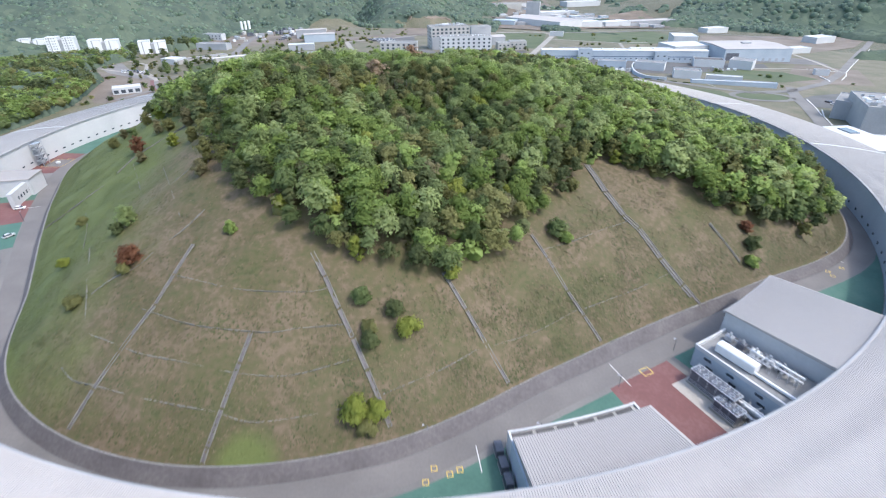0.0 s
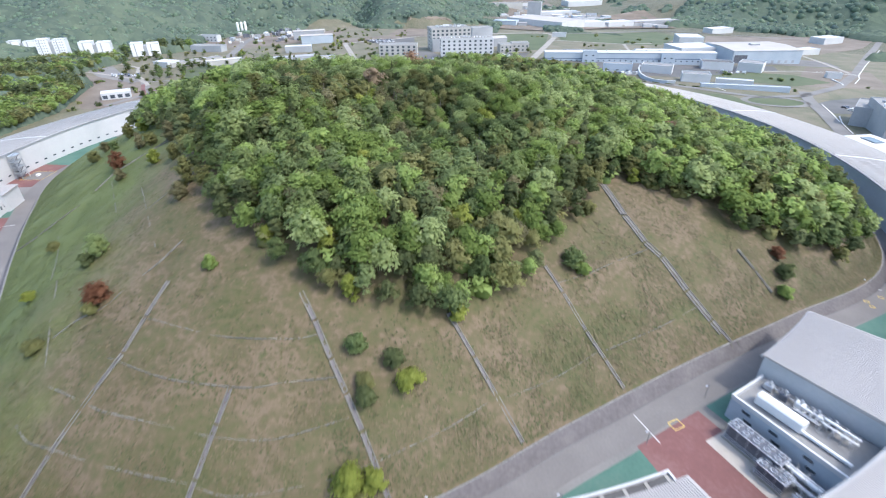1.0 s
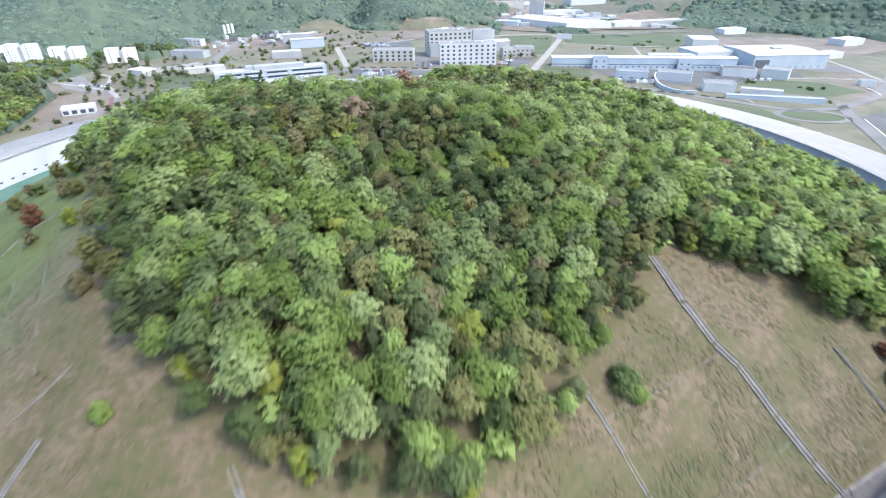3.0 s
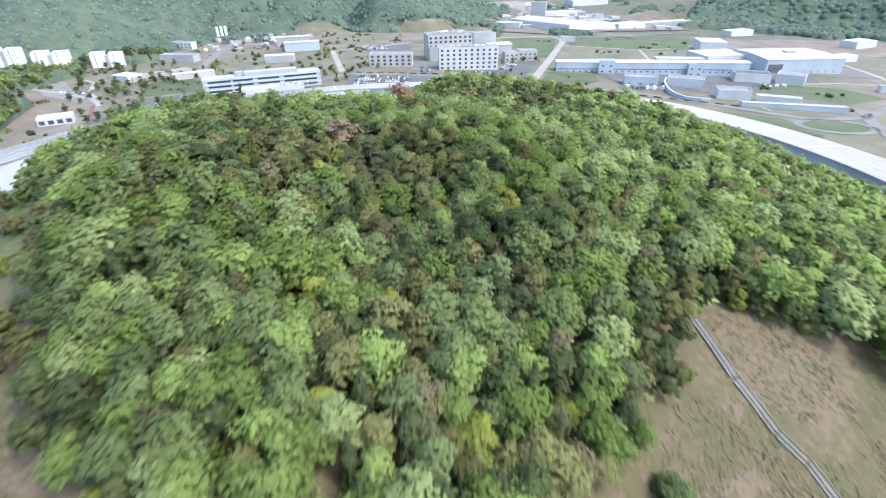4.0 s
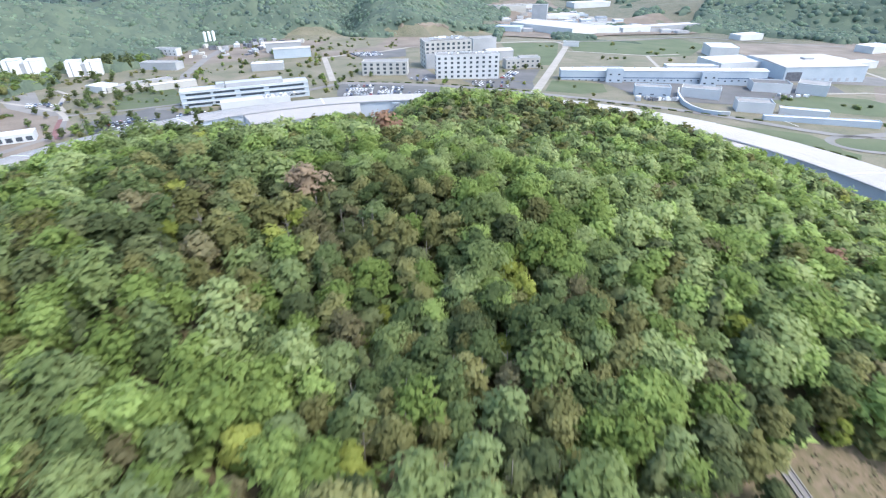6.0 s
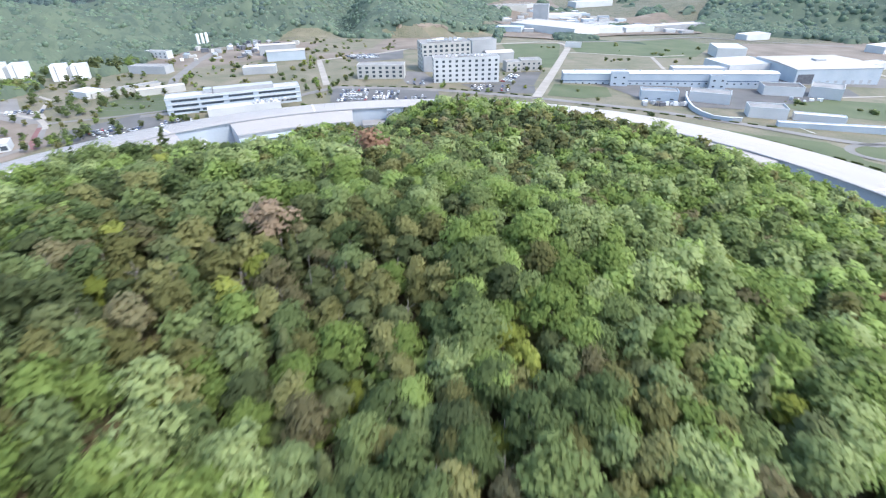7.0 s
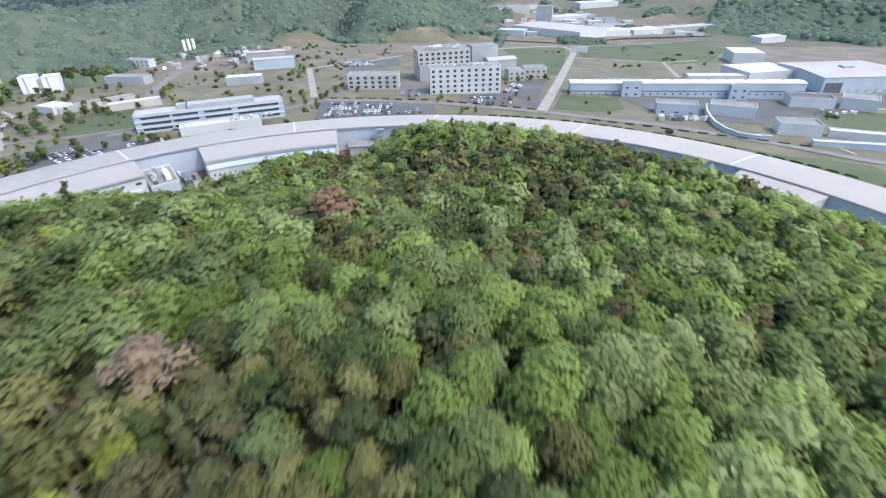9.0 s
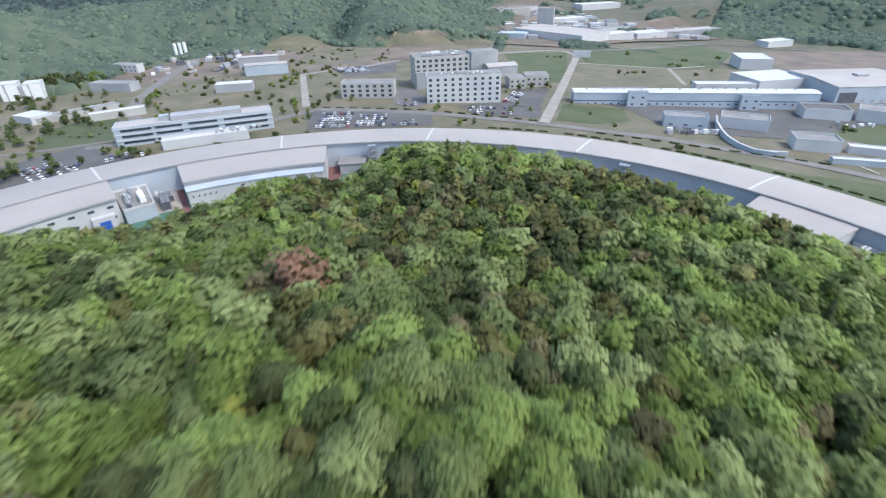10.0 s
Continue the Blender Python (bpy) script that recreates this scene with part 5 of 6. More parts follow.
        k = 2 if stand > .12 else rng.choices((0, 1, 3), (4, 5 - 6 * stand, 3))[0]
        size = 3.0 + 2.2 * rng.random()
        near[k].append((x, y, land_height(x, y) + 2.4 + size * .3, rng.uniform(0, 360), size, rng.randrange(4)))
    for _ in range(21000):
        r, d = 556 * 2.95 ** rng.random(), rng.uniform(42, 150)
        x, y = r * math.cos(radians(d)), r * math.sin(radians(d))
        if wooded(x, y) < .5:
            continue
        n = noise.noise(Vector((x / 120, y / 120, 4)))
        k = rng.choices(range(4), (5 + 3 * n, 4 + 4 * max(n, 0), max(.1, .5 - 3 * n), 3))[0]
        if math.hypot(x + 790, y - 1230) < 175:
            k = 2
        size = .0066 * r * rng.uniform(.75, 1.25)
        far[k].append((x, y, land_height(x, y) + 3.2, rng.uniform(0, 360), size, rng.randrange(4)))
    for k in range(4):
        if near[k]:
            scatter("woods", near[k], pointed if k == 2 else shapes, mats[k], names[k].replace("far ", ""), "woods")
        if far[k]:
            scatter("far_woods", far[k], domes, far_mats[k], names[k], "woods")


far_woods()


# ---------- on the hill: drains, berms, bushes, grass ----------
def on_hill(x, y):
    return hill_height(x, y)


def strip(bm, pts, half, lift, shift=0.0, drop=0.35, deep=0.0):
    """A raised strip that runs down the slope along a line; its sides go into the ground."""
    fine = []
    for (x0, y0), (x1, y1) in zip(pts, pts[1:]):
        n = max(1, int(math.hypot(x1 - x0, y1 - y0) / 2.0))
        fine += [(x0 + (x1 - x0) * i / n, y0 + (y1 - y0) * i / n) for i in range(n)]
    fine.append(pts[-1])
    rows = []
    for i, (x, y) in enumerate(fine):
        p, q = fine[max(0, i - 1)], fine[min(len(fine) - 1, i + 1)]
        dx, dy = q[0] - p[0], q[1] - p[1]
        k = math.hypot(dx, dy) or 1
        nx, ny = -dy / k, dx / k
        row = []
        for s, z in ((-half, -drop), (-half, lift), (half, lift), (half, -drop)):
            px, py = x + nx * (s + shift), y + ny * (s + shift)
            row.append(bm.verts.new((px, py, on_hill(x + nx * shift, y + ny * shift) + z)))
        rows.append(row)
    for p, q in zip(rows, rows[1:]):
        for c in range(3):
            bm.faces.new((p[c], p[c + 1], q[c + 1], q[c]))
    bmesh.ops.recalc_face_normals(bm, faces=bm.faces[:])
    return bm


def drain(pts, width, label, double=False):
    ob = thing("slope_drain", label, "drain", group="drains down the hillside")
    lines = (-width * .62, width * .62) if double else (0.0,)
    for sh in lines:
        part("bed", strip(bmesh.new(), pts, width * .5, .16, sh), REVETMENT, ob, "dark channel bed")
        for side in (-1, 1):
            part("kerb", strip(bmesh.new(), pts, .12, .34, sh + side * width * .5), DRAIN_STONE, ob, "weathered concrete kerb")
    return ob


DRAIN = "narrow concrete drain channel running down the grass slope"
WIDE = "wide twin concrete drain channel running down the grass slope"
for width, label, double, line in (
        (.9, DRAIN, False, [(-54.5, -141.7), (-57, -151.3), (-59.4, -159.3), (-65.4, -169.9), (-69.5, -177.3), (-72.9, -185)]),
        (.9, DRAIN, False, [(-31.4, -169), (-33, -175.4), (-35.3, -184.4), (-37, -191.5), (-37.9, -196)]),
        (1.0, DRAIN, False, [(-19.2, -148.4), (-14.9, -155), (-10.3, -162.8), (-6.3, -169.1), (-2.4, -175.4), (3.9, -186.4)]),
        (.9, DRAIN, False, [(16.5, -148.6), (22.8, -157.2), (27.8, -164.3), (33.4, -172.4)]),
        (.8, DRAIN, False, [(44.6, -128.4), (48.9, -135.4), (53.9, -144.3), (58, -150.3), (62, -156.4)]),
        (.95, WIDE, True, [(71.5, -88), (75.4, -102.8), (79.6, -112.6), (83.6, -116.8), (89, -126.4), (94.4, -133.8), (98.6, -139)]),
        (.6, DRAIN, False, [(112.4, -108.7), (116, -115), (119.7, -121.1)]),
        (.7, DRAIN, False, [(-151, -82), (-138.1, -80.9), (-130.5, -78.2), (-121.6, -75.1)]),
        (.7, DRAIN, False, [(-119, -69.5), (-113.8, -60.6), (-101, -57), (-89, -54.7)])):
    for (x0, y0), (x1, y1) in zip(line, line[1:]):
        dx, dy = (x1 - x0) * .03, (y1 - y0) * .03
        drain([(x0 + dx, y0 + dy), ((x0 + x1) / 2, (y0 + y1) / 2), (x1 - dx, y1 - dy)], width, label, double)

# the mouth of the wide drain in the revetment: a flat slab coloured dark for the recess's shade
outlet = thing("drain_outlet", "drain mouth in the stone revetment, its dark recess a flat slab", "drain outlet")
def chute(a0, a1, lift):
    bm = bmesh.new()
    f = outline(FOOT, math.cos(radians(a0)), math.sin(radians(a0)))
    bm.faces.new([bm.verts.new(polar(f + o, a, z + lift)) for o, z, a in ((-2.1, 3.1, a0), (.5, 0, a0), (.5, 0, a1), (-2.1, 3.1, a1))])
    bmesh.ops.solidify(bm, geom=bm.faces[:], thickness=.12)
    return bm
part("channel", chute(-54.55, -53.85, .10), DARK_STEEL, outlet, "dark slab for the shaded channel")
for a0, a1 in ((-54.72, -54.57), (-53.83, -53.68)):
    part("cheek", chute(a0, a1, .3), DRAIN_STONE, outlet, "concrete cheek")


def contour_gutter(pts, label, half=.13):
    """A thin gutter that bends smoothly through a few points."""
    fine = []
    for k in range(len(pts) - 1):
        p = [Vector(pts[min(len(pts) - 1, max(0, k + i))]) for i in (-1, 0, 1, 2)]
        for i in range(4):
            u = i / 4
            fine.append(tuple(.5 * (2 * p[1] + (p[2] - p[0]) * u + (2 * p[0] - 5 * p[1] + 4 * p[2] - p[3]) * u * u + (3 * p[1] - p[0] - 3 * p[2] + p[3]) * u ** 3)))
    fine.append(pts[-1])
    return tagged(part("contour_gutter", strip(bmesh.new(), fine, half, .12), DRAIN_STONE, None), label, "gutter", "gutters across the hillside")


ACROSS, DOWN = "thin concrete contour gutter across the grass slope", "thin concrete gutter down the green slope"
for label, half, pts in (
        (ACROSS, .14, [(-98.6, -124.8), (-93, -133.7), (-85.7, -147.5), (-78.6, -161.2), (-72.1, -165.3), (-65, -168.6), (-58.7, -171.3), (-45.7, -174.7), (-33.9, -177.4)]),
        (ACROSS, .12, [(-33.9, -177.4), (-20.8, -177.8), (-5.5, -173.3)]),
        (ACROSS, .14, [(-82, -169.8), (-76.8, -173.8), (-70.1, -176.2), (-57.3, -180.4), (-45.7, -183.2), (-36.7, -184.8)]),
        (ACROSS, .12, [(-36, -185), (-28.6, -186.8), (-19.6, -186), (-7.7, -183.4), (2.9, -179.3), (16.2, -172.4), (27.6, -164.4)]),
        (ACROSS, .1, [(-63, -159.7), (-46.3, -166.3), (-28.8, -168.8), (-20.6, -167.9), (-8, -166)]),
        (ACROSS, .1, [(-56.4, -151.6), (-37.8, -158.1), (-20.3, -159.2), (-13, -157.6)]),
        (ACROSS, .1, [(28.4, -164.8), (43, -157.4), (56.4, -148.6)]),
        (ACROSS, .1, [(46.9, -133.3), (58, -127.4), (69.7, -120.4), (81.5, -113.9)]),
        (ACROSS, .1, [(58.5, -148), (69, -142.6), (79.8, -136.9), (91, -130.4)]),
        (DOWN, .12, [(-82.7, -113.3), (-78.3, -110.8), (-70, -104.5)]),
        (DOWN, .16, [(-83.1, -150.3), (-77.8, -146.8), (-70.8, -145), (-66.4, -140.4), (-60.9, -135.4), (-55.9, -128.1)]),
        (DOWN, .1, [(-87.9, -88.3), (-76, -108), (-63.7, -128.6)]),
        (DOWN, .1, [(-116.5, -60.6), (-105, -79), (-93.2, -97.6)]),
        (DOWN, .1, [(-121, -92), (-113, -104), (-103, -122)])):
    contour_gutter(pts, label, half)


# ---------- bushes on the slope ----------
def bush_mesh(seed, wide, tall, mat, cards=1400, size=.34):
    v, f = crown_arrays(seed, wide * .92, tall, 22, cards, size, -.35)
    me = fast_mesh("foliage", v, f)
    me.materials.append(mat)
    return me


def stem_mesh():
    bm = bmesh.new()
    for k in range(4):
        tube(bm, (0, 0, -.4), polar(.5, 90 * k, 1.6), .09, 6, .04)
    me = bpy.data.meshes.new("stem")
    bm.to_mesh(me)
    bm.free()
    me.materials.append(BARK)
    return me


STEM = stem_mesh()
for k, (x, y, wide, tall, mat, label) in enumerate([
        (-84.6, -121.7, 3.0, 4.6, LEAF_SILVER, "grey green round bush on the grass slope"),
        (-87, -124.8, 2.0, 2.6, LEAF_DARK, "low dark bush on the grass slope"),
        (-73.8, -142.8, 2.8, 4.4, LEAF_RED, "red brown leaved bush on the grass slope"),
        (-74.4, -145.6, 1.8, 2.0, LEAF_OLIVE, "low olive bush below the red one"),
        (-114.4, -57.1, 3.0, 5.2, LEAF_RED, "dark red brown bush near the wood's edge"),
        (-106.3, -70.3, 1.8, 3.2, LEAF_BROWN, "small brown bush near the wood's edge"),
        (-62.4, -105, 2.6, 8.0, LEAF_OLIVE, "tall yellowing conifer at the wood's edge"),
        (-63.4, -109.5, 2.2, 4.0, LEAF_BROWN, "brown bush at the wood's edge"),
        (-4.8, -160.4, 2.2, 3.6, LEAF_MID, "dark green round bush on the dry slope"),
        (-2.2, -167.5, 1.9, 3.4, LEAF_OLIVE, "olive bush on the dry slope"),
        (-2, -170.2, 1.9, 3.4, LEAF_DARK, "dark round bush on the dry slope"),
        (4, -162.4, 2.0, 3.4, LEAF_DARK, "dark round bush on the dry slope"),
        (7.3, -165.8, 2.8, 3.4, LEAF_YELLOW, "yellow green spreading bush on the dry slope"),
        (-4.1, -184.8, 2.9, 5.0, LEAF_YELLOW, "tall yellow green bush above the revetment"),
        (0.6, -184.4, 2.3, 4.0, LEAF_YELLOW, "yellow green bush above the revetment"),
        (-1.6, -187, 1.8, 2.4, LEAF_OLIVE, "low olive bush above the revetment"),
        (53.4, -126, 2.7, 4.4, LEAF_MID, "green bush near the wood's edge"),
        (56, -127.6, 1.8, 2.6, LEAF_FRESH, "fresh green shrub near the wood's edge"),
        (126.4, -115, 2.4, 4.0, LEAF_DARK, "dark bush near the revetment"),
        (123.6, -121.2, 2.0, 3.2, LEAF_FRESH, "fresh green bush near the revetment"),
        (126.1, -108.8, 1.8, 3.0, LEAF_RED, "reddish bush near the revetment"),
        (-107.4, -126.9, 1.6, 2.6, LEAF_YELLOW, "small yellow green bush on the green slope"),
        (-87.9, -151.6, 2.2, 1.8, LEAF_OLIVE, "low spreading olive bush on the green slope"),
        (-117, -100, 1.9, 1.8, LEAF_OLIVE, "low olive bush on the green slope"),
        (-7, -149, 1.6, 4.6, LEAF_YELLOW, "slender yellow young tree at the wood's edge"),
        (19, -149.6, 1.6, 3.4, LEAF_YELLOW, "slender yellow young tree at the wood's edge"),
        (-44, -139.5, 1.6, 2.6, LEAF_FRESH, "fresh green shrub at the wood's edge"),
        (62, -105, 1.8, 3.6, LEAF_OLIVE, "olive young tree at the wood's edge"),
        (-139.7, -34, 1.9, 3.4, LEAF_OLIVE, "olive sapling on the upper grass slope"),
        (-138.3, -26.7, 1.7, 3.0, LEAF_BROWN, "brown budding sapling on the upper grass slope"),
        (-125.7, -25.8, 2.0, 4.2, LEAF_OLIVE, "olive young tree on the upper grass slope"),
        (-117.6, -27.6, 1.8, 4.0, LEAF_YELLOW, "yellow green sapling on the upper grass slope"),
        (-102.4, -50.6, 1.9, 3.6, LEAF_OLIVE, "olive young tree near the wood's edge"),
        (-90, -72.4, 1.6, 3.4, LEAF_YELLOW, "yellow green sapling near the wood's edge"),
        (-90, -56.7, 2.2, 5.0, LEAF_BROWN, "brown young tree at the wood's edge"),
        (-109.3, -47, 1.7, 4.4, LEAF_BROWN, "brown budding sapling near the wood's edge"),
        (-131, -31, 1.5, 2.6, LEAF_MID, "green sapling on the upper grass slope"),
        (-115.4, -22.5, 2.0, 4.4, LEAF_OLIVE, "olive young tree near the wood's edge"),
        (-78, -80, 1.8, 3.8, LEAF_OLIVE, "olive young tree at the wood's edge"),
        (83, -85, 1.5, 4.0, LEAF_YELLOW, "yellow green young tree at the wood's edge")]):
    ob = thing("bush", label, "bush", x, y, on_hill(x, y) - .1, 37 * k)
    link("stem", STEM, None, ob)
    grown = 1.55 if "sapling" in label or "young tree" in label else 1.3
    link("foliage", bush_mesh(300 + k, wide * grown, tall * grown, mat), None, ob)


def grass_tufts():
    """Dry tussocks over the open slope."""
    rng = np.random.default_rng(21)
    n = 100000
    ang = rng.uniform(-math.pi, math.pi, n)
    sel = (ang > radians(-178)) & (ang < radians(-22))
    ang = ang[sel]
    u = rng.random(len(ang))
    vs, fs = [], []
    for a, s in zip(ang, u):
        cx, cy = math.cos(a), math.sin(a)
        f = outline(FOOT, cx, cy) - 3.2
        w = outline(WOOD, cx, cy) - 4
        r = w + (f - w) * math.sqrt(s)
        if r < w:
            continue
        x, y = r * cx, r * cy
        z = on_hill(x, y)
        gx, gy = (on_hill(x + 1, y) - z), (on_hill(x, y + 1) - z)
        q, b = rng.uniform(0, 6.28), rng.uniform(.16, .5)
        o = len(vs)
        for k in range(3):
            an = q + 2.1 * k + rng.uniform(-.4, .4)
            dx, dy = math.cos(an) * b, math.sin(an) * b
            vs.append((x + dx, y + dy, z + gx * dx + gy * dy + rng.uniform(.0, .28)))
        fs.append((o, o + 1, o + 2))
    return link("grass", fast_mesh("grass", vs, fs), TUSSOCK, None, "dry tussock grass on the hill's cut slopes", "grass", kind="stuff")


grass_tufts()


# ---------- plant yards inside the ring ----------
def at_ring(r, deg, z=0.0):
    """A pose on the ring: x along the ring (clockwise), y outwards."""
    x, y, _ = polar(r, deg)
    return pose(x, y, z, 0, 0, deg - 90)


def placed(name, label, category, r, deg, z=0.0, group=""):
    ob = new(name)
    ob.matrix_world = at_ring(r, deg, z)
    return tagged(ob, label, category, group)


def round_box(x0, y0, z0, x1, y1, z1, cut):
    """A box with its long upper edges cut."""
    bm = bmesh.new()
    prof = [(x0, z0), (x1, z0), (x1, z1 - cut), (x1 - cut, z1), (x0 + cut, z1), (x0, z1 - cut)]
    a = [bm.verts.new((x, y0, z)) for x, z in prof]
    b = [bm.verts.new((x, y1, z)) for x, z in prof]
    for i in range(6):
        bm.faces.new((a[i], a[(i + 1) % 6], b[(i + 1) % 6], b[i]))
    bm.faces.new(a[::-1])
    bm.faces.new(b)
    return bm


def pipe_rack(r, deg, z, length, height, seed, label="galvanised pipe rack with vertical pipes"):
    rng = random.Random(seed)
    ob = placed("pipe_rack", label, "pipework", r, deg, z, "pipework of the plant yards")
    for i in range(4):
        for s in (-1, 1):
            bm = bmesh.new()
            tube(bm, (s * 1.3, length * i / 3, 0), (s * 1.3, length * i / 3, height), .11, 6)
            part("post", bm, STEEL, ob)
    for k in range(5):
        bm = bmesh.new()
        x, h = rng.uniform(-1.3, 1.3), height * rng.uniform(.45, 1)
        tube(bm, (x, -.4, h), (x, length + .4, h), rng.choice((.12, .2, .28)), 8)
        part("pipe", bm, rng.choice((STEEL, TANK_WHITE)), ob)
    for k in range(4):
        bm = bmesh.new()
        y, h = length * (k + .5) / 4, height * rng.uniform(.5, .95)
        tube(bm, (-1.6, y, h), (1.6, y, h), .13, 7)
        tube(bm, (rng.uniform(-1, 1), y, 0), (rng.uniform(-1, 1), y, h), .17, 7)
        part("branch", bm, STEEL, ob)
    return ob


def roof_unit(r, deg, z, k):
    ob = placed("air_unit", "grey air handling unit with a cowl on the terrace roof", "air unit", r, deg, z, "air units on the terraces")
    part("casing", round_box(-.9, -1.0, .25, .9, 1.0, 1.7, .2), (TANK_WHITE, STEEL, DARK_STEEL)[k % 3], ob)
    part("base", boxes((-1.0, -1.1, 0, 1.0, 1.1, .25)), DARK_STEEL, ob)
    bm = bmesh.new()
    tube(bm, (.2, .1, 1.7), (.2, .1, 2.9), .34, 10)
    tube(bm, (.2, .1, 2.8), (1.1, .5, 3.1), .3, 10)
    part("cowl", bm, STEEL, ob, "steel cowl")
    bm = bmesh.new()
    tube(bm, (-.5, 1.0, .8), (-.5, 2.3, .8), .2, 8)
    tube(bm, (-.5, 2.3, .8), (-.5, 2.3, 2.2), .2, 8)
    part("duct", bm, STEEL, ob)
    return ob


def chiller(r, deg, z, length, height, label):
    ob = placed("chiller", label, "chiller", r, deg, z, "chillers of the plant yards")
    part("casing", boxes((-1.7, 0, .5, 1.7, length, height)), DARK_STEEL, ob, "dark louvred casing")
    part("plinth", boxes((-2.0, -.3, 0, 2.0, length + .3, .5)), CONCRETE, ob, "concrete plinth")
    n = int(length / 2.1)
    for i in range(n):
        y = length * (i + .5) / n
        bm = bmesh.new()
        for s in (-.8, .8):
            tube(bm, (s, y, height), (s, y, height + .45), .74, 12, .66)
        part("fan_pair", bm, STEEL, ob, "steel fan cowls")
        # Dark discs on the closed cowls, coloured as their shaded insides.
        bm = bmesh.new()
        for s in (-.8, .8):
            tube(bm, (s, y, height + .4), (s, y, height + .47), .52, 10)
        part("cowl_disc", bm, DARK_STEEL, ob, "dark discs for the unlit cowl insides")
        part("louvre_frame", boxes((1.7, y - length / n * .5 + .08, .6, 1.78, y - length / n * .5 + .2, height)), STEEL, ob)
    part("top_frame", boxes((-1.85, -.15, height - .12, 1.85, .1, height + .1), (-1.85, length - .1, height - .12, 1.85, length + .15, height + .1),
                            (1.65, .1, height - .12, 1.85, length - .1, height + .1), (-1.85, .1, height - .12, -1.65, length - .1, height + .1)), STEEL, ob)
    bm = bmesh.new()
    for k in range(3):
        tube(bm, (2.0, 0, .9 + .5 * k), (2.0, length, .9 + .5 * k), .08, 6)
    part("rail", bm, STEEL, ob)
    return ob


def plant_yard(edge, seed):
    """The yard that leans on the clockwise side of a tall annex."""
    group = "plant terraces of the ring"
    ob = thing("plant_terrace", "low flat roofed plant block with a white parapet", "building", group=group)
    a0, a1 = edge - 4.15, edge - .12
    part("wall", sector(bmesh.new(), 183.4, 210.4, a0, a1, 0, 6.6, 1.0), WALL_BLUE, ob, "pale bluish wall")
    part("deck", sector(bmesh.new(), 183.9, 210.3, a0 + .12, a1, 6.6, 6.72, 1.0), FLAT_ROOF, ob, "brown grey roof deck")
    part("parapet", sector(bmesh.new(), 183.2, 183.75, a0, a1, 6.3, 7.5, 1.0), WHITE_ROOF, ob, "white parapet")
    part("parapet", sector(bmesh.new(), 183.75, 209.6, a0 - .04, a0 + .12, 6.3, 7.5, 1.0), WHITE_ROOF, ob, "white parapet")
    part("parapet", sector(bmesh.new(), 209.6, 210.4, a0, a1, 6.3, 7.6, 1.0), WHITE_ROOF, ob, "white parapet")
    for r, z in ((186.6, 4.6), (187.6, 2.4), (193.2, 4.6), (194.4, 2.4), (201, 4.6), (202.2, 2.4)):
        part("window", (lambda bm: (box(bm, 0, 0, 0, .12, 2.1, .75, at_ring(r, a0, z)), bm)[1])(bmesh.new()), GLASS, ob, "narrow dark window")
    tank = placed("water_tank", "long white tank with cut edges on the terrace roof", "tank", 187.2, edge - 2.95, 6.72)
    part("shell", round_box(-1.3, 0, .3, 1.3, 10.6, 3.0, .35), TANK_WHITE, tank)
    for y in (1, 5.2, 9.4):
        part("cradle", boxes((-1.2, y - .2, 0, 1.2, y + .2, .35)), CONCRETE, tank)
    for k in range(5):
        roof_unit(186.5 + 3.6 * k, edge - 1.05, 6.72, k + seed)
    duct = placed("duct", "long white duct lying on the terrace roof", "duct", 196.5, edge - 3.1, 6.72)
    part("run", round_box(-.35, 0, .3, .35, 11.5, 1.0, .15), TANK_WHITE, duct)
    part("foot", boxes((-.3, .5, 0, .3, .8, .3), (-.3, 5.5, 0, .3, 5.8, .3), (-.3, 10.5, 0, .3, 10.8, .3)), CONCRETE, duct)
    pipe_rack(199.5, edge - 1.7, 6.72, 6.5, 3.0, seed + 3)
    chiller(187.6, edge - 5.55, .07, 12.5, 4.7, "long dark chiller with a row of fans beside the plant block")
    chiller(196.8, edge - 6.3, .07, 6.4, 3.6, "short dark chiller with fans on the paving")
    pipe_rack(201.2, edge - 5.6, .07, 6.0, 3.4, seed + 9)
    pipe_rack(203.0, edge - 4.9, .07, 4.5, 2.6, seed + 12)
    pipe_rack(198.6, edge - 5.1, .07, 8.5, 4.2, seed + 15, "galvanised pipe rack over the chillers' ends")
    pipe_rack(205.2, edge - 6.4, .07, 3.5, 2.4, seed + 18, "low galvanised pipe rack on the pale paving")
    pipe_rack(193.6, edge - 1.5, 6.72, 5.0, 2.4, seed + 21, "galvanised pipe rack among the air units")
    pad("paving", 186.5, 210.8, edge - 7.5, edge - 4.15, CREAM_PAVING, "pale cream paving under the chillers", .1)


for edge, seed in ((-57.9, 1), (128.8, 2), (29.0, 3)):
    plant_yard(edge, seed)

# parapet terrace of the front annex, with roof lights
part("parapet", sector(bmesh.new(), 192.3, 192.8, -80.85, -71.2, 0, 7.6, 1.0), WHITE_ROOF, annex_front, "white parapet wall")
part("parapet", sector(bmesh.new(), 192.8, 195.6, -80.85, -80.7, 0, 7.6, 1.0), WHITE_ROOF, annex_front, "white parapet wall")
part("parapet", sector(bmesh.new(), 192.8, 196.5, -71.35, -71.2, 0, 7.6, 1.0), WHITE_ROOF, annex_front, "white parapet wall")
part("terrace_deck", sector(bmesh.new(), 192.8, 195.7, -80.7, -71.35, 6.6, 7.0, 1.0), REVETMENT, annex_front, "dark terrace deck")
for k in range(6):
    a0 = -80.4 + 1.5 * k
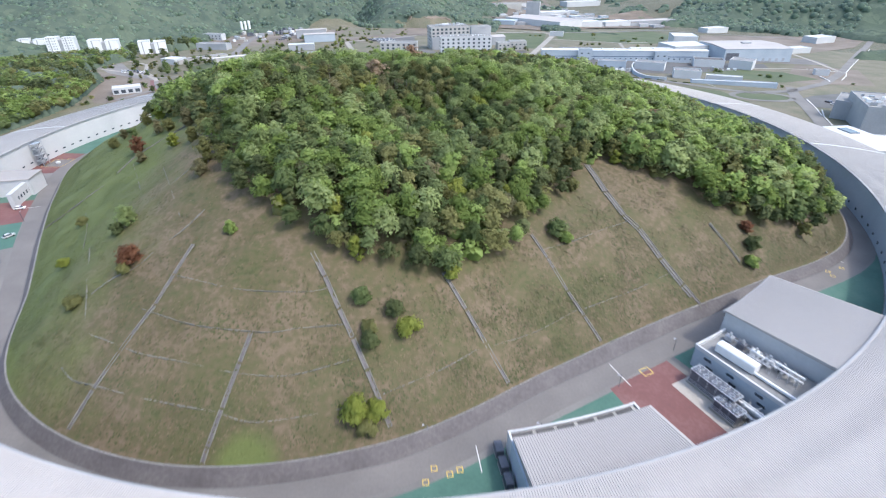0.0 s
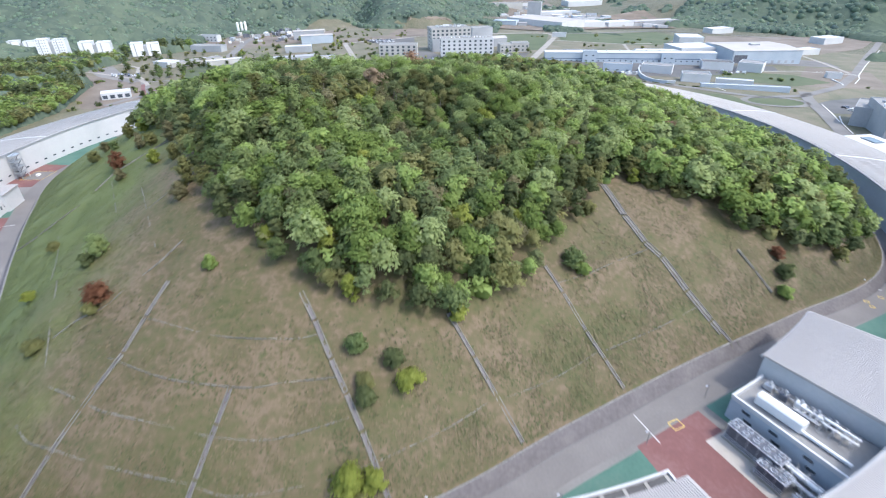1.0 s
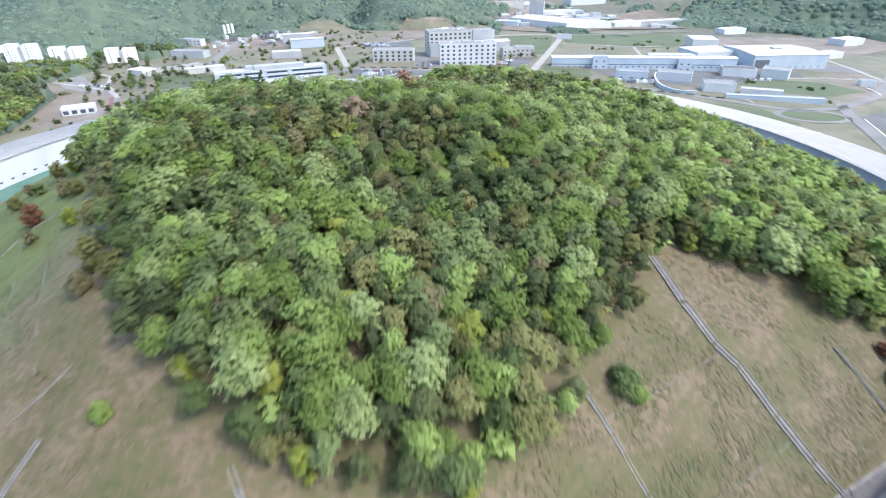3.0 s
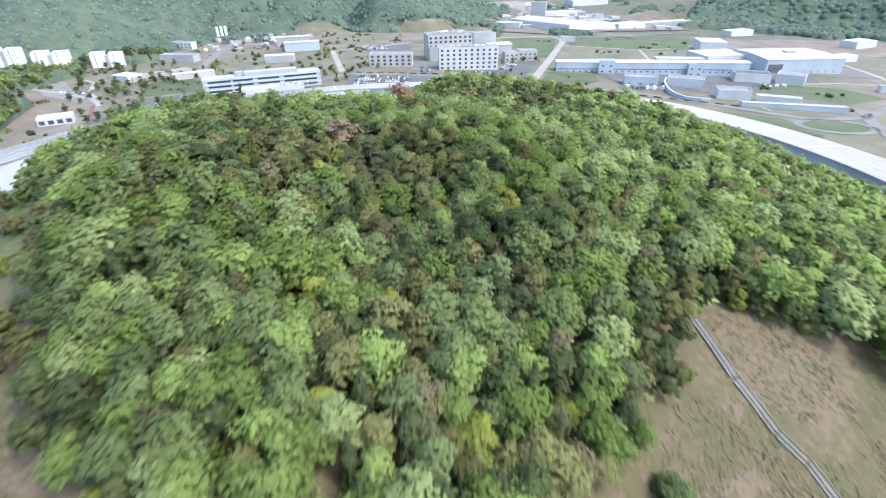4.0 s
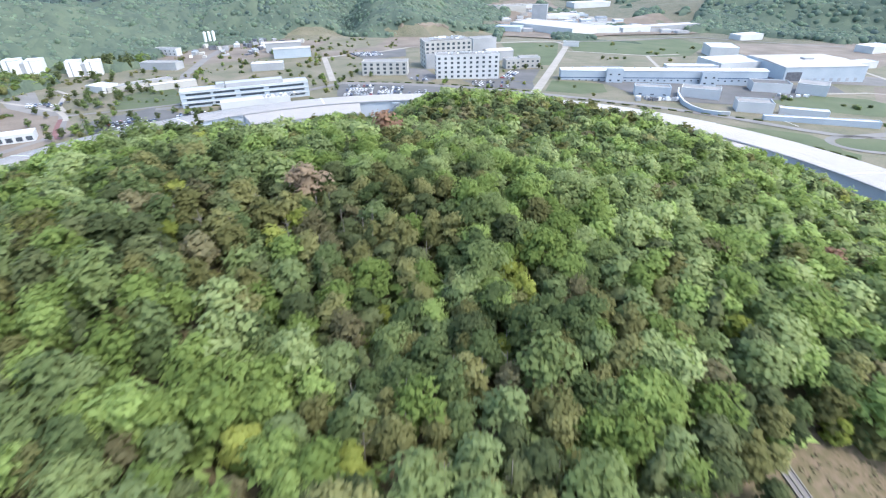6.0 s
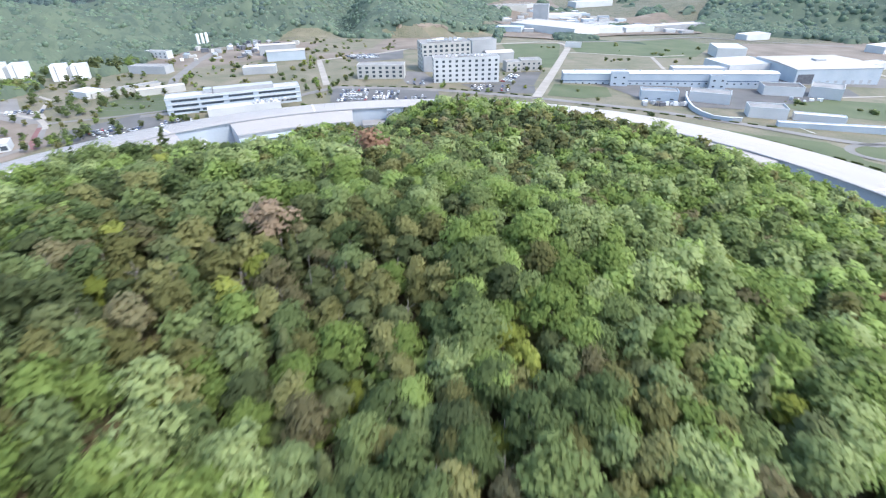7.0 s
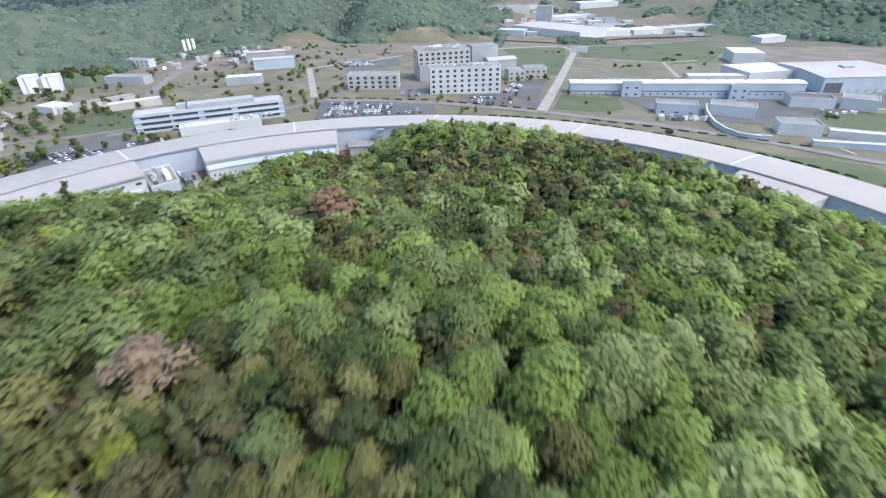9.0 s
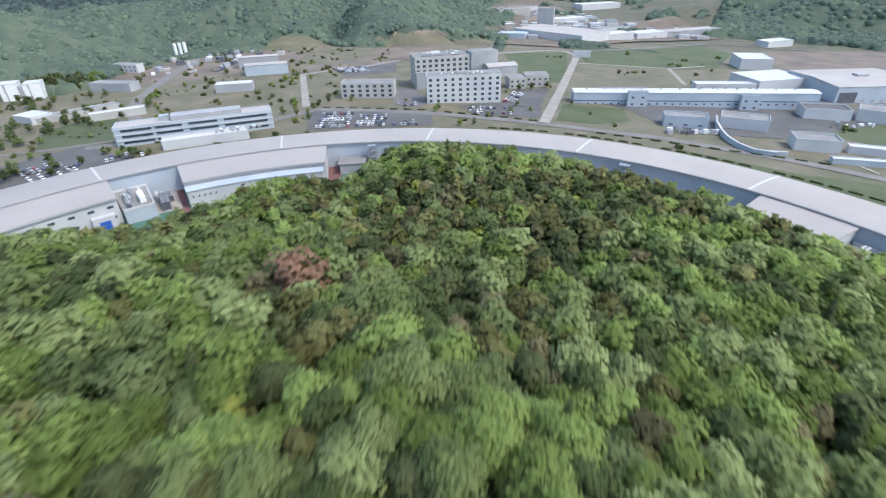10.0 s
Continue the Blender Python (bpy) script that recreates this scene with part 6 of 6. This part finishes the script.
    part("roof_light", sector(bmesh.new(), 193.0, 195.4, a0, a0 + 1.15, 7.0, 7.12, 1.0), DARK_ASPHALT, annex_front, "dull dark roof light")
    part("upstand", sector(bmesh.new(), 193.0, 195.4, a0 + 1.18, a0 + 1.42, 7.0, 7.3, 1.0), CONCRETE, annex_front, "pale upstand between roof lights")
# Skin on the side away from the sun; its shade is in the tint.
part("shaded_wall", sector(bmesh.new(), 195.8, 210.4, -80.9, -80.68, 0, 8.4, 1.0), WALL_BLUE, annex_front, "side wall tinted bluish for shade")
for k in range(3):
    u = placed("cabinet", "dark service cabinet beside the annex wall", "cabinet", 190.5 + 4.2 * k, -81.35, .07, "service cabinets")
    part("casing", boxes((-.9, 0, .15, .9, 3.0, 2.4)), DARK_STEEL, u)
    part("plinth", boxes((-1, -.1, 0, 1, 3.1, .15)), CONCRETE, u)
# the tall annex: eaves trim and wall openings facing the hill
for ob, a0, a1, r0 in ((annex_high, -57.9, -48.7, 181.5), (annex_north, 99.5, 120.3, 187.0), (annex_west, 128.8, 147.0, 187.0), (annex_east, 29.0, 38.8, 189.5)):
    part("eave", sector(bmesh.new(), r0 - .35, r0, a0, a1, 11.6, 12.3, 1.0), WALL_GREY, ob, "grey eaves trim")
    n = int((a1 - a0) / 2.2)
    for k in range(n):
        a = a0 + (k + .5) * (a1 - a0) / n
        for z in (3.2, 8.2):
            part("window", (lambda bm: (box(bm, -1.3, .28, 0, 1.3, .42, 1.2, at_ring(r0, a, z)), bm)[1])(bmesh.new()), GLASS, ob, "dark window")
part("gallery", sector(bmesh.new(), 183.2, 187.2, 100, 120.2, 0, 8.8, 1.0), WALL_WHITE, annex_north, "white lean-to gallery")
part("gallery_roof", sector(bmesh.new(), 182.8, 187.2, 99.9, 120.3, 8.8, 9.15, 1.0, -1.0), WALL_BLUE, annex_north, "bluish gallery roof")
for k in range(5):
    part("window", (lambda bm: (box(bm, -.3, -.12, 0, .3, .02, 1.2, at_ring(183.2, 119.5 - .8 * k, 5.2)), bm)[1])(bmesh.new()), GLASS, annex_north, "narrow dark window")
part("porch", (lambda bm: (box(bm, -4.5, -3, 0, 4.5, .5, 6.2, at_ring(187.2, 131.2)), bm)[1])(bmesh.new()), WALL_WHITE, annex_west, "white entrance porch")
part("shutter", (lambda bm: (box(bm, -2.2, -3.15, .1, 2.2, -2.98, 4.2, at_ring(187.2, 131.2)), bm)[1])(bmesh.new()), BLUE_DOOR, annex_west, "bright blue roller shutter")
# low block and annex houses by the inner wall
block = thing("plant_block", "low grey block against the inner wall of the ring", "building")
part("wall", sector(bmesh.new(), 199, 210.5, 93.8, 97.7, 0, 5.6, 1.0), WALL_GREY, block)
part("roof", sector(bmesh.new(), 198.6, 210.5, 93.6, 97.9, 5.6, 6.0, 1.0), FLAT_ROOF, block)
part("wall", sector(bmesh.new(), 190, 192, -172, -163.5, 0, 6.9, 1.0), WALL_WHITE, annex_left, "white wall with narrow windows")
for k in range(9):
    part("window", (lambda bm: (box(bm, -.45, -.14, 0, .45, .02, 1.5, at_ring(190, -171.4 + .8 * k, 2.4)), bm)[1])(bmesh.new()), GLASS, annex_left, "narrow dark window")
# Whiter skin over the inner wall where it faces the sun: light put into colour.
sunlit_wall = part("sunlit_wall", sector(bmesh.new(), R_IN - .1, R_IN + .25, 147, 200, 0, 13.5, .75), WALL_WHITE, ring, "inner wall whitened on its sunlit side")
for k in range(26):
    part("window", (lambda bm: (box(bm, -.9, -.16, 0, .9, .0, .7, at_ring(R_IN - .1, 149 + 1.75 * k, 2.6)), bm)[1])(bmesh.new()), GLASS, sunlit_wall, "small dark window")
for k in range(30):
    part("window", (lambda bm: (box(bm, -.6, -.16, 0, .6, .0, .9, at_ring(R_IN + .2, -46 + 2.2 * k, 2.2)), bm)[1])(bmesh.new()), GLASS, ring, "small dark window")


def stair_tower(deg, label):
    ob = placed("stair_tower", label, "stair tower", 207.6, deg, .07)
    for x in (-2.4, 2.4):
        for y in (-1.6, 1.6):
            part("post", boxes((x - .15, y - .15, 0, x + .15, y + .15, 13.5)), STEEL, ob)
    for k in range(4):
        z = 3.2 * (k + 1)
        part("landing", boxes((-2.5, -1.7, z, 2.5, 1.7, z + .15)), STEEL, ob)
        bm = bmesh.new()
        tube(bm, (-2.2, -1, z - 3.1), (2.2, -1, z), .18, 6)
        tube(bm, (-2.4, 1.6, z + 1), (2.4, 1.6, z + 1), .06, 6)
        tube(bm, (-2.4, -1.6, z + 1), (2.4, -1.6, z + 1), .06, 6)
        part("flight", bm, DARK_STEEL, ob)


for deg in (179.4, 55.0, 92.6):
    stair_tower(deg, "open steel stair tower against the ring's inner wall")

# attached roof on the outside of the ring
porch = thing("entrance_hall", "low white roofed entrance hall on the outside of the ring", "building")
part("wall", sector(bmesh.new(), 249.5, 268, -3, 6.5, -2, 8.0, 1.0), WALL_WHITE, porch)
part("roof", sector(bmesh.new(), 249.4, 269, -3.2, 6.8, 8.0, 8.5, 1.0), WHITE_ROOF, porch)
part("skylight", sector(bmesh.new(), 257, 263, 3.4, 5.6, 8.5, 9.0, 1.0), GLASS, porch, "glazed roof light")

# ---------- marks, posts and cars in the yard ----------
def mark(name, r, deg, w, d, mat, label, z=.11):
    ob = placed(name, label, "road marking", r, deg, z, "painted marks of the yard")
    part("stripe", boxes((-w / 2, -d / 2, 0, w / 2, -d / 2 + .22, .02), (-w / 2, d / 2 - .22, 0, w / 2, d / 2, .02),
                         (-w / 2, -d / 2 + .22, 0, -w / 2 + .22, d / 2 - .22, .02), (w / 2 - .22, -d / 2 + .22, 0, w / 2, d / 2 - .22, .02)), mat, ob)


mark("marking", 180, -66.2, 3.2, 2.6, LINE_YELLOW, "yellow painted square on the red paving")
for r, a in ((197.6, -86.5), (194.3, -85.9), (196.1, -84.9), (195.2, -84.2), (195, -36.6), (196.5, -37.3), (199, -35)):
    mark("marking", r, a, 1.5, 1.5, LINE_YELLOW, "small yellow painted square on the green paving")
mark("helipad", 202, 178.5, 12.5, 11.5, LINE_YELLOW, "yellow outlined landing square on the red paving")
field = placed("landing_field", "pale grey field inside the landing square with a small white unit", "pavement", 202, 178.5, .1)
part("slab", boxes((-5.6, -5.1, 0, 5.6, 5.1, .015)), ROAD, field, "pale grey slab")
part("unit", round_box(-1.0, -.7, .015, 1.0, .7, .9, .1), TANK_WHITE, field, "small white unit")
for r, a, ln in ((178, -68.6, 9), (193, -82.8, 7), (196, -33.5, 7), (183, -163, 6), (190, 177, 6)):
    ob = placed("stripe", "white painted line across the yard", "road marking", r, a, .12, "painted marks of the yard")
    part("line", boxes((-.11, -ln / 2, 0, .11, ln / 2, .02)), LINE_WHITE, ob)
for r, a in ((189.5, -78.0), (181.5, -69.6), (177.2, -61.8), (186, -86.2), (193, -34.6), (186.5, 168), (182, -158), (184, -146)):
    ob = placed("yard_lamp", "thin dark lamp post on the yard's edge", "lamp post", r, a, .05, "lamp posts of the yard")
    bm = bmesh.new()
    tube(bm, (0, 0, 0), (0, 0, 4.6), .09, 8, .06)
    part("post", bm, DARK_STEEL, ob)
    bm = bmesh.new()
    tube(bm, (0, 0, 4.5), (.9, 0, 4.8), .05, 6)
    part("arm", bm, DARK_STEEL, ob)
    part("head", boxes((.7, -.15, 4.7, 1.3, .15, 4.9)), STEEL, ob)


def car_mesh(kind):
    bm = bmesh.new()
    if kind == "body":
        prof = [(-2.15, .35), (2.15, .35), (2.2, .75), (1.3, .92), (-1.9, .95), (-2.2, .8)]
        w = .86
    else:
        prof = [(1.25, .9), (.55, 1.42), (-1.3, 1.45), (-1.95, .93)]
        w = .74
    a = [bm.verts.new((x, -w, z)) for x, z in prof]
    b = [bm.verts.new((x, w, z)) for x, z in prof]
    n = len(prof)
    for i in range(n):
        bm.faces.new((a[i], a[(i + 1) % n], b[(i + 1) % n], b[i]))
    bm.faces.new(a[::-1])
    bm.faces.new(b)
    bmesh.ops.recalc_face_normals(bm, faces=bm.faces[:])
    me = bpy.data.meshes.new(kind)
    bm.to_mesh(me)
    bm.free()
    return me


CAR_PAINTS = [("white", (.7, .7, .7)), ("silver", (.38, .39, .4)), ("black", (.025, .025, .03)), ("dark blue", (.04, .06, .14)), ("pearl white", (.62, .62, .6)), ("red", (.3, .03, .03))]
CAR_GLASS, WHEEL = car_mesh("cabin"), None
CAR_GLASS.materials.append(GLASS)
bm = bmesh.new()
tube(bm, (0, -.1, 0), (0, .1, 0), .32, 10)
WHEEL = bpy.data.meshes.new("wheel")
bm.to_mesh(WHEEL)
bm.free()
WHEEL.materials.append(TYRE)
CARS = []
for name, col in CAR_PAINTS:
    me = car_mesh("body")
    me.materials.append(material(name + " car paint", [col, tuple(c * 1.1 for c in col)], scale=1, rough=.3, bump=0))
    CARS.append((name, me))


def car(x, y, z, turn, k, place):
    name, me = CARS[k]
    ob = thing("car", name + " car parked in " + place, "car", x, y, z, turn, "cars in " + place)
    link("body", me, None, ob)
    link("cabin", CAR_GLASS, None, ob)
    top = bmesh.new()
    box(top, -1.25, -.72, 1.42, .5, .72, 1.48)
    part("roof_panel", top, me.materials[0], ob)
    for px in (-1.35, 1.35):
        for py in (-.8, .8):
            w = link("wheel", WHEEL, None, ob)
            w.location = (px, py, .32)


rng = random.Random(31)
def park(x0, y0, turn, rows, cols, place, pitch=2.7, gap=6.2, fill=.85, lift=.2):
    c, s = math.cos(radians(turn)), math.sin(radians(turn))
    for i in range(rows):
        for j in range(cols):
            if rng.random() > fill:
                continue
            u, v = j * pitch + rng.uniform(-.15, .15), i * gap + (i // 2) * 3.5 + rng.uniform(-.3, .3)
            x, y = x0 + c * u - s * v, y0 + s * u + c * v
            car(x, y, land_height(x, y) + lift, turn + 90 + rng.choice((0, 180)) + rng.uniform(-3, 3), rng.choices(range(6), (4, 5, 5, 3, 2, 1))[0], place)


park(-58, 284, 2, 5, 9, "the car park by the ring", fill=.85)
park(-30, 286, 0, 4, 8, "the car park by the ring", fill=.8)
park(-4, 286, 0, 2, 7, "the car park by the ring", fill=.5)
park(-72, 468, 28, 4, 13, "the car park behind the laboratories", fill=.9)
park(52, 309, 0, 3, 12, "the car park before the white laboratories", fill=.45)
park(88, 345, 70, 2, 14, "the car park beside the laboratory wing", fill=.6)
park(-196, 196, 52, 4, 10, "the car park by the office", fill=.65)
park(-172, 226, 30, 2, 8, "the car park by the office", fill=.6)
park(322, 120, 30, 3, 8, "the car park by the research block", fill=.3)
park(-262, 184, 30, 1, 4, "the depot yard", fill=.8)
car(-180, -55, .1, 15, 0, "the ring's yard")
car(-165, -82, .1, 60, 1, "the ring's yard")

# ---------- hedges, trees and roof machines outside the ring ----------
def hedge_mesh():
    nr = np.random.default_rng(4)
    lumps = [(x, nr.uniform(-.15, .15), .45, .6) for x in np.linspace(-2.6, 2.6, 7)]
    v, f = blob(nr, lumps, 1.0)
    c, g = leaf_cards(nr, lumps, 60, .3)
    me = fast_mesh("hedge", np.concatenate([v, c]), np.concatenate([f, g + len(v)]))
    me.materials.append(LEAF_DARK)
    return me


HEDGE = hedge_mesh()
def hedge(x, y, turn):
    ob = link("hedge", HEDGE, None, None, "short clipped dark hedge along the road", "hedge", "hedges along the ring road")
    ob.matrix_world = pose(x, y, land_height(x, y) + .1, 0, 0, turn)


for k in range(46):
    a = 26 + 1.75 * k
    if (k % 7) in (3,):
        continue
    for r in (273.5, 281) if a < 78 else (273.5,):
        x, y, _ = polar(r, a)
        hedge(x, y, a + 90)
for x0, y0, x1, y1, n in ((-66, 336, 20, 322, 8), (30, 317, 100, 288, 7), (-190, 262, -96, 252, 7), (130, 262, 250, 200, 12)):
    for k in range(n):
        t = (k + .5) / n
        hedge(x0 + (x1 - x0) * t, y0 + (y1 - y0) * t, math.degrees(math.atan2(y1 - y0, x1 - x0)))


def site_tree(x, y, k, size):
    ob = thing("tree", SPECIES[k][9].replace("in the hillside wood", "on the levelled site"), "tree", x, y, land_height(x, y) - .1, rng.uniform(0, 360), "trees on the levelled site")
    ob.scale = (size, size, size)
    link("trunk", TRUNKS[k], None, ob)
    link("crown", SITE_CROWNS[k], None, ob)


SITE_CROWNS = []
for k, s in enumerate(SPECIES):
    v, f = crown_arrays(700 + k, s[1], s[2], 10, 260, .62, s[6] * .15, s[0])
    me = fast_mesh("crown", v, f)
    me.materials.append(s[7])
    SITE_CROWNS.append(me)
for x, y, k, size in [(100, 392, 1, .8), (112, 396, 4, .9), (96, 402, 1, .8), (127, 402, 4, .9), (90, 335, 3, .6), (98, 318, 6, .6), (82, 312, 3, .7), (64, 300, 0, .6), (28, 324, 1, .7), (26, 318, 0, .7),
                      (-62, 352, 4, .8), (-44, 356, 1, .7), (-12, 356, 4, .5), (-88, 345, 0, .9), (-84, 330, 0, .8), (-80, 318, 3, .7), (-92, 322, 1, .8), (-76, 300, 6, .6), (-98, 296, 0, .7),
                      (-120, 470, 6, .9), (-112, 452, 1, .8), (-96, 440, 0, .7), (-188, 430, 1, .7), (-200, 445, 3, .7), (-210, 420, 0, .7), (-226, 300, 1, .9), (-234, 306, 4, .8), (-244, 300, 4, 1.0),
                      (-256, 298, 1, 1.0), (-262, 288, 4, .9), (-250, 322, 1, .8), (-242, 330, 3, .8), (-236, 336, 4, .7), (-214, 320, 4, .7), (-206, 312, 0, .5), (-278, 296, 1, 1.0), (-286, 290, 4, .9),
                      (-168, 232, 0, .7), (-160, 238, 1, .6), (-184, 222, 4, .8), (-196, 216, 1, .9), (-206, 226, 4, .9), (-214, 206, 1, .9), (-150, 232, 3, .6), (-222, 232, 0, .7), (-230, 246, 3, .7),
                      (-128, 254, 1, .5), (-190, 204, 4, .8), (-222, 190, 1, 1.0), (-232, 176, 4, .9), (-210, 184, 0, .8), (-330, 372, 4, 1.0), (-362, 366, 4, 1.1), (-300, 372, 1, 1.0), (-290, 352, 4, .8), (-310, 360, 1, .9),
                      (-276, 384, 4, .9), (-268, 392, 1, .8), (-282, 372, 3, .8), (-240, 360, 0, .6), (-226, 366, 3, .6), (-216, 380, 0, .6), (-262, 440, 1, .8), (-270, 452, 3, .8), (-230, 470, 1, .7),
                      (238, 262, 4, .5), (232, 266, 4, .5), (246, 256, 4, .5), (412, 378, 4, 1.0), (420, 386, 4, .9), (262, 202, 3, .4), (134, 338, 4, .6), (-272, 246, 1, .8), (-282, 236, 4, .9), (-268, 208, 1, .8),
                      (-240, 224, 3, .7), (-250, 262, 0, .7), (-262, 270, 1, .9), (-246, 280, 4, .8), (-176, 300, 6, .6), (-184, 312, 0, .6), (-164, 306, 3, .5), (-196, 340, 0, .6), (-204, 352, 6, .6),
                      (-339, 351, 4, 1.5), (-306, 352, 4, 1.5), (-256, 253, 1, 1.1), (-264, 258, 4, 1.0), (-248, 257, 1, 1.1), (-281, 274, 3, 1.0), (-272, 283, 1, 1.0), (-217, 193, 1, 1.2), (-211, 197, 4, 1.2), (-212, 206, 1, 1.2), (-222, 186, 0, 1.0),
                      (-214, 179, 3, .8), (-228, 182, 4, 1.0), (-238, 304, 4, .9), (-247, 289, 1, .9), (-253, 314, 1, 1.0), (-258, 322, 4, 1.0), (-246, 330, 4, 1.0), (-224, 340, 4, .8), (-213, 359, 3, .9), (-210, 352, 1, .9), (-218, 372, 0, .8), (-223, 394, 6, .9),
                      (-160, 233, 4, .6), (-152, 238, 1, .6), (-68, 306, 1, .7), (-71, 290, 4, .5), (-72, 320, 0, .6), (-70, 332, 1, .7), (-68, 344, 4, .7), (-119, 435, 6, 1.1), (-110, 424, 0, .9), (-175, 488, 1, .9), (-190, 474, 3, .9),
                      (-300, 282, 4, 1.1), (-312, 300, 1, 1.1), (-330, 330, 4, 1.1), (-295, 340, 1, 1.0), (-352, 352, 1, 1.1), (-270, 230, 3, .7), (-236, 262, 0, .7), (43, 282, 0, .7), (53, 284, 1, .6), (-180, 238, 1, .7), (-172, 244, 4, .6)]:
    if size > .55:
        site_tree(x, y, k, size)

# machines on and before the buildings outside
def box_unit(x, y, z, w, d, h, mat, label, turn=0):
    ob = thing("machine", label, "machine", x, y, z, turn, "machines of the works")
    part("casing", round_box(-w / 2, -d / 2, .15, w / 2, d / 2, h, min(.2, h * .15)), mat, ob)
    part("base", boxes((-w / 2 - .1, -d / 2 - .1, 0, w / 2 + .1, d / 2 + .1, .15)), CONCRETE, ob)


for k in range(16):
    t = k / 16
    box_unit(-112 + 26 * (t if k % 2 else t * .95) - 6, 262 + 9 * t + (2.5 if k % 2 else -1), 5.2, 1.8, 1.6, 1.7, (STEEL, TANK_WHITE, WALL_GREY)[k % 3], "grey machine on the low annex roof", 22)
for k in range(26):
    x, y = 180 + rng.uniform(0, 36), 258 + rng.uniform(0, 9)
    box_unit(x, y, land_height(x, y) + .2, rng.uniform(1, 4), rng.uniform(1, 2.2), rng.uniform(1.2, 3.4), rng.choice((STEEL, TANK_WHITE, WALL_GREY, DARK_STEEL)), "pale machine in the yard of the pump house")
for k in range(14):
    x, y = 30 + 42 * k / 14 + rng.uniform(-1, 1), 347 + rng.uniform(0, 7)
    box_unit(x, y, 21.1, rng.uniform(1, 3), rng.uniform(1, 2), rng.uniform(.8, 1.8), rng.choice((STEEL, WALL_GREY, TANK_WHITE)), "grey machine on the laboratory roof")
for k in range(16):
    x, y = 14 + 36 * (k % 8) / 8 + rng.uniform(-1, 1), (406, 414)[k // 8] + k % 8 * .9
    box_unit(x, y, 25.4, rng.uniform(2, 5), rng.uniform(1.2, 2.4), rng.uniform(1, 2.6), rng.choice((STEEL, WALL_GREY, TANK_WHITE)), "grey machine on the laboratory roof")
for k in range(60):
    x, y = rng.uniform(-320, -160), rng.uniform(470, 620)
    box_unit(x, y, land_height(x, y) + .15, rng.uniform(2, 9), rng.uniform(2, 6), rng.uniform(1.5, 5), rng.choice((STEEL, TANK_WHITE, WALL_GREY, BEIGE, DARK_STEEL)), "stacked goods in the works yard", rng.uniform(0, 90))
for k in range(10):
    a = 30 + 3.1 * k + rng.uniform(-.5, .5)
    x, y, _ = polar(256 + rng.uniform(0, 4), a)
    box_unit(x, y, 0 + land_height(x, y), 1.4, 1.4, 1.6, TANK_WHITE, "small white cabinet beside the ring wall", a)


for k in range(28):
    u, v = 3 + (k % 7) * 6 + rng.uniform(-1, 1), 6 + (k // 7) * 9 + rng.uniform(-2, 2)
    a = math.atan2(-20, 44)
    x, y = 286 + u * math.cos(a) - v * math.sin(a), 44 + u * math.sin(a) + v * math.cos(a)
    box_unit(x, y, land_height(308, 34) + 16.12, rng.uniform(1.5, 4), rng.uniform(1.2, 2.6), rng.uniform(1, 2.4), rng.choice((STEEL, TANK_WHITE, WALL_GREY)), "grey machine on the research block roof", math.degrees(a))
for k in range(22):
    x, y = 318 + rng.uniform(-12, 22), 290 + rng.uniform(-16, 26)
    if any(abs(x - a) < r and abs(y - b) < r for a, b, r in KEPT_FREE):
        continue
    box_unit(x, y, land_height(x, y) + .25, rng.uniform(1, 4), rng.uniform(1, 3), rng.uniform(1, 3), rng.choice((STEEL, TANK_WHITE, WALL_GREY, BEIGE)), "pale goods in the asphalt yard", rng.uniform(0, 90))
park(-300, 252, 28, 2, 9, "the gravel yard", fill=.7)
park(-4, 336, 5, 2, 6, "the laboratory forecourt", fill=.7)
park(206, 262, -20, 1, 5, "the plant yard", fill=.5)

# ---------- scrub on the site ----------
def scrub():
    rng = random.Random(63)
    shapes = []
    for k in range(3):
        nr = np.random.default_rng(860 + k)
        lumps = [(nr.uniform(-.8, .8), nr.uniform(-.8, .8), nr.uniform(.2, .7), nr.uniform(.5, .9)) for _ in range(4)]
        v, f = blob(nr, [(0, 0, .1, .9)], 1.0, 4, 5)
        c, g = leaf_cards(nr, lumps, 40, .5)
        shapes.append((np.concatenate([v, c]), np.concatenate([f, g + len(v)])))
    lots = [(-24, 305, 46), (80, 318, 30), (-44, 490, 34), (-185, 215, 30), (335, 140, 40)]
    sets = {0: [], 1: [], 2: []}
    for _ in range(3800):
        x, y = rng.uniform(-380, 420), rng.uniform(130, 640)
        if built_up(x, y) > .02 or math.hypot(x, y) < 259:
            continue
        n = noise.noise(Vector((x / 26, y / 26, 6))) + (.12 if x < -60 else -.22)
        if n < .2 or any(math.hypot(x - a, y - b) < r for a, b, r in lots):
            continue
        if any(abs(x - a) < r and abs(y - b) < r for a, b, r in KEPT_FREE):
            continue
        sets[rng.choices((0, 1, 2), (4, 4, 3))[0]].append((x, y, land_height(x, y), rng.uniform(0, 360), rng.uniform(.7, 2.6), rng.randrange(3)))
    for k, mat, label in ((0, LEAF_OLIVE, "olive scrub on the levelled site"), (1, LEAF_MID, "green scrub on the levelled site"), (2, LEAF_DARK, "dark scrub on the levelled site")):
        scatter("scrub", sets[k], shapes, mat, label, "scrub")


scrub()
